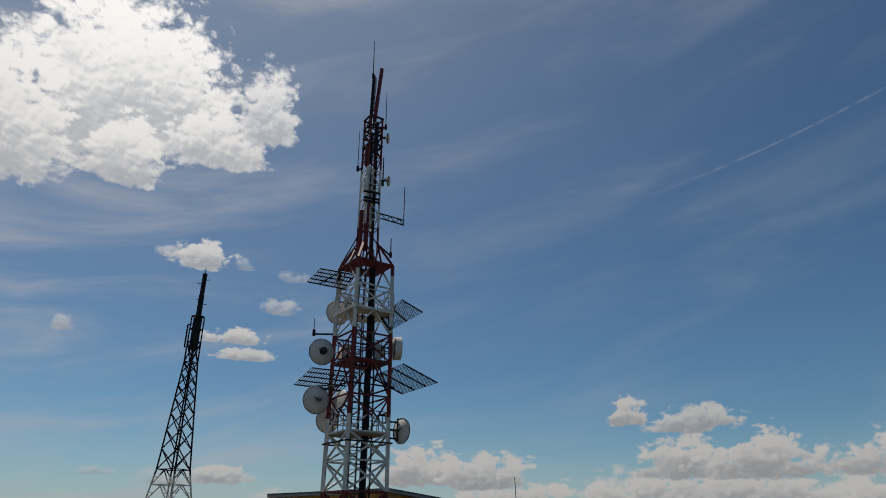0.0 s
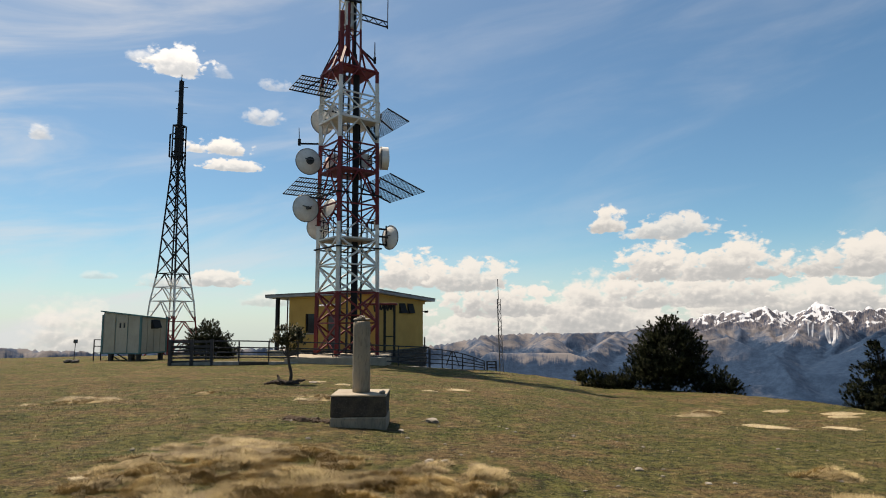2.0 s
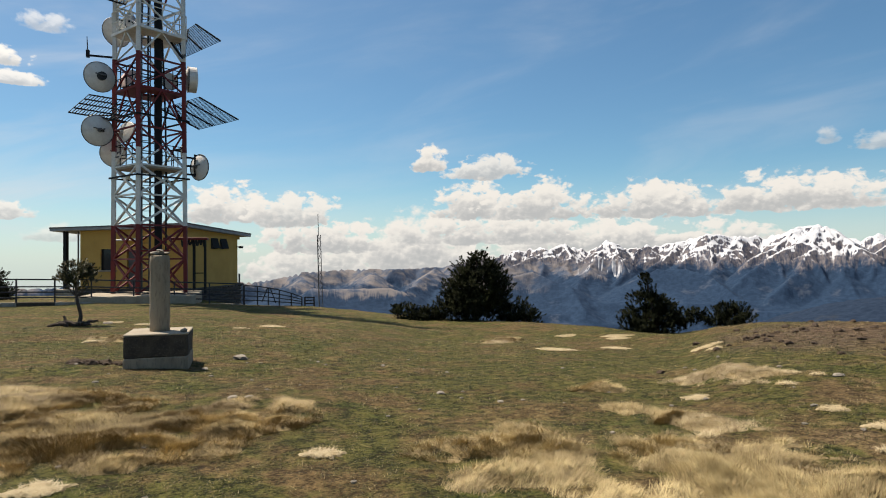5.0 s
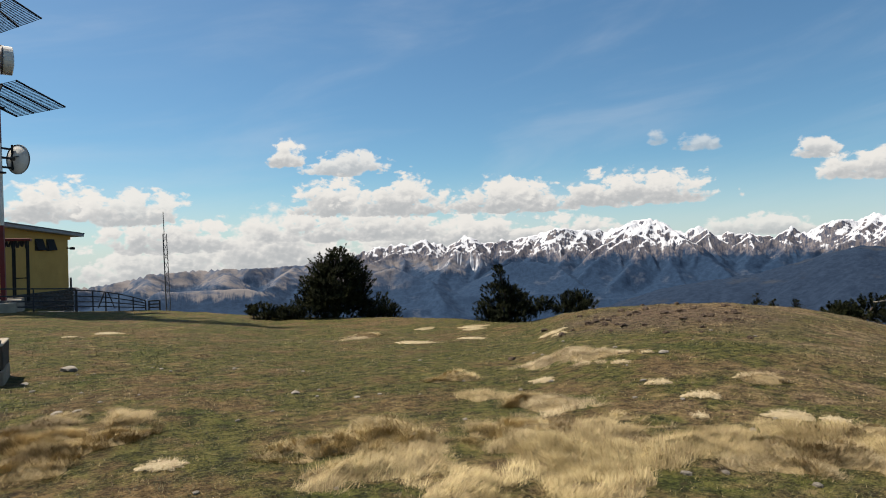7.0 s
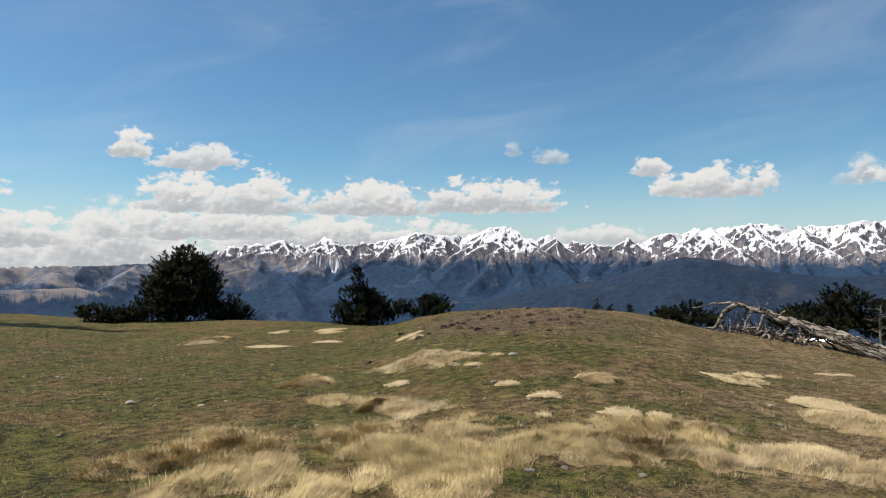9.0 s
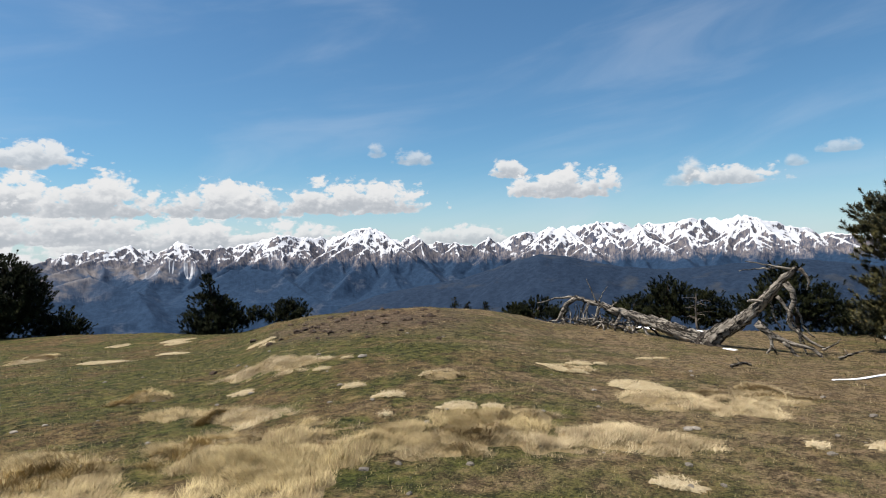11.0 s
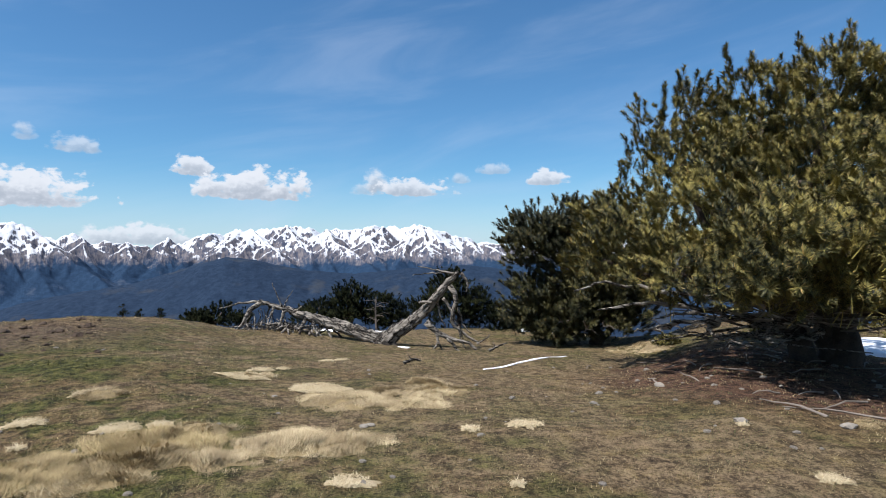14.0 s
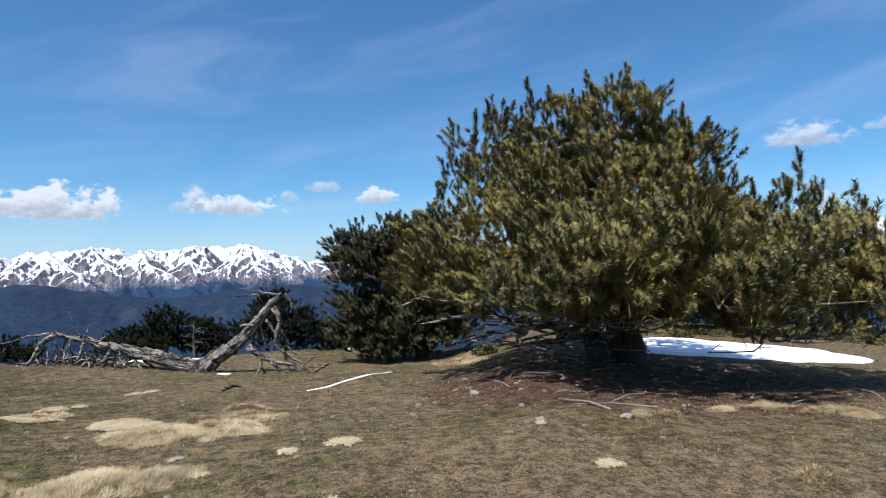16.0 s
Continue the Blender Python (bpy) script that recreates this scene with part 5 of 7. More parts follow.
for i, (x, y) in enumerate(posts):
    zt = rail_top(x)
    zb = gz(x, y) - 0.05
    part("post", barred((x, y, zb), (x, y, zt + 0.02), 0.055), RAIL_PAINT, fence)
    if i:
        x0, y0 = posts[i - 1]
        for d in (0.0, 0.3, 0.52, 0.74):
            part("rail", barred((x0, y0, rail_top(x0) - d), (x, y, zt - d), 0.055), RAIL_PAINT, fence)
        part("kerb", barred((x0, y0, rail_top(x0) - 1.02), (x, y, zt - 1.02), 0.16), CONCRETE if i % 3 else DARK_CONCRETE, fence)

gate = thing("gate", (-11.5, 29.15, 0), "heavier dark steel gate panel closing the railing", "gate")
for x, y in ((-11.6, 29.1), (-10.75, 29.4), (-9.95, 29.7)):
    part("post", barred((x + 11.5, y - 29.15, -0.35), (x + 11.5, y - 29.15, 0.86), 0.13), RAIL_PAINT, gate)
for z in (0.74, 0.55, 0.38, 0.22, 0.05, -0.12):
    part("bar", barred((-0.1, -0.05, z), (1.55, 0.55, z), 0.07), RAIL_PAINT, gate)

ramp = thing("ramp_railing", (0, 0, 0), "dark pipe railing stepping down a ramp beside the building", "railing")
RAMP = [(0.0, 31.63, -0.52, 0.28), (0.6, 31.93, -0.56, 0.21), (1.1, 32.1, -0.6, 0.12), (1.62, 32.2, -0.66, 0.0), (2.2, 32.3, -0.7, -0.18), (2.71, 32.34, -0.74, -0.38)]
for i, (x, y, z0, z1) in enumerate(RAMP):
    part("post", barred((x, y, min(z0, gz(x, y)) - 0.1), (x, y, z1), 0.055), RAIL_PAINT, ramp)
    if i:
        x0, y0, a0, a1 = RAMP[i - 1]
        for f in (0.12, 0.38, 0.68, 1.0):
            part("rail", barred((x0, y0, a0 + (a1 - a0) * f), (x, y, z0 + (z1 - z0) * f), 0.045), RAIL_PAINT, ramp)
part("stay", barred((0.8, 31.95, -0.55), (1.05, 32.0, 0.1), 0.045), RAIL_PAINT, ramp)
part("stay", barred((1.45, 32.1, -0.62), (1.2, 32.1, 0.1), 0.045), RAIL_PAINT, ramp)
for x in (2.85, 3.3):
    part("post", barred((x, 32.3, -0.85), (x, 32.3, -0.38), 0.07), RAIL_PAINT, ramp)
for z in (-0.4, -0.55, -0.7):
    part("rail", barred((2.85, 32.3, z), (3.3, 32.3, z), 0.06), RAIL_PAINT, ramp)

# ---- cabin on legs ----
SM, ST, SB = Vector((-15.0, 33.65, 0)), None, None
C1 = (Vector((-17.25, 34.25, 0)) - SM)
C2 = (Vector((-14.4, 35.55, 0)) - SM)
c1, c2 = C1.normalized(), C2.normalized()
c2 = (c2 - c1 * c2.dot(c1)).normalized()
cabin = new("equipment_cabin")
cabin.matrix_world = Matrix.Translation(SM)
tagged(cabin, "weathered cream panel cabin with teal edges standing on short legs", "cabin")
CM = Matrix(((c1.x, c2.x, 0, 0), (c1.y, c2.y, 0, 0), (0, 0, 1, 0), (0, 0, 0, 1)))
CW, CD = C1.length, 2.0


def cpart(name, lo, hi, mat, bevel=0.008, label="", parent=None):
    return part(name, boxed(lo, hi, bevel, CM), mat, parent or cabin, label)


bm = bmesh.new()
ring = ((0.02, 0.02), (CW - 0.02, 0.02), (CW - 0.02, CD - 0.02), (0.02, CD - 0.02))
lo = [bm.verts.new(CM @ Vector((a, b, 0.06))) for a, b in ring]
hi = [bm.verts.new(CM @ Vector((a, b, 1.95 + 0.26 * a / CW - 0.15 * b / CD))) for a, b in ring]
bm.faces.new(lo[::-1]), bm.faces.new(hi)
for j in range(4):
    bm.faces.new((lo[j], lo[(j + 1) % 4], hi[(j + 1) % 4], hi[j]))
bmesh.ops.recalc_face_normals(bm, faces=bm.faces)
part("core", bm, PANEL, cabin)
for i in range(3):
    w = CW / 3
    cpart("wall_panel", (i * w + 0.02, -0.012, 0.06), ((i + 1) * w - 0.02, 0.02, 1.95 + 0.08 * i), PANEL, 0.006)
for i in range(4):
    w = CD / 4
    cpart("wall_panel", (-0.012, i * w + 0.015, 0.06), (0.02, (i + 1) * w - 0.015, 1.86), PANEL, 0.006)
for a, b in ((0, 0), (CW, 0), (0, CD)):
    cpart("corner_post", (a - 0.05, b - 0.05, 0.03), (a + 0.05, b + 0.05, 1.95 + 0.1 * (a > 0)), TEAL, 0.01, "teal corner post")
cpart("sill_beam", (-0.03, -0.03, 0.0), (CW + 0.03, CD, 0.07), TEAL, 0.01)
bm = bmesh.new()
lo = [bm.verts.new(CM @ Vector(p)) for p in ((-0.1, -0.1, 1.93), (CW + 0.1, -0.1, 2.2), (CW + 0.1, CD + 0.1, 2.05), (-0.1, CD + 0.1, 1.78))]
hi = [bm.verts.new(v.co + Vector((0, 0, 0.07))) for v in lo]
bm.faces.new(lo[::-1]), bm.faces.new(hi)
for j in range(4):
    bm.faces.new((lo[j], lo[(j + 1) % 4], hi[(j + 1) % 4], hi[j]))
bmesh.ops.recalc_face_normals(bm, faces=bm.faces)
part("roof", bm, TEAL, cabin, "sloping teal sheet roof")
for a in (0.95, 1.2):
    cpart("vent", (a, -0.03, 1.35), (a + 0.09, -0.008, 1.62), BLACK, 0.004)
wv = cpart("window", (-0.03, 0.75, 1.3), (-0.008, 1.35, 1.75), BLACK, 0.004, "dark window with a propped flap")
bm = boxed((-0.015, 0, -0.45), (0.015, 0.62, 0), 0.004)
bm.transform(CM @ Matrix.Translation((-0.05, 0.74, 1.76)) @ Matrix.Rotation(radians(22), 4, "Y"))
part("flap", bm, DARK_STEEL, wv)
cpart("door_seam", (0.78, -0.02, 0.08), (0.8, -0.008, 1.9), TEAL, 0.0)
cpart("door_seam", (1.5, -0.02, 0.08), (1.52, -0.008, 1.9), TEAL, 0.0)
for a, b in ((0.15, 0.1), (CW - 0.5, 0.1), (0.6, 0.1), (0.15, CD - 0.2), (CW - 0.4, CD - 0.2)):
    p = SM + CM @ Vector((a, b, 0))
    cpart("leg", (a - 0.1, b - 0.1, gz(p.x, p.y) - 0.1), (a + 0.1, b + 0.1, 0.0), DARK_CONCRETE, 0.01)
for a in (1.2, 1.7):
    part("cross_strut", barred(CM @ Vector((a - 0.35, 0.1, -0.3)), CM @ Vector((a + 0.25, 0.1, 0.0)), 0.05), DARK_STEEL, cabin)
for a in (CW + 0.05, CW + 0.5):
    part("rail_post", barred(CM @ Vector((a, 0.0, -0.35)), CM @ Vector((a, 0.0, 0.75)), 0.045), DARK_STEEL, cabin)
for z in (0.05, 0.4, 0.74):
    part("landing_rail", barred(CM @ Vector((CW, 0, z)), CM @ Vector((CW + 0.52, 0, z)), 0.04), DARK_STEEL, cabin)

# small sensor post on a mound of stones
sx, sy = -17.38, 31.9
sensor = thing("sensor_post", (sx, sy, gz(sx, sy)), "thin post with a small grey box on top", "post")
part("pole", barred((0, 0, -0.1), (0.04, 0, 1.0), 0.035, None, 6), DARK_STEEL, sensor)
part("box", boxed((-0.04, -0.06, 0.93), (0.12, 0.06, 1.12), 0.015), STEEL, sensor)
cairn = thing("stone_heap", (sx + 0.0, sy + 0.02, gz(sx, sy)), "dark heap of stones round the foot of a post", "stones")
for i in range(7):
    a = i * 0.9
    bm = lump((0.16, 0.13, 0.09), i, 1)
    bm.transform(Matrix.Translation((0.22 * math.cos(a) - 0.1, 0.14 * math.sin(a), 0.04 + 0.05 * (i % 2))))
    part("stone", bm, STONE_DARK, cairn)

# ---- survey pillar ----
px, py = -1.16, 11.42
pz = gz(px, 11.0) - 0.03
pillar = thing("survey_pillar", (px, py, pz), "round grey concrete survey pillar on a square block in the turf", "pillar")
bm = bmesh.new()
box(bm, (-0.46, -0.46, -0.12), (0.46, 0.46, 0.2), 0.02)
part("foot_course", bm, PILLAR, pillar, "pale lower course of the block")
bm = boxed((-0.455, -0.455, 0.196), (0.455, 0.455, 0.535), 0.02)
bmesh.ops.subdivide_edges(bm, edges=bm.edges, cuts=6, use_grid_fill=True)
for v in bm.verts:
    v.co += Vector((noise.noise(v.co * 5), noise.noise(v.co * 5 + Vector((9, 0, 0))), noise.noise(v.co * 5 + Vector((0, 9, 0))))) * 0.012
part("block", bm, DARK_CONCRETE, pillar, "dark brown concrete block")
bm = boxed((-0.46, -0.46, 0.53), (0.46, 0.46, 0.56), 0.01)
part("top_bed", bm, PALE_CONCRETE, pillar)
prof = [(0.0, 0.55), (0.15, 0.555)] + [(0.15 - 0.008 * math.sin(i * 1.7) * (i % 3 == 0), 0.56 + i * 0.1) for i in range(1, 12)] + [(0.145, 1.74), (0.13, 1.76), (0.0, 1.765)]
bm = lathe(prof, 26)
for v in bm.verts:
    if v.co.xy.length > 0.05:
        v.co.xy *= 1 + 0.02 * noise.noise(v.co * 6)
part("shaft", bm, PILLAR, pillar, "weathered round shaft", smooth=True)
for i, (x, y, z, s) in enumerate(((-0.05, -0.02, 0.03, (0.1, 0.08, 0.035)), (0.06, 0.0, 0.03, (0.08, 0.09, 0.03)), (0.0, 0.03, 0.07, (0.07, 0.06, 0.028)), (0.02, -0.05, 0.065, (0.06, 0.04, 0.02)))):
    ob = obj("flat_stone", lump(s, i + 20, 2), ROCK, None, "small flat dark stone laid on the survey pillar", "stone", "stones on the pillar")
    ob.matrix_world = pose(px + x, py + y, pz + 1.765 + z, 0, 0, i * 40)
for i, (x, y, s) in enumerate(((0.40, -0.38, 0.05), (0.36, -0.3, 0.035))):
    ob = obj("pebble", lump((s, s, s * 0.8), i + 40, 1), ROCK, None, "small stone lying on the block", "stone")
    ob.matrix_world = pose(px + x, py + y, pz + 0.56 + s * 0.6)

# ---- pines ----
def shoot(count=95, reach=0.27, wide=0.020, seed=0):
    """A bottle-brush twig along +z, one long, of single thin needles."""
    rng = np.random.RandomState(seed)
    h = 0.2 + 0.8 * rng.rand(count) ** 0.75
    a = rng.uniform(0, 6.283, count)
    up = rng.uniform(0.15, 0.6, count) + 0.75 * h ** 3
    d = np.stack([np.cos(a), np.sin(a), up], -1)
    d *= (reach * rng.uniform(0.7, 1.1, count) * (0.7 + 0.45 * np.sin(3.1416 * (h * 0.8 + 0.12))) / np.linalg.norm(d, axis=1))[:, None]
    side = np.stack([-np.sin(a + 0.6), np.cos(a + 0.6), 0 * a], -1) * wide
    root = np.stack([0 * h, 0 * h, h], -1)
    v = np.stack([root - side, root + side, root + d], 1).reshape(-1, 3)
    v = np.vstack([v, [(-0.02, 0, -0.5), (0.02, 0, -0.5), (0, 0, 1)]])
    return v, np.arange(len(v)).reshape(-1, 3)


SHOOTS = [shoot(74, 0.40, 0.040, s) for s in range(5)]
COARSE = [shoot(40, 0.42, 0.060, 20 + s) for s in range(4)]


def turned(dirs, spin):
    """Turns that bring +z to each of dirs, with a spin about it."""
    d = dirs / np.linalg.norm(dirs, axis=1, keepdims=True)
    ref = np.where(np.abs(d[:, 2:3]) < 0.9, [[0, 0, 1.0]], [[1.0, 0, 0]])
    x = np.cross(ref, d)
    x /= np.linalg.norm(x, axis=1, keepdims=True)
    y = np.cross(d, x)
    c, s = np.cos(spin)[:, None], np.sin(spin)[:, None]
    return np.stack([x * c + y * s, y * c - x * s, d], -1)


def foliage(places, dirs, sizes, seed, kinds=None):
    kinds = kinds or SHOOTS
    rng = np.random.RandomState(seed)
    R = turned(dirs, rng.uniform(0, 6.28, len(places)))
    which = rng.randint(0, len(kinds), len(places))
    vs, fs, n = [], [], 0
    for k, (tv, tf) in enumerate(kinds):
        i = np.where(which == k)[0]
        if not len(i):
            continue
        v = np.einsum("nij,vj->nvi", R[i], tv) * sizes[i][:, None, None] + places[i][:, None, :]
        f = tf[None] + (np.arange(len(i)) * len(tv))[:, None, None] + n
        vs.append(v.reshape(-1, 3)), fs.append(f.reshape(-1, 3))
        n += len(i) * len(tv)
    return raw("crown", np.concatenate(vs), np.concatenate(fs))


def crown_points(lobes, count, size, seed, tips=(), flat=0.8):
    """Where twigs stand on lobes (x, y, z, radius), most of them on the outside, pointing out and up."""
    rng = np.random.RandomState(seed)
    lobes = np.array(lobes, dtype=float)
    share = lobes[:, 3] ** 2
    sprays = max(4, count // 7)
    which = rng.choice(len(lobes), sprays, p=share / share.sum())
    d = rng.normal(size=(sprays, 3))
    d[:, 2] = d[:, 2] * 0.9 + 0.15
    d /= np.linalg.norm(d, axis=1, keepdims=True)
    rad = np.where(rng.rand(sprays) < 0.74, rng.uniform(0.80, 1.08, sprays), rng.uniform(0.35, 0.8, sprays))
    p = lobes[which, :3] + d * (lobes[which, 3] * rad)[:, None] * [1, 1, flat]
    aim = d * [0.6, 0.6, 0.25] + [0, 0, 0.75] + rng.normal(size=(sprays, 3)) * 0.16
    # each spray is a handful of brushes that spread from one twig and turn upwards
    p, aim = np.repeat(p, 7, 0), np.repeat(aim, 7, 0)
    n = len(p)
    fan = rng.normal(size=(n, 3)) * [1, 1, 0.55]
    s = size * rng.uniform(0.7, 1.2, n)
    p = p + fan * np.minimum(size * 0.62, 0.4 * np.repeat(lobes[which, 3], 7))[:, None] - aim / np.linalg.norm(aim, axis=1, keepdims=True) * s[:, None] * 0.6
    aim = aim + fan * 0.22
    for t in tips:
        m = 12
        h = np.linspace(0, 1, m)
        q = np.array(t) + np.stack([rng.normal(0, 0.02, m) + rng.normal(0, 0.10, m) * h, rng.normal(0, 0.03, m) + rng.normal(0, 0.12, m) * h, -h * 0.9 - size * 0.9], -1)
        a = np.stack([rng.normal(0, 0.25, m) * (0.2 + 1.6 * h), rng.normal(0, 0.25, m) * (0.2 + 1.6 * h), np.ones(m)], -1)
        p, aim, s = np.vstack([p, q]), np.vstack([aim, a]), np.concatenate([s, np.full(m, size * 0.95)])
    return p, aim, s


def pine(name, foot, lobes, count, size, mat, label, seed=0, tips=(), trunk=0.12, group="", kinds=None, category="tree", stems=None, limbs=8, flat=0.85):
    """A pine: trunk, limbs out to its lobes, and a crown of single twigs."""
    rng = random.Random(seed)
    fx, fy = foot[:2]
    base = Vector((fx, fy, foot[2] if len(foot) > 2 else gz(fx, fy)))
    ob = thing(name, base, label, category, group)
    top = max(lobes, key=lambda q: q[2])
    fork = Vector((0.3 * (top[0] - fx), 0.3 * (top[1] - fy), max(0.25, 0.35 * (top[2] - base.z))))
    stems = stems or [[(0, 0, -0.25), tuple(fork * 0.5), tuple(fork), (top[0] - fx, top[1] - fy, top[2] - base.z)]]
    for i, line in enumerate(stems):
        part("trunk", limb(line, trunk * (1 - 0.2 * i), trunk * 0.25, 12, 9, 0.12, seed + i, 0.02 * trunk / 0.1), BARK, ob, smooth=True)
    big = sorted(lobes, key=lambda q: -q[3])[:limbs]
    for i, q in enumerate(big):
        end = Vector(q[:3]) - base
        start = Vector(stems[i % len(stems)][2])
        mid = start.lerp(end, 0.5) + Vector((rng.uniform(-0.15, 0.15), rng.uniform(-0.15, 0.15), rng.uniform(-0.2, 0.0)))
        part("limb", limb([start, mid, end], trunk * 0.42, trunk * 0.1, 9, 6, 0.1, seed + 31 + i, 0.02), BARK, ob, smooth=True)
    p, a, s = crown_points(lobes, count, size, seed, tips, flat)
    me = foliage(p - np.array(base), a, s, seed + 5, kinds)
    crown = part("crown", me, mat, ob)
    tagged(crown, kind="stuff")
    return ob


def dead_twigs(ob, n, reach, zlo, zhi, seed, arc=(0, 360), r0=0.03, start=0.25, mat=None, rise=0.12):
    """Bare twisted branches low on the stem."""
    rng = random.Random(seed)
    for i in range(n):
        a = radians(rng.uniform(*arc))
        L = reach * rng.uniform(0.5, 1.0)
        z = rng.uniform(zlo, zhi)
        pts = []
        for k in range(5):
            u = k / 4
            b = a + rng.uniform(-0.4, 0.4) * (0.4 + u)
            pts.append((math.cos(b) * (start + (L - start) * u), math.sin(b) * (start + (L - start) * u), z + rise * L * 0.3 * u + rng.uniform(-0.16, 0.16)))
        r = r0 * rng.uniform(0.6, 1.2)
        br = part("dead_branch", limb(pts, r, r * 0.25, 10, 5, 0.15, seed + i, 0.02), mat or TWIG, ob)
        for j in range(4):
            k = rng.choice((1, 2, 3, 3))
            o = Vector(pts[k])
            e = o + Vector((rng.uniform(-0.4, 0.4), rng.uniform(-0.4, 0.4), rng.uniform(-0.2, 0.3)))
            part("twig", limb([o, o.lerp(e, 0.5) + Vector((0, 0, 0.05)), e], r * 0.5, r * 0.15, 6, 4, 0.1, seed + i * 3 + j, 0.015), mat or TWIG, br)


BIG = ((11.94, -4.99, 4.2, 0.96), (12.36, -3.88, 3.95, 1.02), (12.7, -2.62, 4.02, 0.68), (12.36, -2.27, 3.13, 0.82), (11.52, -5.85, 3.47, 0.85), (11.74,
    -4.7, 3.02, 1.43), (11.74, -3.15, 2.73, 1.16), (10.88, -5.79, 2.4, 0.97), (12.25, -1.72, 2.04, 0.86), (12.62, -1.2, 1.41, 0.66), (10.68, -2.49, 1.77,
    0.95), (9.94, -3.54, 1.82, 1.1), (9.62, -4.51, 1.7, 1.02), (9.27, -3.01, 1.38, 0.63), (10.58, -2.01, 1.29, 0.61), (8.89, -3.96, 1.41, 0.67), (13.59,
    -5.18, 2.39, 1.91), (9.03, -4.99, 1.4, 0.72), (9.75, -2.47, 1.34, 0.61), (8.92, -3.39, 1.42, 0.66))
BIG_TIPS = ((11.85, -5.18, 5.42), (12.14, -4.49, 5.33), (12.51, -3.37, 5.31), (12.40, -3.76, 5.09), (12.69, -2.64, 4.99), (11.61, -5.69, 4.72), (11.44, -6.02,
    4.52), (11.20, -6.43, 4.09), (12.83, -1.93, 4.56), (12.86, -1.69, 3.72), (12.88, -1.56, 3.26), (11.13, -6.54, 3.66), (11.75, -5.40, 5.03), (12.76,
    -2.33, 4.72), (12.26, -4.17, 5.00), (12.89, -1.43, 2.76))
SIDE = ((10.44, -6.33, 2.21, 0.56), (10.01, -6.44, 2.03, 0.52), (9.93, -7.08, 2.39, 0.51), (9.11, -6.50, 1.55, 0.73), (8.82, -5.70, 1.40, 0.64), (9.30,
    -5.33, 1.24, 0.70), (9.18, -7.53, 1.92, 0.47), (8.52, -6.76, 1.38, 0.52), (8.81, -7.65, 1.43, 0.41), (8.20, -7.42, 1.20, 0.58), (8.20, -5.88, 1.10,
    0.48), (8.63, -5.26, 1.02, 0.40))
SIDE_TIPS = ((10.83, -6.64, 3.19), (10.68, -6.88, 2.98), (10.25, -7.47, 3.46), (10.12, -7.64, 2.93), (10.40, -7.27, 3.02), (9.76, -8.09, 2.82), (9.93, -7.88,
    2.38), (9.63, -8.23, 2.34), (10.05, -7.74, 2.87), (9.54, -8.33, 1.69))
ROUND = ((16.88, -0.02, 2.12, 0.74), (16.86, -0.76, 2.28, 0.71), (16.81, -1.50, 2.23, 0.67), (16.88, 0.20, 1.69, 0.59), (16.88, 0.02, 0.44, 0.74), (16.86,
    -0.86, 0.34, 0.89), (16.78, -1.74, 0.45, 0.89), (16.87, 0.46, -0.05, 0.41), (16.87, -0.55, -0.24, 0.59), (16.75, -2.06, 1.48, 1.04))
PINE_A = ((8.95, 24.18, 1.52, 0.34), (8.68, 24.27, 1.18, 0.46), (9.18, 24.08, 1.14, 0.42), (8.34, 24.37, 0.86, 0.46), (9.38, 24.00, 0.82, 0.50), (8.85, 24.20, 0.62, 0.80),
    (9.72, 23.86, 0.52, 0.40), (8.12, 24.45, 0.36, 0.48), (8.85, 24.20, 0.05, 0.98), (9.62, 23.90, 0.02, 0.52), (7.92, 24.52, -0.22, 0.46), (8.85, 24.20, -0.50, 0.90), (9.66, 23.90, -0.46, 0.44),
    (8.25, 24.42, -0.50, 0.55), (7.62, 24.60, -0.46, 0.30))
BUSHES_A = ((10.58, 23.94, -0.55, 0.60), (10.86, 23.82, -0.84, 0.46), (7.45, 25.07, -0.71, 0.46), (7.05, 25.19, -0.73, 0.37), (6.49, 25.33, -0.66, 0.37), (5.98,
    25.45, -0.53, 0.16), (10.20, 24.10, -0.82, 0.46))
PINE_B = ((11.48, 16.60, 0.98, 0.09), (11.50, 16.58, 0.80, 0.15), (11.55, 16.56, 0.52, 0.20), (11.36, 16.70, 0.30, 0.22), (11.72, 16.44, 0.28, 0.26), (11.52, 16.58, 0.06, 0.36), (11.90, 16.32, 0.04, 0.24),
    (11.18, 16.82, -0.06, 0.22), (12.02, 16.22, -0.22, 0.34), (11.55, 16.56, -0.32, 0.50), (12.36, 15.96, -0.20, 0.24), (12.62, 15.75, -0.12, 0.18), (11.12, 16.86, -0.42, 0.28), (12.40, 15.93, -0.42, 0.28),
    (11.85, 16.35, -0.56, 0.48), (11.40, 16.65, -0.62, 0.42), (12.76, 15.64, -0.34, 0.14))
PINE_B2 = ((13.82, 15.92, -0.03, 0.29), (14.02, 15.74, -0.23, 0.40), (13.61, 16.10, -0.30, 0.29), (13.89, 15.86, -0.39, 0.37))
PINE_T = ((-13.49, 39.62, 1.20, 0.63), (-14.02, 39.44, 0.60, 0.74), (-13.03, 39.78, 0.51, 0.74), (-13.53, 39.61, 0.02, 1.04), (-12.59, 39.92, -0.17, 0.56),
    (-14.43, 39.29, -0.12, 0.52), (-12.24, 40.03, -0.35, 0.37))
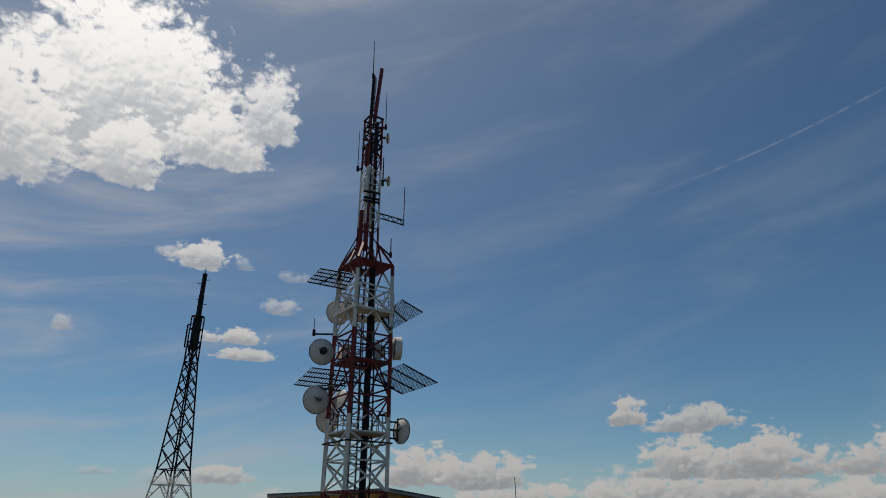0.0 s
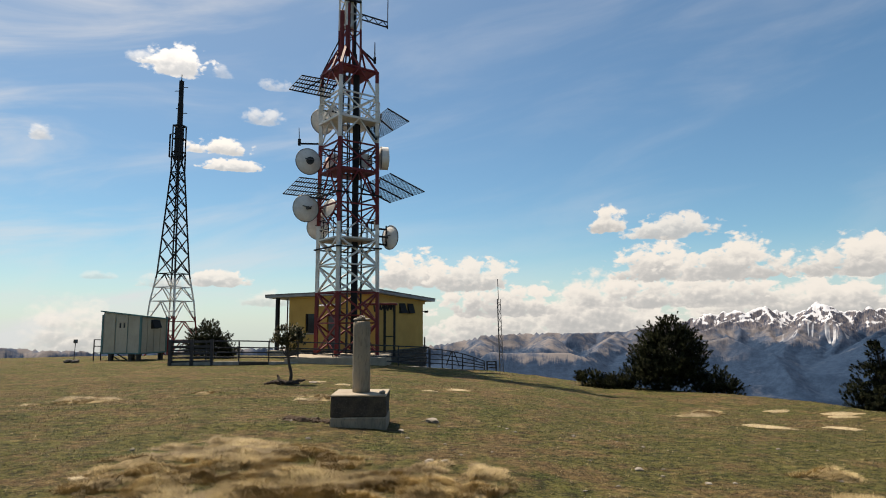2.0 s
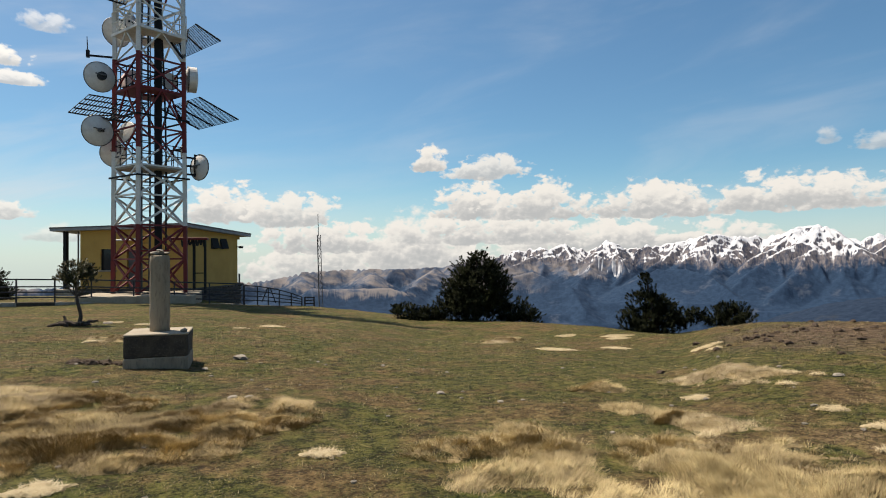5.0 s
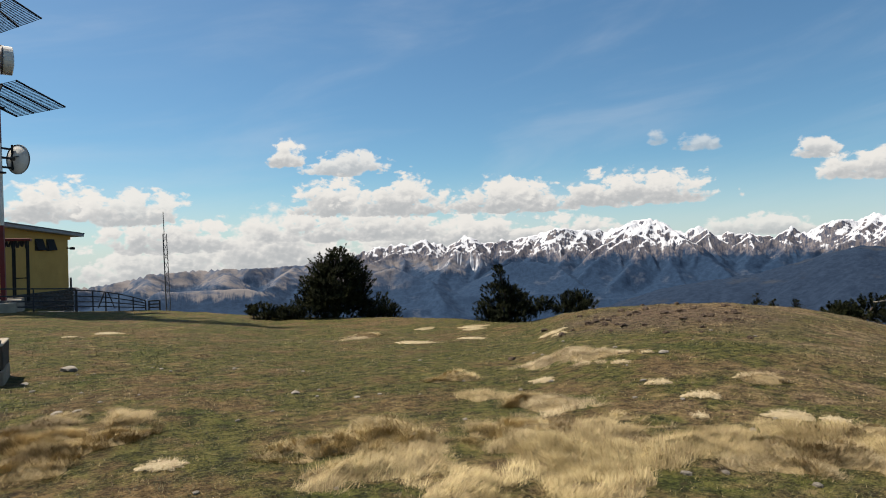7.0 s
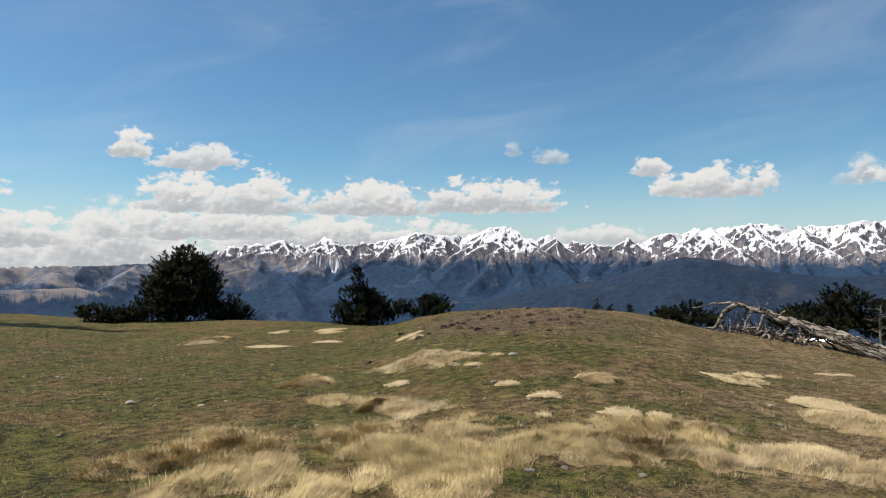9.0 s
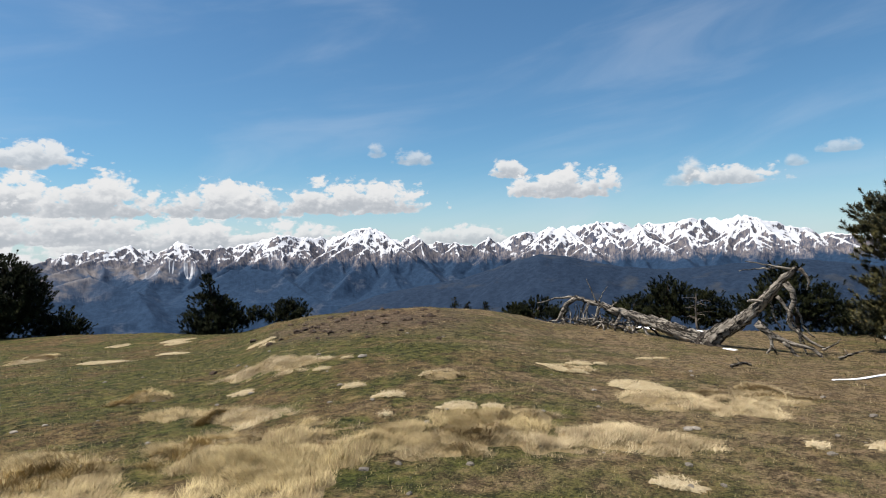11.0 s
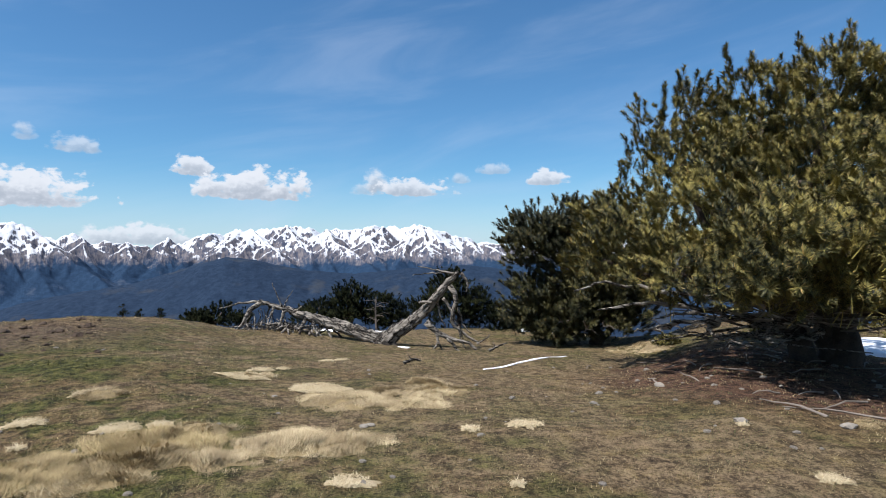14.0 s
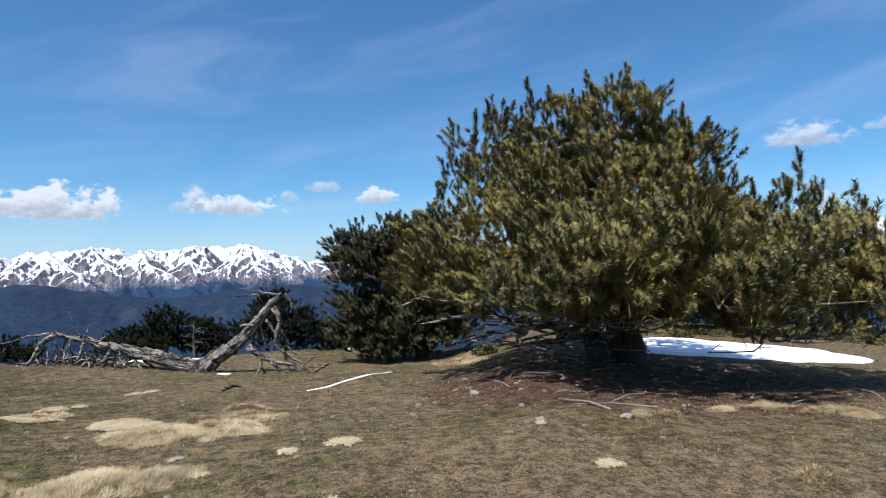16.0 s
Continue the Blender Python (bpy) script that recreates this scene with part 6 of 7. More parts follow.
SAPLING = ((-4.32, 19.81, 1.24, 0.30), (-4.54, 19.76, 1.12, 0.18), (-4.05, 19.87, 1.17, 0.20), (-4.26, 19.82, 0.94, 0.21), (-4.43, 19.78, 1.37, 0.12), (-4.08,
    19.86, 1.35, 0.12))
ROW1 = ((18.32, 10.31, -0.38, 0.26), (18.49, 10.00, -0.44, 0.28), (18.75, 9.51, -0.28, 0.33), (18.62, 9.76, -0.49, 0.26), (18.99, 9.02, -0.47, 0.26))
ROW2 = ((20.84, 7.13, -0.28, 0.42), (20.71, 7.50, -0.60, 0.39), (21.01, 6.59, -0.71, 0.39))
CEDAR = ((20.20, 5.84, 0.40, 0.26), (20.12, 6.11, 0.13, 0.33), (20.29, 5.49, 0.21, 0.29), (20.19, 5.85, -0.24, 0.44), (20.33, 5.33, -0.34, 0.37), (20.06,
    6.29, -0.42, 0.33))
ROW3 = ((21.93, 5.14, -0.19, 0.39), (22.01, 4.77, -0.48, 0.39), (21.88, 5.34, -0.77, 0.39), (22.10, 4.30, -0.48, 0.39), (22.06, 4.50, -0.87, 0.36))
ROW4 = ((20.83, 2.71, 0.73, 0.33), (20.80, 2.97, 0.37, 0.48), (20.86, 2.46, 0.28, 0.48), (20.73, 3.41, -0.25, 0.51), (20.83, 2.73, -0.34, 0.63), (20.90,
    2.05, -0.16, 0.51), (20.93, 1.71, 0.11, 0.37), (20.95, 1.48, -0.50, 0.40), (20.91, 1.98, -0.69, 0.44))
ROW5 = ((19.98, 0.79, -0.48, 0.61), (19.99, 0.19, -0.63, 0.52), (19.97, -0.55, -0.69, 0.44), (19.97, 1.11, -0.73, 0.31))

# the spreading pine with two stems
bx, by = 11.95, -4.75
NEAR_SIDE = ((8.6, -2.9, 1.5, 0.6), (8.35, -3.5, 1.55, 0.62), (8.1, -4.2, 1.5, 0.6), (7.8, -4.9, 1.4, 0.6), (8.7, -4.4, 2.1, 0.7),
             (10.3, -5.6, 1.0, 0.55), (9.7, -6.0, 0.95, 0.5), (9.2, -6.5, 0.95, 0.5), (8.8, -7.0, 0.9, 0.45), (8.4, -7.6, 0.9, 0.45))
big = pine("mountain_pine", (bx, by), BIG + SIDE + NEAR_SIDE, 8800, 0.26, NEEDLES, "broad bushy mountain pine with two stout stems and bare low branches", 1, BIG_TIPS + SIDE_TIPS, 0.30,
           stems=[[(0.0, -0.35, -0.3), (0.0, -0.32, 0.35), (0.1, -0.3, 0.9), (0.0, -0.2, 2.4), (0.0, 0.2, 4.6)],
                  [(-0.1, 0.15, -0.3), (-0.1, 0.4, 0.3), (-0.1, 0.75, 0.85), (0.2, 1.6, 2.0), (0.5, 2.2, 3.4)],
                  [(0.1, -0.2, -0.2), (0.05, -0.05, 0.4), (-0.2, 0.1, 0.95), (-0.6, 0.5, 2.0), (-0.7, 0.6, 3.0)]], limbs=30)
dead_twigs(big, 40, 2.9, 0.6, 1.3, 3, (50, 310), 0.026)
dead_twigs(big, 24, 4.8, 0.5, 1.5, 21, (202, 236), 0.03, start=2.7)
dead_twigs(big, 12, 3.0, 0.4, 0.8, 8, (85, 150), 0.036, mat=DEADWOOD, rise=0.02)
for i, line in enumerate((
        ((10.42, -3.38, 0.58), (10.51, -2.64, 0.51), (10.52, -2.08, 0.48), (10.50, -1.56, 0.37)),
        ((10.50, -3.13, 0.72), (10.58, -2.38, 0.70), (10.61, -1.63, 0.77), (10.58, -0.88, 0.66)),
        ((10.63, -2.68, 0.50), (10.55, -2.51, 0.37), (10.40, -2.61, 0.31)),
        ((10.76, -2.13, 0.46), (10.69, -1.82, 0.38), (10.64, -1.44, 0.32)),
        ((10.44, -3.30, 0.72), (10.49, -2.74, 0.88), (10.56, -1.91, 0.95), (10.56, -1.08, 1.07), (10.49, -0.52, 0.96)),
        ((10.39, -3.47, 0.63), (10.44, -2.91, 0.60), (10.48, -2.26, 0.65), (10.44, -1.88, 0.59)),
        ((9.95, -5.40, 0.68), (9.48, -5.97, 0.43), (9.01, -6.47, 0.42), (8.58, -6.85, 0.49), (8.24, -7.09, 0.63)),
        ((8.81, -7.04, 0.45), (8.61, -7.11, 0.71), (8.42, -7.18, 1.04), (8.26, -7.21, 1.21)),
        ((8.89, -6.94, 0.70), (8.58, -7.15, 0.96), (8.34, -7.27, 1.08)),
        ((9.17, -6.59, 0.39), (8.86, -6.82, 0.58), (8.56, -7.02, 0.52)),
        ((10.19, -4.94, 0.54), (9.78, -5.49, 0.51), (9.40, -5.92, 0.57)),
        )):
    pts = [Vector(p) - Vector(big.matrix_world.translation) for p in line]
    part("dead_branch", limb(pts, 0.058 - 0.002 * i, 0.014, 14, 6, 0.2, 500 + i, 0.04), DEADWOOD, big)
rnd = pine("mountain_pine", (17.0, -1.6), ROUND + ((16.85, -0.9, 1.4, 0.85), (16.5, -2.5, 0.45, 0.6),
            (16.8, -1.2, -0.1, 0.7), (16.6, -1.9, -0.1, 0.6), (16.9, -0.4, -0.3, 0.6)), 5200, 0.24, NEEDLES_ROUND, "dense round-topped dark mountain pine", 3, (), 0.22, limbs=9)
dead_twigs(rnd, 8, 1.6, 0.5, 0.9, 6, (120, 260), 0.035)

for i in range(7):
    a, D = radians(115.5 + 2.5 * i), 23.5 + 0.8 * math.sin(i * 2.1)
    x, y, r = 0.4 + D * math.sin(a), D * math.cos(a), 0.75 + 0.15 * math.sin(i * 1.7)
    z = gz(x, y)
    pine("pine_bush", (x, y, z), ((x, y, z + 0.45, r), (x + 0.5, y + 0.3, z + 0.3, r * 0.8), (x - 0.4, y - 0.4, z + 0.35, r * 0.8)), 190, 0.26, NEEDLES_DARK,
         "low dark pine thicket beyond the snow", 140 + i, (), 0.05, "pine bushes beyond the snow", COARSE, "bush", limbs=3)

FAR = "pines along the brow"
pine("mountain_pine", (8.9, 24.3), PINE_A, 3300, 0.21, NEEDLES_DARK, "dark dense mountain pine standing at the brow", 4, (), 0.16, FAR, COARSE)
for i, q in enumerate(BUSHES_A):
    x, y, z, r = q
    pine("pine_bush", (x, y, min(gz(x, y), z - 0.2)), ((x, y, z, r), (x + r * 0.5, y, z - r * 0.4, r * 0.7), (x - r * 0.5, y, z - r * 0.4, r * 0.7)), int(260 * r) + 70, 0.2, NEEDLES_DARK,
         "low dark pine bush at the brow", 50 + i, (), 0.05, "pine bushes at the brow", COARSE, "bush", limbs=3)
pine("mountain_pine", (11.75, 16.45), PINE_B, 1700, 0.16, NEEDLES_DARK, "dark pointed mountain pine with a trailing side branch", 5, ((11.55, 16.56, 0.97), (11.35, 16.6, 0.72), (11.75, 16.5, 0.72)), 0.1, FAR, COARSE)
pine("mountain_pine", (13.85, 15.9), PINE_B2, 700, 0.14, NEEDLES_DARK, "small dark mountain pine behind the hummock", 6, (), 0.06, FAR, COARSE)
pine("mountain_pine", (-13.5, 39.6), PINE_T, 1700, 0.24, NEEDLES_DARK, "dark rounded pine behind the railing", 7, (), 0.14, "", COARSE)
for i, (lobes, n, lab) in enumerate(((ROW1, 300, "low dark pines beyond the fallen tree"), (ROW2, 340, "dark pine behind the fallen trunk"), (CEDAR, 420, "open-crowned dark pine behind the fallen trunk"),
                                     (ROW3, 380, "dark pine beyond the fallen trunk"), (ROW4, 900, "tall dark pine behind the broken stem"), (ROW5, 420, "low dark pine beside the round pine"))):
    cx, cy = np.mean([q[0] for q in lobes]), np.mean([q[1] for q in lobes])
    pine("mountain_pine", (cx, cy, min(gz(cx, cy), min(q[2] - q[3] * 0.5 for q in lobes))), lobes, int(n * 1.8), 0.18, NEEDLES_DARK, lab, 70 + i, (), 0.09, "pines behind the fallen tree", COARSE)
for i, (x, y, z, h) in enumerate(((23.4, 16.0, -0.75, 0.35), (23.7, 15.5, -0.9, 0.25), (24.2, 14.9, -0.9, 0.2))):
    pine("young_conifer", (x, y, z - 0.4), ((x, y, z - 0.1, 0.16), (x, y, z + h * 0.35, 0.1), (x, y, z + h * 0.7, 0.05)), 120, 0.085, NEEDLES_DARK, "tiny far conifer showing over the hummock", 90 + i, (), 0.03, "tiny conifers", COARSE, limbs=2)

# bare dead sapling among the row
dead = thing("dead_sapling", (20.0, 4.95, gz(20.0, 4.95)), "small grey leafless dead tree", "tree")
part("trunk", limb([(0, 0, -0.1), (0.03, 0.05, 0.5), (0.0, 0.02, 1.1)], 0.035, 0.012, 10, 6, 0.1, 2), TWIG, dead)
for i in range(12):
    a, z = i * 1.3, 0.3 + i * 0.06
    part("twig", limb([(0, 0, z), (0.2 * math.cos(a), 0.2 * math.sin(a), z + 0.05), (0.42 * math.cos(a), 0.42 * math.sin(a), z + 0.02)], 0.014, 0.005, 6, 4, 0.1, i, 0.03), TWIG, dead)

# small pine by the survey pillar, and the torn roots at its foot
sx, sy = -4.2, 19.6
sap = pine("pine_sapling", (sx, sy), SAPLING, 420, 0.15, NEEDLES_ROUND, "small lopsided pine with a bare crooked stem", 8, (), 0.065, "", COARSE, limbs=4,
           stems=[[(0.02, 0, -0.1), (0.06, 0, 0.35), (-0.05, 0.05, 0.8), (-0.1, 0.2, 1.4)]])
roots = thing("dead_roots", (sx, sy - 0.1, gz(sx, sy)), "dark gnarled dead roots round the foot of a small pine", "dead wood")
for i, line in enumerate((((-0.45, 0, 0.1), (-0.2, 0, 0.12), (0.05, 0, 0.02)), ((-0.35, 0.1, 0.28), (-0.25, 0.05, 0.1), (0, 0, 0.03)), ((0.5, 0, 0.14), (0.25, 0, 0.1), (0.0, 0, 0.02)), ((0.35, -0.1, 0.03), (0.15, -0.05, 0.08), (-0.1, 0, 0.05)), ((-0.7, 0, 0.03), (-0.45, -0.05, 0.08), (-0.2, 0, 0.03)))):
    part("root", limb(line, 0.03, 0.07, 10, 6, 0.2, i, 0.02), BARK, roots)

# ---- fallen tree ----
fallen = thing("fallen_tree", (15.08, 3.65, gz(15.08, 3.65)), "silver-grey dead pine split into two fallen trunks with bare branches", "dead tree")
FO = Vector(fallen.matrix_world.translation)


def bough(name, line, r0, r1, seed, mat=None, n=16, sides=10, rough=0.14, wob=0.025, groove=0.1, twist=0.0):
    pts = [Vector(p) - FO for p in line]
    return part(name, limb(pts, r0, r1, n, sides, rough, seed, wob, 0.8, groove, twist), mat or DEADWOOD, fallen, smooth=True)


LOG_L = ((15.09, 3.62, -0.56), (15.08, 4.06, -0.41), (15.24, 4.62, -0.23), (15.45, 5.28, -0.10), (15.56, 5.87, 0.04), (15.59, 6.32, 0.19), (15.50, 6.79,
    0.32))
LOG_R = ((15.08, 3.67, -0.61), (15.07, 3.28, -0.33), (15.06, 2.78, 0.01), (15.02, 2.40, 0.41), (14.97, 2.07, 0.81), (15.00, 1.79, 1.09))
bough("trunk", LOG_L, 0.185, 0.055, 1, None, 44, 26, 0.07, 0.028, 0.2, 0.22)
bough("trunk", LOG_R, 0.215, 0.055, 2, DEADWOOD_UP, 44, 26, 0.07, 0.028, 0.2, 0.3)
for i in range(7):
    a = i * 0.9
    bough("root_flare", ((15.08, 3.65, -0.45), (15.02 + 0.1 * math.cos(a), 3.6 + 0.22 * math.sin(a), -0.55), (14.95 + 0.22 * math.cos(a), 3.55 + 0.5 * math.sin(a), -0.78)), 0.13, 0.04, 40 + i, DARKWOOD, 8, 7, 0.25)
for k, (r0, r1, line) in enumerate((
        (0.075, 0.03, ((15.42, 6.74, 0.34), (15.30, 7.00, 0.13), (15.24, 7.13, -0.16), (15.18, 7.26, -0.32))),
        (0.045, 0.012, ((15.51, 6.77, 0.35), (15.31, 7.22, 0.32), (15.07, 7.69, 0.20))),
        (0.022, 0.006, ((15.51, 6.26, 0.21), (15.46, 6.38, 0.51), (15.42, 6.48, 0.81))),
        (0.02, 0.006, ((15.53, 6.22, 0.20), (15.56, 6.15, 0.39), (15.61, 6.01, 0.62))),
        (0.05, 0.025, ((15.35, 6.13, 0.14), (15.32, 6.19, -0.06), (15.29, 6.27, -0.24))),
        (0.04, 0.02, ((15.43, 6.45, 0.22), (15.41, 6.50, 0.04), (15.39, 6.56, -0.09))),
        (0.05, 0.03, ((15.34, 5.58, -0.06), (15.31, 5.66, -0.19), (15.28, 5.74, -0.31))),
        (0.03, 0.02, ((15.60, 6.58, 0.23), (15.55, 6.69, -0.03), (15.54, 6.72, -0.33))),
        (0.03, 0.015, ((15.34, 5.88, 0.09), (15.37, 5.80, 0.17), (15.40, 5.71, 0.26))),
        )):
    bough("branch", line, r0, r1, 60 + k, None, 10, 6, 0.12, 0.015)
for k, (r0, r1, line) in enumerate((
        (0.04, 0.008, ((14.99, 1.84, 1.04), (14.95, 2.22, 1.14), (14.87, 2.73, 1.24))),
        (0.025, 0.006, ((14.96, 2.12, 1.09), (14.90, 2.53, 1.07), (14.85, 2.84, 1.03))),
        (0.05, 0.015, ((14.91, 1.73, 1.08), (14.92, 1.58, 0.87), (14.92, 1.61, 0.65))),
        (0.07, 0.02, ((14.78, 1.97, 0.80), (14.79, 1.82, 0.54), (14.79, 1.88, 0.23), (14.78, 1.93, -0.03), (14.80, 1.76, -0.20), (14.83, 1.46, -0.43), (14.84, 1.31, -0.49))),
        (0.04, 0.015, ((14.86, 2.14, 0.51), (14.88, 1.94, 0.22), (14.90, 1.79, -0.19), (14.91, 1.67, -0.44))),
        (0.085, 0.03, ((14.60, 2.49, -0.02), (14.64, 2.25, -0.25), (14.67, 2.00, -0.37), (14.70, 1.75, -0.46), (14.73, 1.50, -0.51), (14.75, 1.29, -0.78))),
        (0.05, 0.02, ((14.47, 1.97, -0.35), (14.49, 1.83, -0.53), (14.51, 1.71, -0.69))),
        )):
    bough("branch", line, r0, r1, 80 + k, None, 10, 6, 0.12, 0.015)
for k, (r0, r1, line) in enumerate((
        (0.05, 0.02, ((14.64, 2.26, -0.26), (14.64, 2.22, -0.48), (14.62, 2.35, -0.72))),
        (0.03, 0.015, ((14.54, 2.21, -0.44), (14.55, 2.15, -0.56), (14.56, 2.11, -0.68))),
        (0.035, 0.025, ((14.92, 2.41, 0.39), (14.89, 2.59, 0.41), (14.87, 2.69, 0.39))),
        (0.03, 0.012, ((14.90, 1.79, 0.30), (14.91, 1.67, -0.11), (14.93, 1.49, -0.30))),
        (0.025, 0.01, ((14.44, 1.33, -0.46), (14.45, 1.16, -0.38), (14.46, 1.03, -0.25))),
        (0.03, 0.01, ((14.70, 1.75, -0.12), (14.71, 1.70, -0.42), (14.72, 1.60, -0.62))),
        (0.03, 0.012, ((15.04, 2.29, 0.52), (15.04, 2.25, 0.15), (15.06, 2.10, -0.19))),
        )):
    bough("branch", line, r0, r1, 100 + k, None, 10, 6, 0.12, 0.015)
rng = random.Random(12)
for i in range(34):
    y = 5.0 + 0.065 * i + rng.uniform(-0.1, 0.1)
    x = 15.35 + rng.uniform(-0.25, 0.3)
    g0, g1 = gz(x, y), rng.uniform(0.15, 0.55)
    bough("broken_stick", ((x - rng.uniform(0.0, 0.3), y + rng.uniform(-0.3, 0.3), g0 - 0.03), (x, y, g0 + g1 * 0.5), (x + rng.uniform(-0.05, 0.2), y + rng.uniform(-0.15, 0.2), g0 + g1)), rng.uniform(0.016, 0.035), 0.01, 300 + i, DARKWOOD if i % 3 == 0 else None, 7, 5)
for i in range(30):
    x, y = 15.5 + rng.uniform(-0.3, 0.4), rng.uniform(5.2, 7.4)
    a, L = rng.uniform(0, 3.14), rng.uniform(0.3, 0.8)
    z = gz(x, y) + rng.uniform(0.03, 0.2)
    bough("broken_stick", ((x - L / 2 * math.cos(a), y - L / 2 * math.sin(a), z - 0.03), (x, y, z + 0.04), (x + L / 2 * math.cos(a), y + L / 2 * math.sin(a), z)), 0.025, 0.012, 200 + i, None, 6, 5)
for i, line in enumerate((((14.25, 1.05, -0.66), (14.3, 0.88, -0.58), (14.35, 0.66, -0.5)), ((11.3, 2.35, -0.37), (11.34, 2.2, -0.32), (11.4, 2.05, -0.34)))):
    o = Vector(line[0])
    o.z = gz(o.x, o.y)
    st = thing("fallen_branch", o, "grey broken branch lying on the turf", "branch", "loose branches")
    part("stem", limb([Vector(p) - Vector(line[0]) + Vector((0, 0, 0.03)) for p in line], 0.035, 0.015, 8, 6, 0.15, i, 0.01), DEADWOOD, st)
    part("twig", limb([Vector(line[1]) - Vector(line[0]), Vector(line[1]) - Vector(line[0]) + Vector((0.1, 0.1, 0.12))], 0.015, 0.006, 5, 4, 0.1, i), DEADWOOD, st)

# ---- ground cover ----
def blades(places, head, length, width, lean, seed, plain=False):
    """Bent grass blades as one mesh: root, middle and tip."""
    n = len(places)
    out = np.stack([np.cos(head), np.sin(head), np.zeros(n)], -1)
    side = np.stack([-np.sin(head), np.cos(head), np.zeros(n)], -1) * (width / 2)[:, None]
    up = np.array([0, 0, 1.0])
    mid = places + out * (length * lean * 0.42)[:, None] + up * (length * 0.5 * np.sqrt(np.clip(1 - (lean * 0.8) ** 2, 0.05, 1)))[:, None]
    tip = places + out * (length * lean)[:, None] + up * (length * 0.75 * np.clip(1.05 - lean, 0.08, 1))[:, None]
    if plain:
        v = np.stack([places - side, places + side, mid * 0.6 + tip * 0.4], 1).reshape(-1, 3)
        return v, np.arange(3 * n).reshape(-1, 3)
    v = np.stack([places - side, places + side, mid + side * 0.8, mid - side * 0.8, tip], 1).reshape(-1, 3)
    b = (np.arange(n) * 5)[:, None]
    f = np.concatenate([b + [0, 1, 2], b + [0, 2, 3], b + [3, 2, 4]], 0)
    return v, f


THATCH = two_tone("dead_thatch", (0.30, 0.22, 0.105), (0.15, 0.11, 0.052), (0.42, 0.32, 0.165), 6.0, 55.0, 0.95, relief=1.0, dist=0.03)


def straw_mat(name, spots, seed, label, dense=1.0, mat=None, tall=1.0):
    """Combed tussocks over round spots (x, y, radius), on low cushions of dead thatch."""
    rng = np.random.RandomState(seed)
    S = np.array(spots)

    def cushion(x, y):
        d = np.hypot((x[:, None] - S[None, :, 0]) / 1.12, (y[:, None] - S[None, :, 1]) / 0.95) / (S[None, :, 2] * 1.12)
        d = d + 0.9 * (fbm(x * 2.3, y * 2.3, 3, seed + 60) - 0.5)[:, None]
        k = np.clip(1 - d, 0, 1).max(1)
        hollow = np.clip((fbm(x * 2.9, y * 2.9, 2, seed + 90) - 0.30) / 0.30, 0, 1)
        return 0.10 * k ** 0.7 * (0.3 + 1.0 * fbm(x * 4.2, y * 4.2, 3, seed + 40)) * hollow - 0.012 * (k * hollow <= 0.03)

    P, Hd, Ln = [], [], []
    for x, y, r in spots:
        k = int(72 * r * r / 0.16 * dense) + 8
        a, q = rng.uniform(0, 6.283, k), r * np.sqrt(rng.rand(k)) * 1.5
        tx, ty = x + q * np.cos(a) * 1.15, y + q * np.sin(a) * 0.95
        keep = cushion(tx, ty) > 0.0
        for cx, cy in zip(tx[keep], ty[keep]):
            comb = 6.283 * 1.6 * float(fbm(cx * 0.9, cy * 0.9, 2, seed + 7))
            m = 84
            aa = rng.uniform(0, 6.283, m)
            rr = 0.075 * np.sqrt(rng.rand(m))
            P.append(np.stack([cx + rr * np.cos(aa), cy + rr * np.sin(aa)], -1))
            Hd.append(np.where(rng.rand(m) < 0.3, aa, comb + rng.normal(0, 0.45, m)))
            Ln.append(rng.uniform(0.08, 0.20, m) * tall)
    P, Hd, Ln = np.concatenate(P), np.concatenate(Hd), np.concatenate(Ln)
    z = land(P[:, 0], P[:, 1]) + np.maximum(cushion(P[:, 0], P[:, 1]), 0) - 0.02
    n = len(P)
    v, f = blades(np.column_stack([P, z]), Hd, Ln, rng.uniform(0.0028, 0.0050, n), np.clip(rng.normal(0.74, 0.16, n), 0.25, 1.0), seed, True)
    # the cushions of thatch below
    cv, cf = np.zeros((0, 3)), np.zeros((0, 3), dtype=int)
    for x, y, r in spots:
        g = np.linspace(-1.6 * r, 1.6 * r, 26)
        gx, gy = (q.ravel() for q in np.meshgrid(x + g, y + g))
        h = cushion(gx, gy)
        b = len(cv)
        cv = np.vstack([cv, np.column_stack([gx, gy, land(gx, gy) + h - 0.02])])
        i, j = np.meshgrid(np.arange(25), np.arange(25))
        q = (i + 26 * j).ravel()
        up = (h[q] > 0) | (h[q + 1] > 0) | (h[q + 26] > 0) | (h[q + 27] > 0)
        q = q[up] + b
        cf = np.vstack([cf, np.column_stack([q, q + 1, q + 27]), np.column_stack([q, q + 27, q + 26])])
    obj("thatch", raw("thatch", cv, cf), THATCH, None, "brown thatch of dead grass below tussocks", "grass", kind="stuff", smooth=True)
    me = raw(name, v, f)
    return obj(name, me, mat or STRAW, None, label, "grass", kind="stuff")


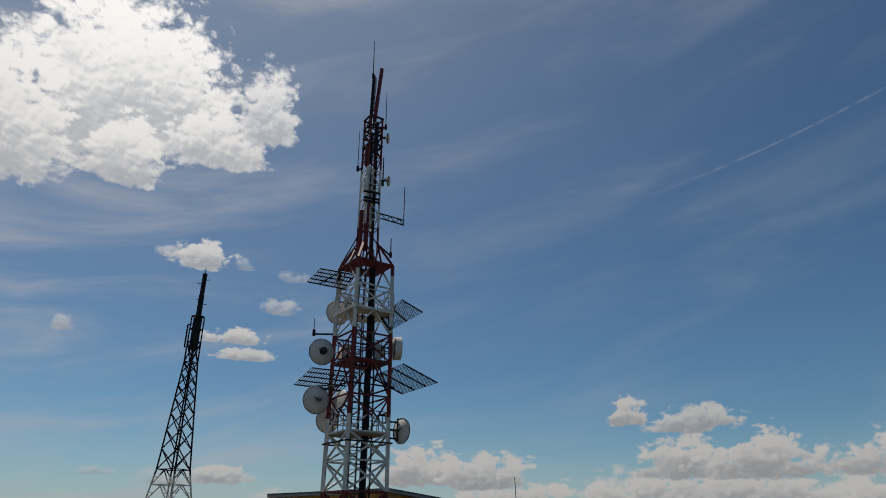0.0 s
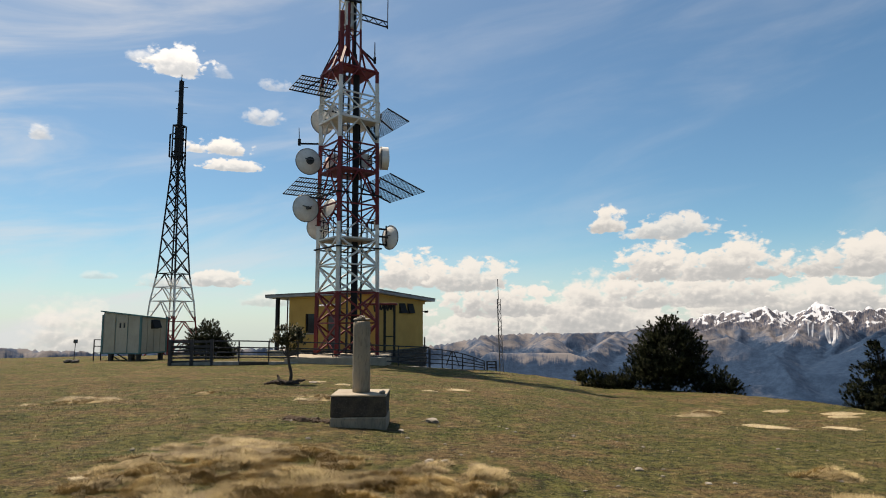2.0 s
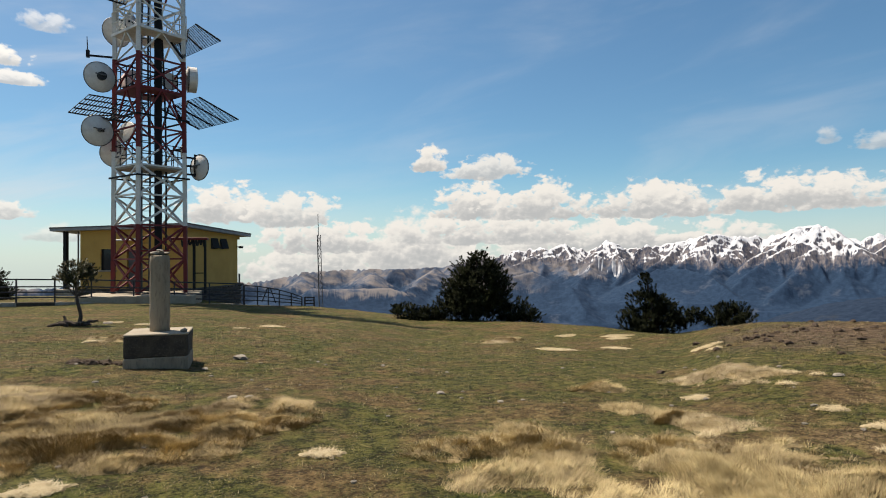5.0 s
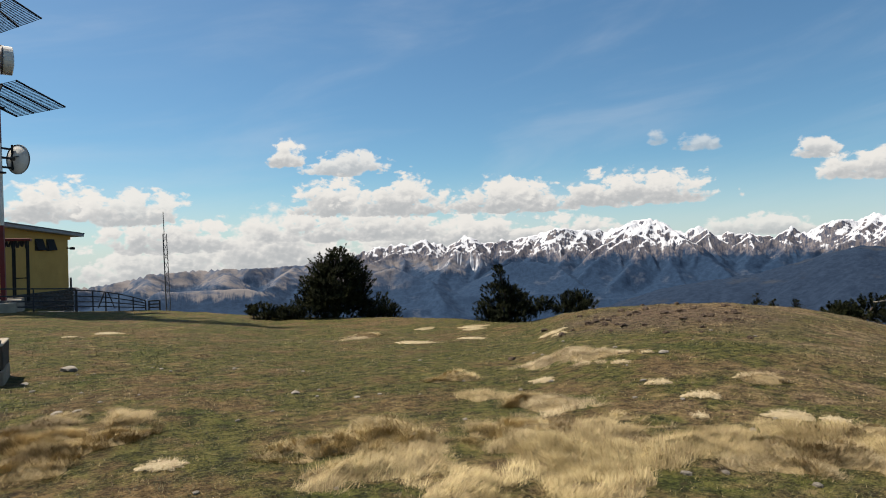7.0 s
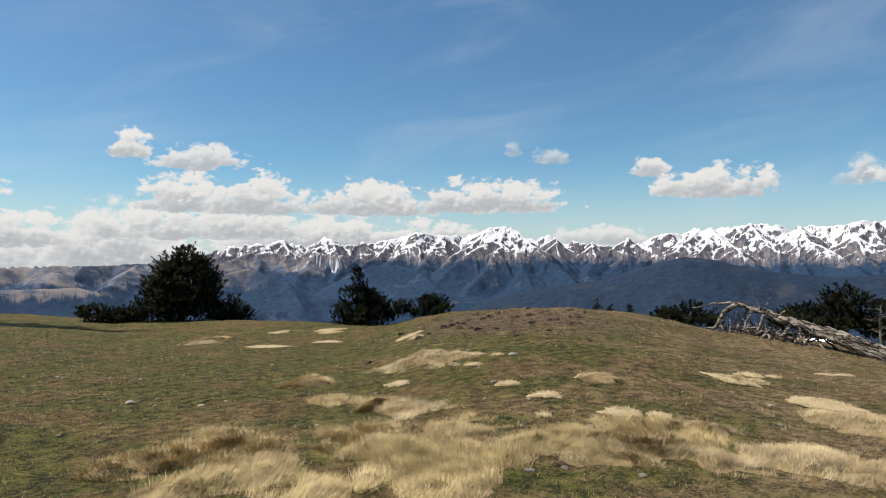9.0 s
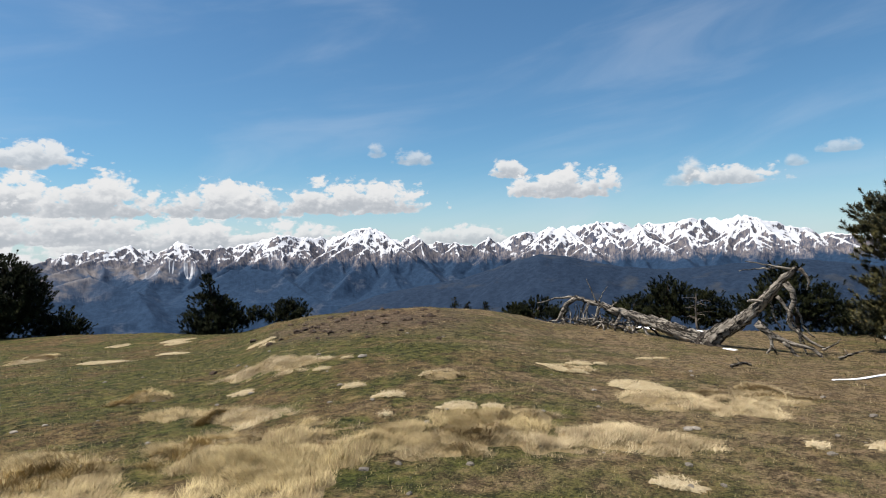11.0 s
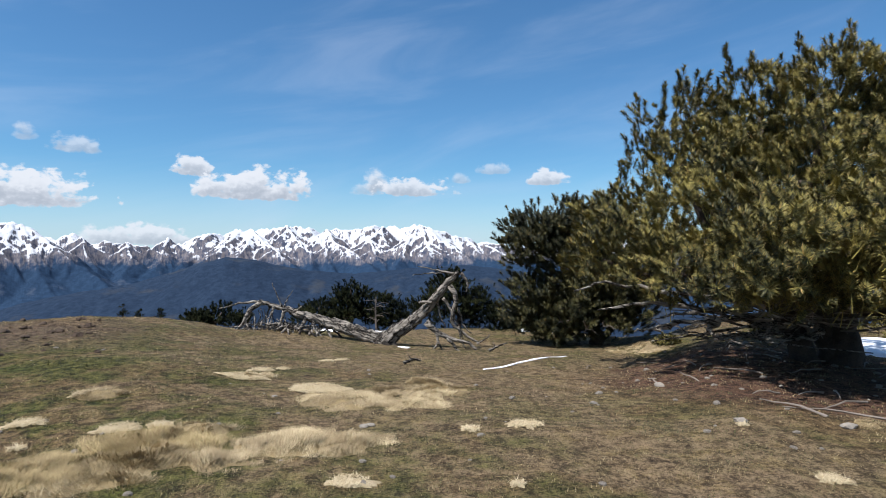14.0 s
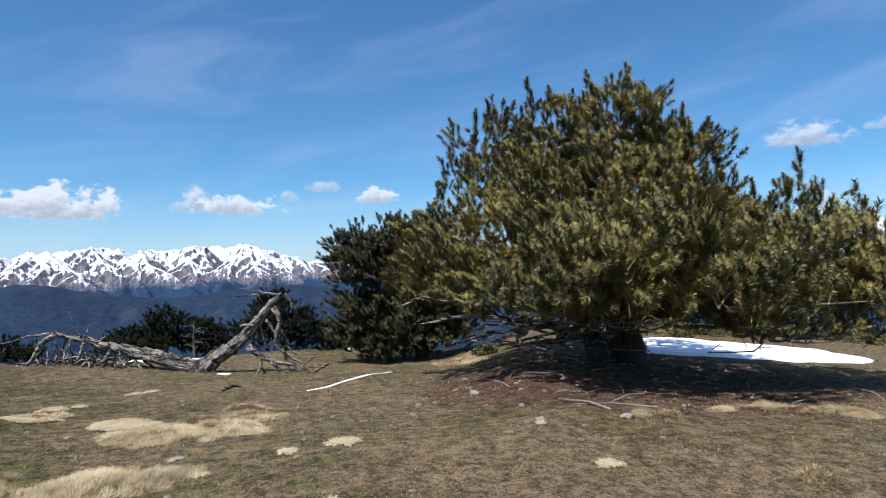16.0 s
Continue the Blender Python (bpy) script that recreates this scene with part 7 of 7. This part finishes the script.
STRAW_WEST = ((-3.13, 7.85, 0.68), (-2.88, 9.06, 0.60), (-1.93, 8.51, 0.63), (-2.29, 6.55, 0.56), (-1.68, 6.56, 0.55), (-1.07, 6.66, 0.54), (-0.43, 6.41, 0.52),
    (0.19, 7.02, 0.50), (0.45, 7.61, 0.41), (-1.10, 8.18, 0.44), (-2.67, 6.59, 0.51), (-0.29, 7.59, 0.34), (0.22, 7.52, 0.61), (-0.11, 6.87, 0.55), (-1.45, 7.35, 0.60), (-2.30, 7.55, 0.60), (-0.65, 7.10, 0.50), (-3.05, 7.05, 0.55), (-0.90, 6.05, 0.36),
    (-1.80, 6.00, 0.40), (-2.60, 5.95, 0.36), (-2.40, 8.30, 0.50),)
STRAW_MID = ((1.92, 5.52, 0.37), (2.70, 5.88, 0.41), (2.70, 4.99, 0.56), (3.49, 5.17, 0.50), (3.44, 4.46, 0.56), (4.16, 4.45, 0.49), (4.09, 3.89, 0.51), (4.42,
    3.74, 0.42), (4.70, 3.42, 0.36), (5.24, 3.26, 0.44), (5.34, 3.02, 0.33), (2.02, 4.79, 0.42), (2.81, 4.04, 0.49), (3.35, 3.62, 0.40), (4.11, 6.52,
    0.41), (4.47, 6.05, 0.34), (4.66, 7.96, 0.33), (6.39, 7.75, 0.45), (6.58, 15.91, 0.39),)
STRAW_EAST = ((4.72, 3.25, 0.41), (5.10, 2.84, 0.42), (5.44, 2.37, 0.43), (5.79, 1.92, 0.38), (5.75, 3.14, 0.35), (7.66, 2.31, 0.50), (7.55, 1.43, 0.41), (8.39,
    2.00, 0.39), (4.47, 4.12, 0.44), (4.47, 5.65, 0.45), (3.68, 4.82, 0.44),)
STRAW_FAR = ((7.72, 1.55, 0.46), (8.67, 1.40, 0.43), (5.70, 1.75, 0.43), (5.63, 2.14, 0.43), (5.57, 2.40, 0.33), (9.31, 1.73, 0.34), (7.30, -4.56, 0.39), (7.04,
    -4.04, 0.25), (6.98, -5.61, 0.40), (6.92, -3.11, 0.24), (7.08, -4.98, 0.27), (4.67, -3.24, 0.10), (6.44, 7.37, 0.53), (6.27, 7.89, 0.45), (18.44,
    -1.01, 0.99), (15.25, -2.33, 0.62), (19.89, -2.07, 0.54), (8.83, 3.83, 0.26), (6.47, 15.68, 0.46), (6.44, 7.86, 0.46), (6.75, 4.77, 0.22), (14.81,
    -2.42, 0.47), (17.45, -1.93, 0.63), (-5.43, 16.14, 0.38), (-7.84, 15.08, 0.76), (-2.33, 15.50, 0.56), (6.32, 15.28, 0.52),)
straw_mat("dry_tussocks", STRAW_WEST, 1, "brown-gold dry grass tussocks combed flat in the turf", 1.15, STRAW_BROWN, 0.85)
straw_mat("dry_tussocks", STRAW_MID, 2, "golden dry grass tussocks combed flat in the turf", 1.1)
straw_mat("dry_tussocks", STRAW_EAST, 3, "pale dry grass tussocks on uneven turf", 1.1, STRAW_PALE, 0.8)
straw_mat("dry_tussocks", STRAW_FAR, 4, "scattered pale dry grass tussocks", 0.9, STRAW_PALE, 0.8)
# bleached patches: x, y, half width and half depth
PALE_A = ((-1.68, 5.43, 0.35, 0.23), (-1.19, 5.44, 0.24, 0.17), (0.78, 5.8, 0.22, 0.16), (8.86, 16.63, 0.38, 0.45), (6.67, 12.96, 0.55, 0.66), (9.96, 15.76, 0.5, 0.58), (8.26, 13.2, 0.38, 0.45), (8.62, 10.56, 0.36, 0.43), (5.38, 6.88, 0.19, 0.23), (-0.03, 18.16, 0.24, 0.29), (0.78, 18.65, 0.41, 0.49), (-3.6, 21.04, 0.38, 0.45), (-2.94, 15.17, 0.2, 0.24), (-3.69, 7.35, 0.11, 0.13), (-2.59, 19.75, 0.31, 0.37), (9.62, 15.21, 0.39, 0.47), (8.21, 9.94, 0.19, 0.23), (6.92, 7.05, 0.19, 0.16), (7.02, 6.66, 0.12, 0.1), (6.45, 6.6, 0.17, 0.17),)
PALE_B = ((5.86, 5.44, 0.19, 0.13), (5.69, 4.72, 0.23, 0.17), (6.73, 4.88, 0.25, 0.16), (5.66, 3.79, 0.26, 0.14), (5.88, 3.5, 0.15, 0.1), (8.66, 3.99, 0.41, 0.19), (9.26, 4.03, 0.24, 0.19), (8.26, 2.84, 0.55, 0.32), (10.97, 3.6, 0.18, 0.21), (5.1, 4.28, 0.1, 0.06), (6.52, 0.21, 0.25, 0.29), (6.32, 0.72, 0.14, 0.13), (4.8, 1.43, 0.22, 0.14), (4.8, 0.27, 0.08, 0.1), (9.51, 3.8, 0.13, 0.16), (5.21, -1.9, 0.17, 0.17), (6.61, -1.75, 0.07, 0.09), (11.3, 3.45, 0.16, 0.19),)

PALE_TURF = two_tone("pale_matted_grass", (0.46, 0.375, 0.235), (0.37, 0.29, 0.165), (0.24, 0.18, 0.09), 9.0, 70.0, 0.95, relief=0.9, dist=0.02)


def patch(x, y, r, seed, mat, name, label, category, group, wide=1.5, rise=0.02, turn=None):
    """An uneven flat patch that follows the ground."""
    rng = np.random.RandomState(seed)
    turn = rng.uniform(-0.5, 0.5) if turn is None else turn
    rings, sides = 6, 64
    v, f = [], []
    th = np.linspace(0, 6.283, sides, endpoint=False)
    edge = np.clip(0.85 + 1.1 * (fbm(np.cos(th) * 2.6 + seed * 7.1, np.sin(th) * 2.6 + 3.3, 5, seed, 0.75) - 0.5) * 2, 0.2, 1.5)
    for k in range(rings + 1):
        u = k / rings
        for j in range(sides):
            a = 6.28318 * j / sides
            lx, ly = r * u * edge[j] * wide * math.cos(a) / 1.25, r * u * edge[j] * math.sin(a) / 1.25
            X, Y = x + lx * math.cos(turn) - ly * math.sin(turn), y + lx * math.sin(turn) + ly * math.cos(turn)
            v.append((X - x, Y - y, rise * (1 - u ** 4) + (0.006 if k < rings else -0.03)))
    v = np.array(v)
    base = gz(x, y)
    v[:, 2] += land(v[:, 0] + x, v[:, 1] + y) - base
    for k in range(rings):
        for j in range(sides):
            a, b = k * sides + j, k * sides + (j + 1) % sides
            f.append((a, b, b + sides, a + sides))
    ob = obj(name, raw(name, v, f), mat, None, label, category, group, smooth=True)
    ob.matrix_world = pose(x, y, base)
    return ob


for i, (x, y, r, depth) in enumerate(PALE_A + PALE_B):
    depth = min(depth, r * (0.9 if math.hypot(x, y) < 9 else 0.6))
    patch(x, y, depth * 1.1, i, PALE_TURF, "bleached_grass_patch", "bleached cream patch of matted dead grass", "grass", "bleached patches", r / depth, 0.015, -math.atan2(x, y) + random.Random(i).uniform(-0.2, 0.2))

STONES = ((0.20, 8.23, 0.07), (0.01, 8.19, 0.10), (6.51, 1.72, 0.07), (6.45, 1.77, 0.07), (6.73, -1.77, 0.09), (6.76, -2.72, 0.10), (7.12, 6.45, 0.10), (2.71,
    7.88, 0.04), (3.09, 7.53, 0.06), (3.37, 7.50, 0.04), (3.50, 5.74, 0.04), (-0.45, 10.85, 0.08), (-3.61, 20.37, 0.17), (2.54, 8.21, 0.08), (1.32, 11.32,
    0.05), (7.63, 3.16, 0.05), (9.31, -1.55, 0.12), (8.06, -0.56, 0.07), (0.07, 11.88, 0.19),)
for i, (x, y, s) in enumerate(STONES):
    ob = obj("stone", lump((s * 0.75, s * 0.6, s * 0.3), i, 2), ROCK, None, "grey weathered stone lying in the turf", "stone", "loose stones")
    ob.matrix_world = pose(x, y, gz(x, y) + s * 0.12, 0, 0, i * 57)
rng = random.Random(21)
pebbles = []
for s in range(5):
    bm = lump((1, 0.8, 0.5), 60 + s, 1)
    me = bpy.data.meshes.new("pebble")
    bm.to_mesh(me), bm.free()
    me.materials.append(ROCK)
    pebbles.append(me)
for i in range(150):
    a, r = radians(rng.uniform(-25, 135)), rng.uniform(4.2, 12)
    s = rng.uniform(0.015, 0.045)
    x, y = r * math.sin(a), r * math.cos(a)
    ob = tagged(new("pebble", rng.choice(pebbles)), "small pale pebble in short turf", "stone", "pebbles")
    ob.matrix_world = pose(x, y, gz(x, y) + s * 0.15, 0, 0, rng.uniform(0, 360)) @ Matrix.Scale(s, 4)

# flakes of stone and litter below the big pine
for i in range(60):
    a, r = rng.uniform(0, 6.28), rng.uniform(0.6, 4.0)
    x, y = 10.6 + r * math.cos(a) * 0.9, -4.2 + r * math.sin(a) * 1.1
    s = rng.uniform(0.02, 0.06)
    ob = tagged(new("pebble", rng.choice(pebbles)), "grey flake of stone among pine litter", "stone", "litter below the pine")
    ob.matrix_world = pose(x, y, gz(x, y) + s * 0.15, 0, 0, rng.uniform(0, 360)) @ Matrix.Scale(s, 4)
for i in range(40):
    a, r = rng.uniform(0, 6.28), rng.uniform(0.5, 3.8)
    x, y = 10.8 + r * math.cos(a), -4.4 + r * math.sin(a) * 1.2
    L, b = rng.uniform(0.15, 0.5), rng.uniform(0, 3.14)
    z = gz(x, y)
    ob = obj("fallen_twig", limb([(-L * math.cos(b), -L * math.sin(b), 0.015), (0, 0, 0.05), (L * math.cos(b), L * math.sin(b), 0.02)], 0.014, 0.006, 6, 5, 0.15, i, 0.015), TWIG, None, "grey twig fallen below the pine", "twig", "fallen twigs")
    ob.matrix_world = pose(x, y, z)

# flattened pale blades over the bleached patches
rng = np.random.RandomState(16)
spots = np.array(PALE_A + PALE_B)
k = rng.choice(len(spots), 30000, p=spots[:, 2] ** 2 / (spots[:, 2] ** 2).sum())
a, q = rng.uniform(0, 6.283, len(k)), spots[k, 2] * np.sqrt(rng.rand(len(k))) * 0.62
X, Y = spots[k, 0] + q * np.cos(a) * 1.1, spots[k, 1] + q * np.sin(a)
n = len(k)
v, f = blades(np.column_stack([X, Y, land(X, Y) + 0.012]), rng.uniform(0, 6.283, n), rng.uniform(0.04, 0.12, n), rng.uniform(0.003, 0.007, n), rng.uniform(0.85, 1.0, n), 17, True)
obj("bleached_blades", raw("bleached_blades", v, f), leafy("bleached_straw", (0.42, 0.335, 0.19), (0.60, 0.50, 0.33), (0.3, 0.21, 0.09), 0.2), None, "bleached flat blades of dead grass", "grass", kind="stuff")

# small scattered tufts
rng = np.random.RandomState(26)
m = 1500
a, r = np.radians(rng.uniform(-42, 138, m)), 3.2 + 19 * rng.rand(m) ** 1.3
cx, cy = r * np.sin(a), r * np.cos(a)
X = np.repeat(cx, 16) + rng.normal(0, 0.035, m * 16)
Y = np.repeat(cy, 16) + rng.normal(0, 0.035, m * 16)
n = len(X)
v, f = blades(np.column_stack([X, Y, land(X, Y) - 0.006]), rng.uniform(0, 6.283, n), rng.uniform(0.03, 0.075, n), rng.uniform(0.003, 0.006, n), rng.uniform(0.75, 1.0, n), 27, True)
obj("scattered_tufts", raw("scattered_tufts", v, f), STRAW, None, "small scattered tufts of straw-coloured grass", "grass", kind="stuff")

# short turf over the hilltop: green in the damper patches, dry and brown between them
rng = np.random.RandomState(6)
n = 420000
a, r = np.radians(rng.uniform(-42, 138, n)), 2.6 + 20.0 * rng.rand(n) ** 1.25
X, Y = r * np.sin(a), r * np.cos(a)
damp = fbm(X * 0.8, Y * 0.8, 4, 33) + 0.3 * (rng.rand(n) - 0.5) - 0.05 * np.clip((X - 1.1 * Y) / 8, -0.5, 1)
clump = fbm(X * 5.0, Y * 5.0, 3, 44)
for keep, mat, lab, name in (((damp > 0.5) & (clump > 0.42), TURF, "short green alpine turf", "short_turf"), ((damp <= 0.5) & (clump > 0.47), DRY_TURF, "short brown winter-dry turf", "dry_turf")):
    x, y, q = X[keep], Y[keep], r[keep]
    m = len(x)
    v, f = blades(np.column_stack([x, y, land(x, y) - 0.004]), rng.uniform(0, 6.283, m), rng.uniform(0.025, 0.075, m), rng.uniform(0.004, 0.008, m) * np.clip(q / 6, 0.8, 2.5), rng.uniform(0.3, 0.95, m), 7, True)
    obj(name, raw(name, v, f), mat, None, lab, "grass", kind="stuff")

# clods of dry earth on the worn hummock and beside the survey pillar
CLOD = two_tone("dry_clod", (0.10, 0.066, 0.043), (0.05, 0.033, 0.023), (0.19, 0.14, 0.09), 5.0, 30.0, 0.95, relief=1.0, dist=0.02)
rng = random.Random(44)
clods = []
for s in range(5):
    bm = lump((1, 0.8, 0.6), 90 + s, 2, 0.5)
    me = bpy.data.meshes.new("clod")
    bm.to_mesh(me), bm.free()
    me.materials.append(CLOD)
    clods.append(me)
for i in range(80):
    if i < 55:
        x, y, s = rng.gauss(10.3, 1.3), rng.gauss(9.2, 1.0), rng.uniform(0.03, 0.10)
    else:
        x, y, s = rng.uniform(-2.45, -1.7), rng.gauss(11.65, 0.12), rng.uniform(0.04, 0.1)
    ob = tagged(new("clod", rng.choice(clods)), "brown clod of dry earth and roots", "clod", "earth clods")
    ob.matrix_world = pose(x, y, gz(x, y) + s * 0.1, 0, 0, rng.uniform(0, 360)) @ Matrix.Scale(s, 4)

# ---- old snow ----
def snowfield(name, outline, rise, label, ragged=0.3):
    """A snow patch with a rounded edge, draped over the ground."""
    pts = np.array(outline, dtype=float)
    c = pts.mean(0)
    m = len(pts)
    dense = []
    for i in range(m):
        for t in np.linspace(0, 1, 6, endpoint=False):
            dense.append(pts[i] * (1 - t) + pts[(i + 1) % m] * t)
    dense = np.array(dense)
    dense = dense + (np.stack([vnoise(dense[:, 0] * 2, dense[:, 1] * 2, 3), vnoise(dense[:, 0] * 2, dense[:, 1] * 2, 8)], -1) - 0.5) * ragged
    k, rings = len(dense), 8
    v, f = [], []
    for q in range(rings + 1):
        u = q / rings
        p = c + (dense - c) * u
        z = land(p[:, 0], p[:, 1]) + rise * (1 - u ** 6) + (0.01 if q < rings else -0.04) + 0.1 * ragged * (vnoise(p[:, 0] * 1.2, p[:, 1] * 1.2, 5) - 0.5) * (u < 0.95)
        v.append(np.column_stack([p, z]))
    v = np.concatenate(v)
    for q in range(rings):
        for j in range(k):
            a, b = q * k + j, q * k + (j + 1) % k
            f.append((a, b, b + k, a + k))
    return obj(name, raw(name, v, f), SNOW, None, label, "snow", "old snow", smooth=True)


snowfield("snow_patch", ((17.3, -7.6), (13.4, -5.9), (13.3, -7.7), (12.6, -8.75), (12.2, -9.4), (12.0, -10.4), (12.6, -11.1), (14.2, -11.0), (15.1, -10.2), (16.4, -9.5), (17.3, -8.5)), 0.07, "broad patch of old white snow behind the pine")
snowfield("snow_strip", ((11.1, 1.02), (12.3, 0.34), (14.0, -0.68), (14.03, -0.65), (12.38, 0.385), (11.2, 1.06)), 0.004, "thin melting strip of old snow", 0.05)
snowfield("snow_strip", ((19.6, 0.5), (19.9, -1.3), (20.3, -1.2), (20.0, 0.5)), 0.05, "thin melting strip of old snow")
snowfield("snow_strip", ((16.4, 5.6), (16.1, 4.5), (17.3, 3.9), (17.6, 5.0)), 0.05, "small melting patch of old snow behind the fallen trunk")
snowfield("snow_strip", ((14.62, 3.05), (14.55, 2.82), (14.66, 2.8), (14.74, 3.02)), 0.01, "small melting patch of old snow by the broken stem")

# low heather and juniper beyond the snow
for i, (x, y, s) in enumerate(((17.4, -9.0, 0.22), (18.2, -11.6, 0.35), (17.6, -12.6, 0.3), (16.6, -13.6, 0.35), (18.6, -10.2, 0.3), (15.6, -5.2, 0.2), (15.0, -2.9, 0.18), (17.0, -14.8, 0.4), (19.0, -13.0, 0.4),
                                (18.9, -8.6, 0.4), (18.6, -9.6, 0.45), (18.2, -10.7, 0.45), (17.5, -11.4, 0.4), (17.4, -13.0, 0.5), (15.9, -14.6, 0.5), (19.3, -7.2, 0.35))):
    ob = thing("heath_bush", (x, y, gz(x, y)), "low olive-brown heath bush", "bush", "heath bushes")
    p, aim, sz = crown_points(((0, 0, s * 0.4, s), (s * 0.8, 0, s * 0.3, s * 0.7), (-s * 0.7, 0.1, s * 0.3, s * 0.8)), 98, 0.17, 300 + i, (), 0.6)
    c = part("crown", foliage(p, aim, sz, 310 + i, COARSE), NEEDLES, ob)
    tagged(c, kind="stuff")
    part("stem", limb([(0, 0, -0.05), (0.02, 0, s * 0.4)], 0.02, 0.01, 4, 5, 0.1, i), TWIG, ob)
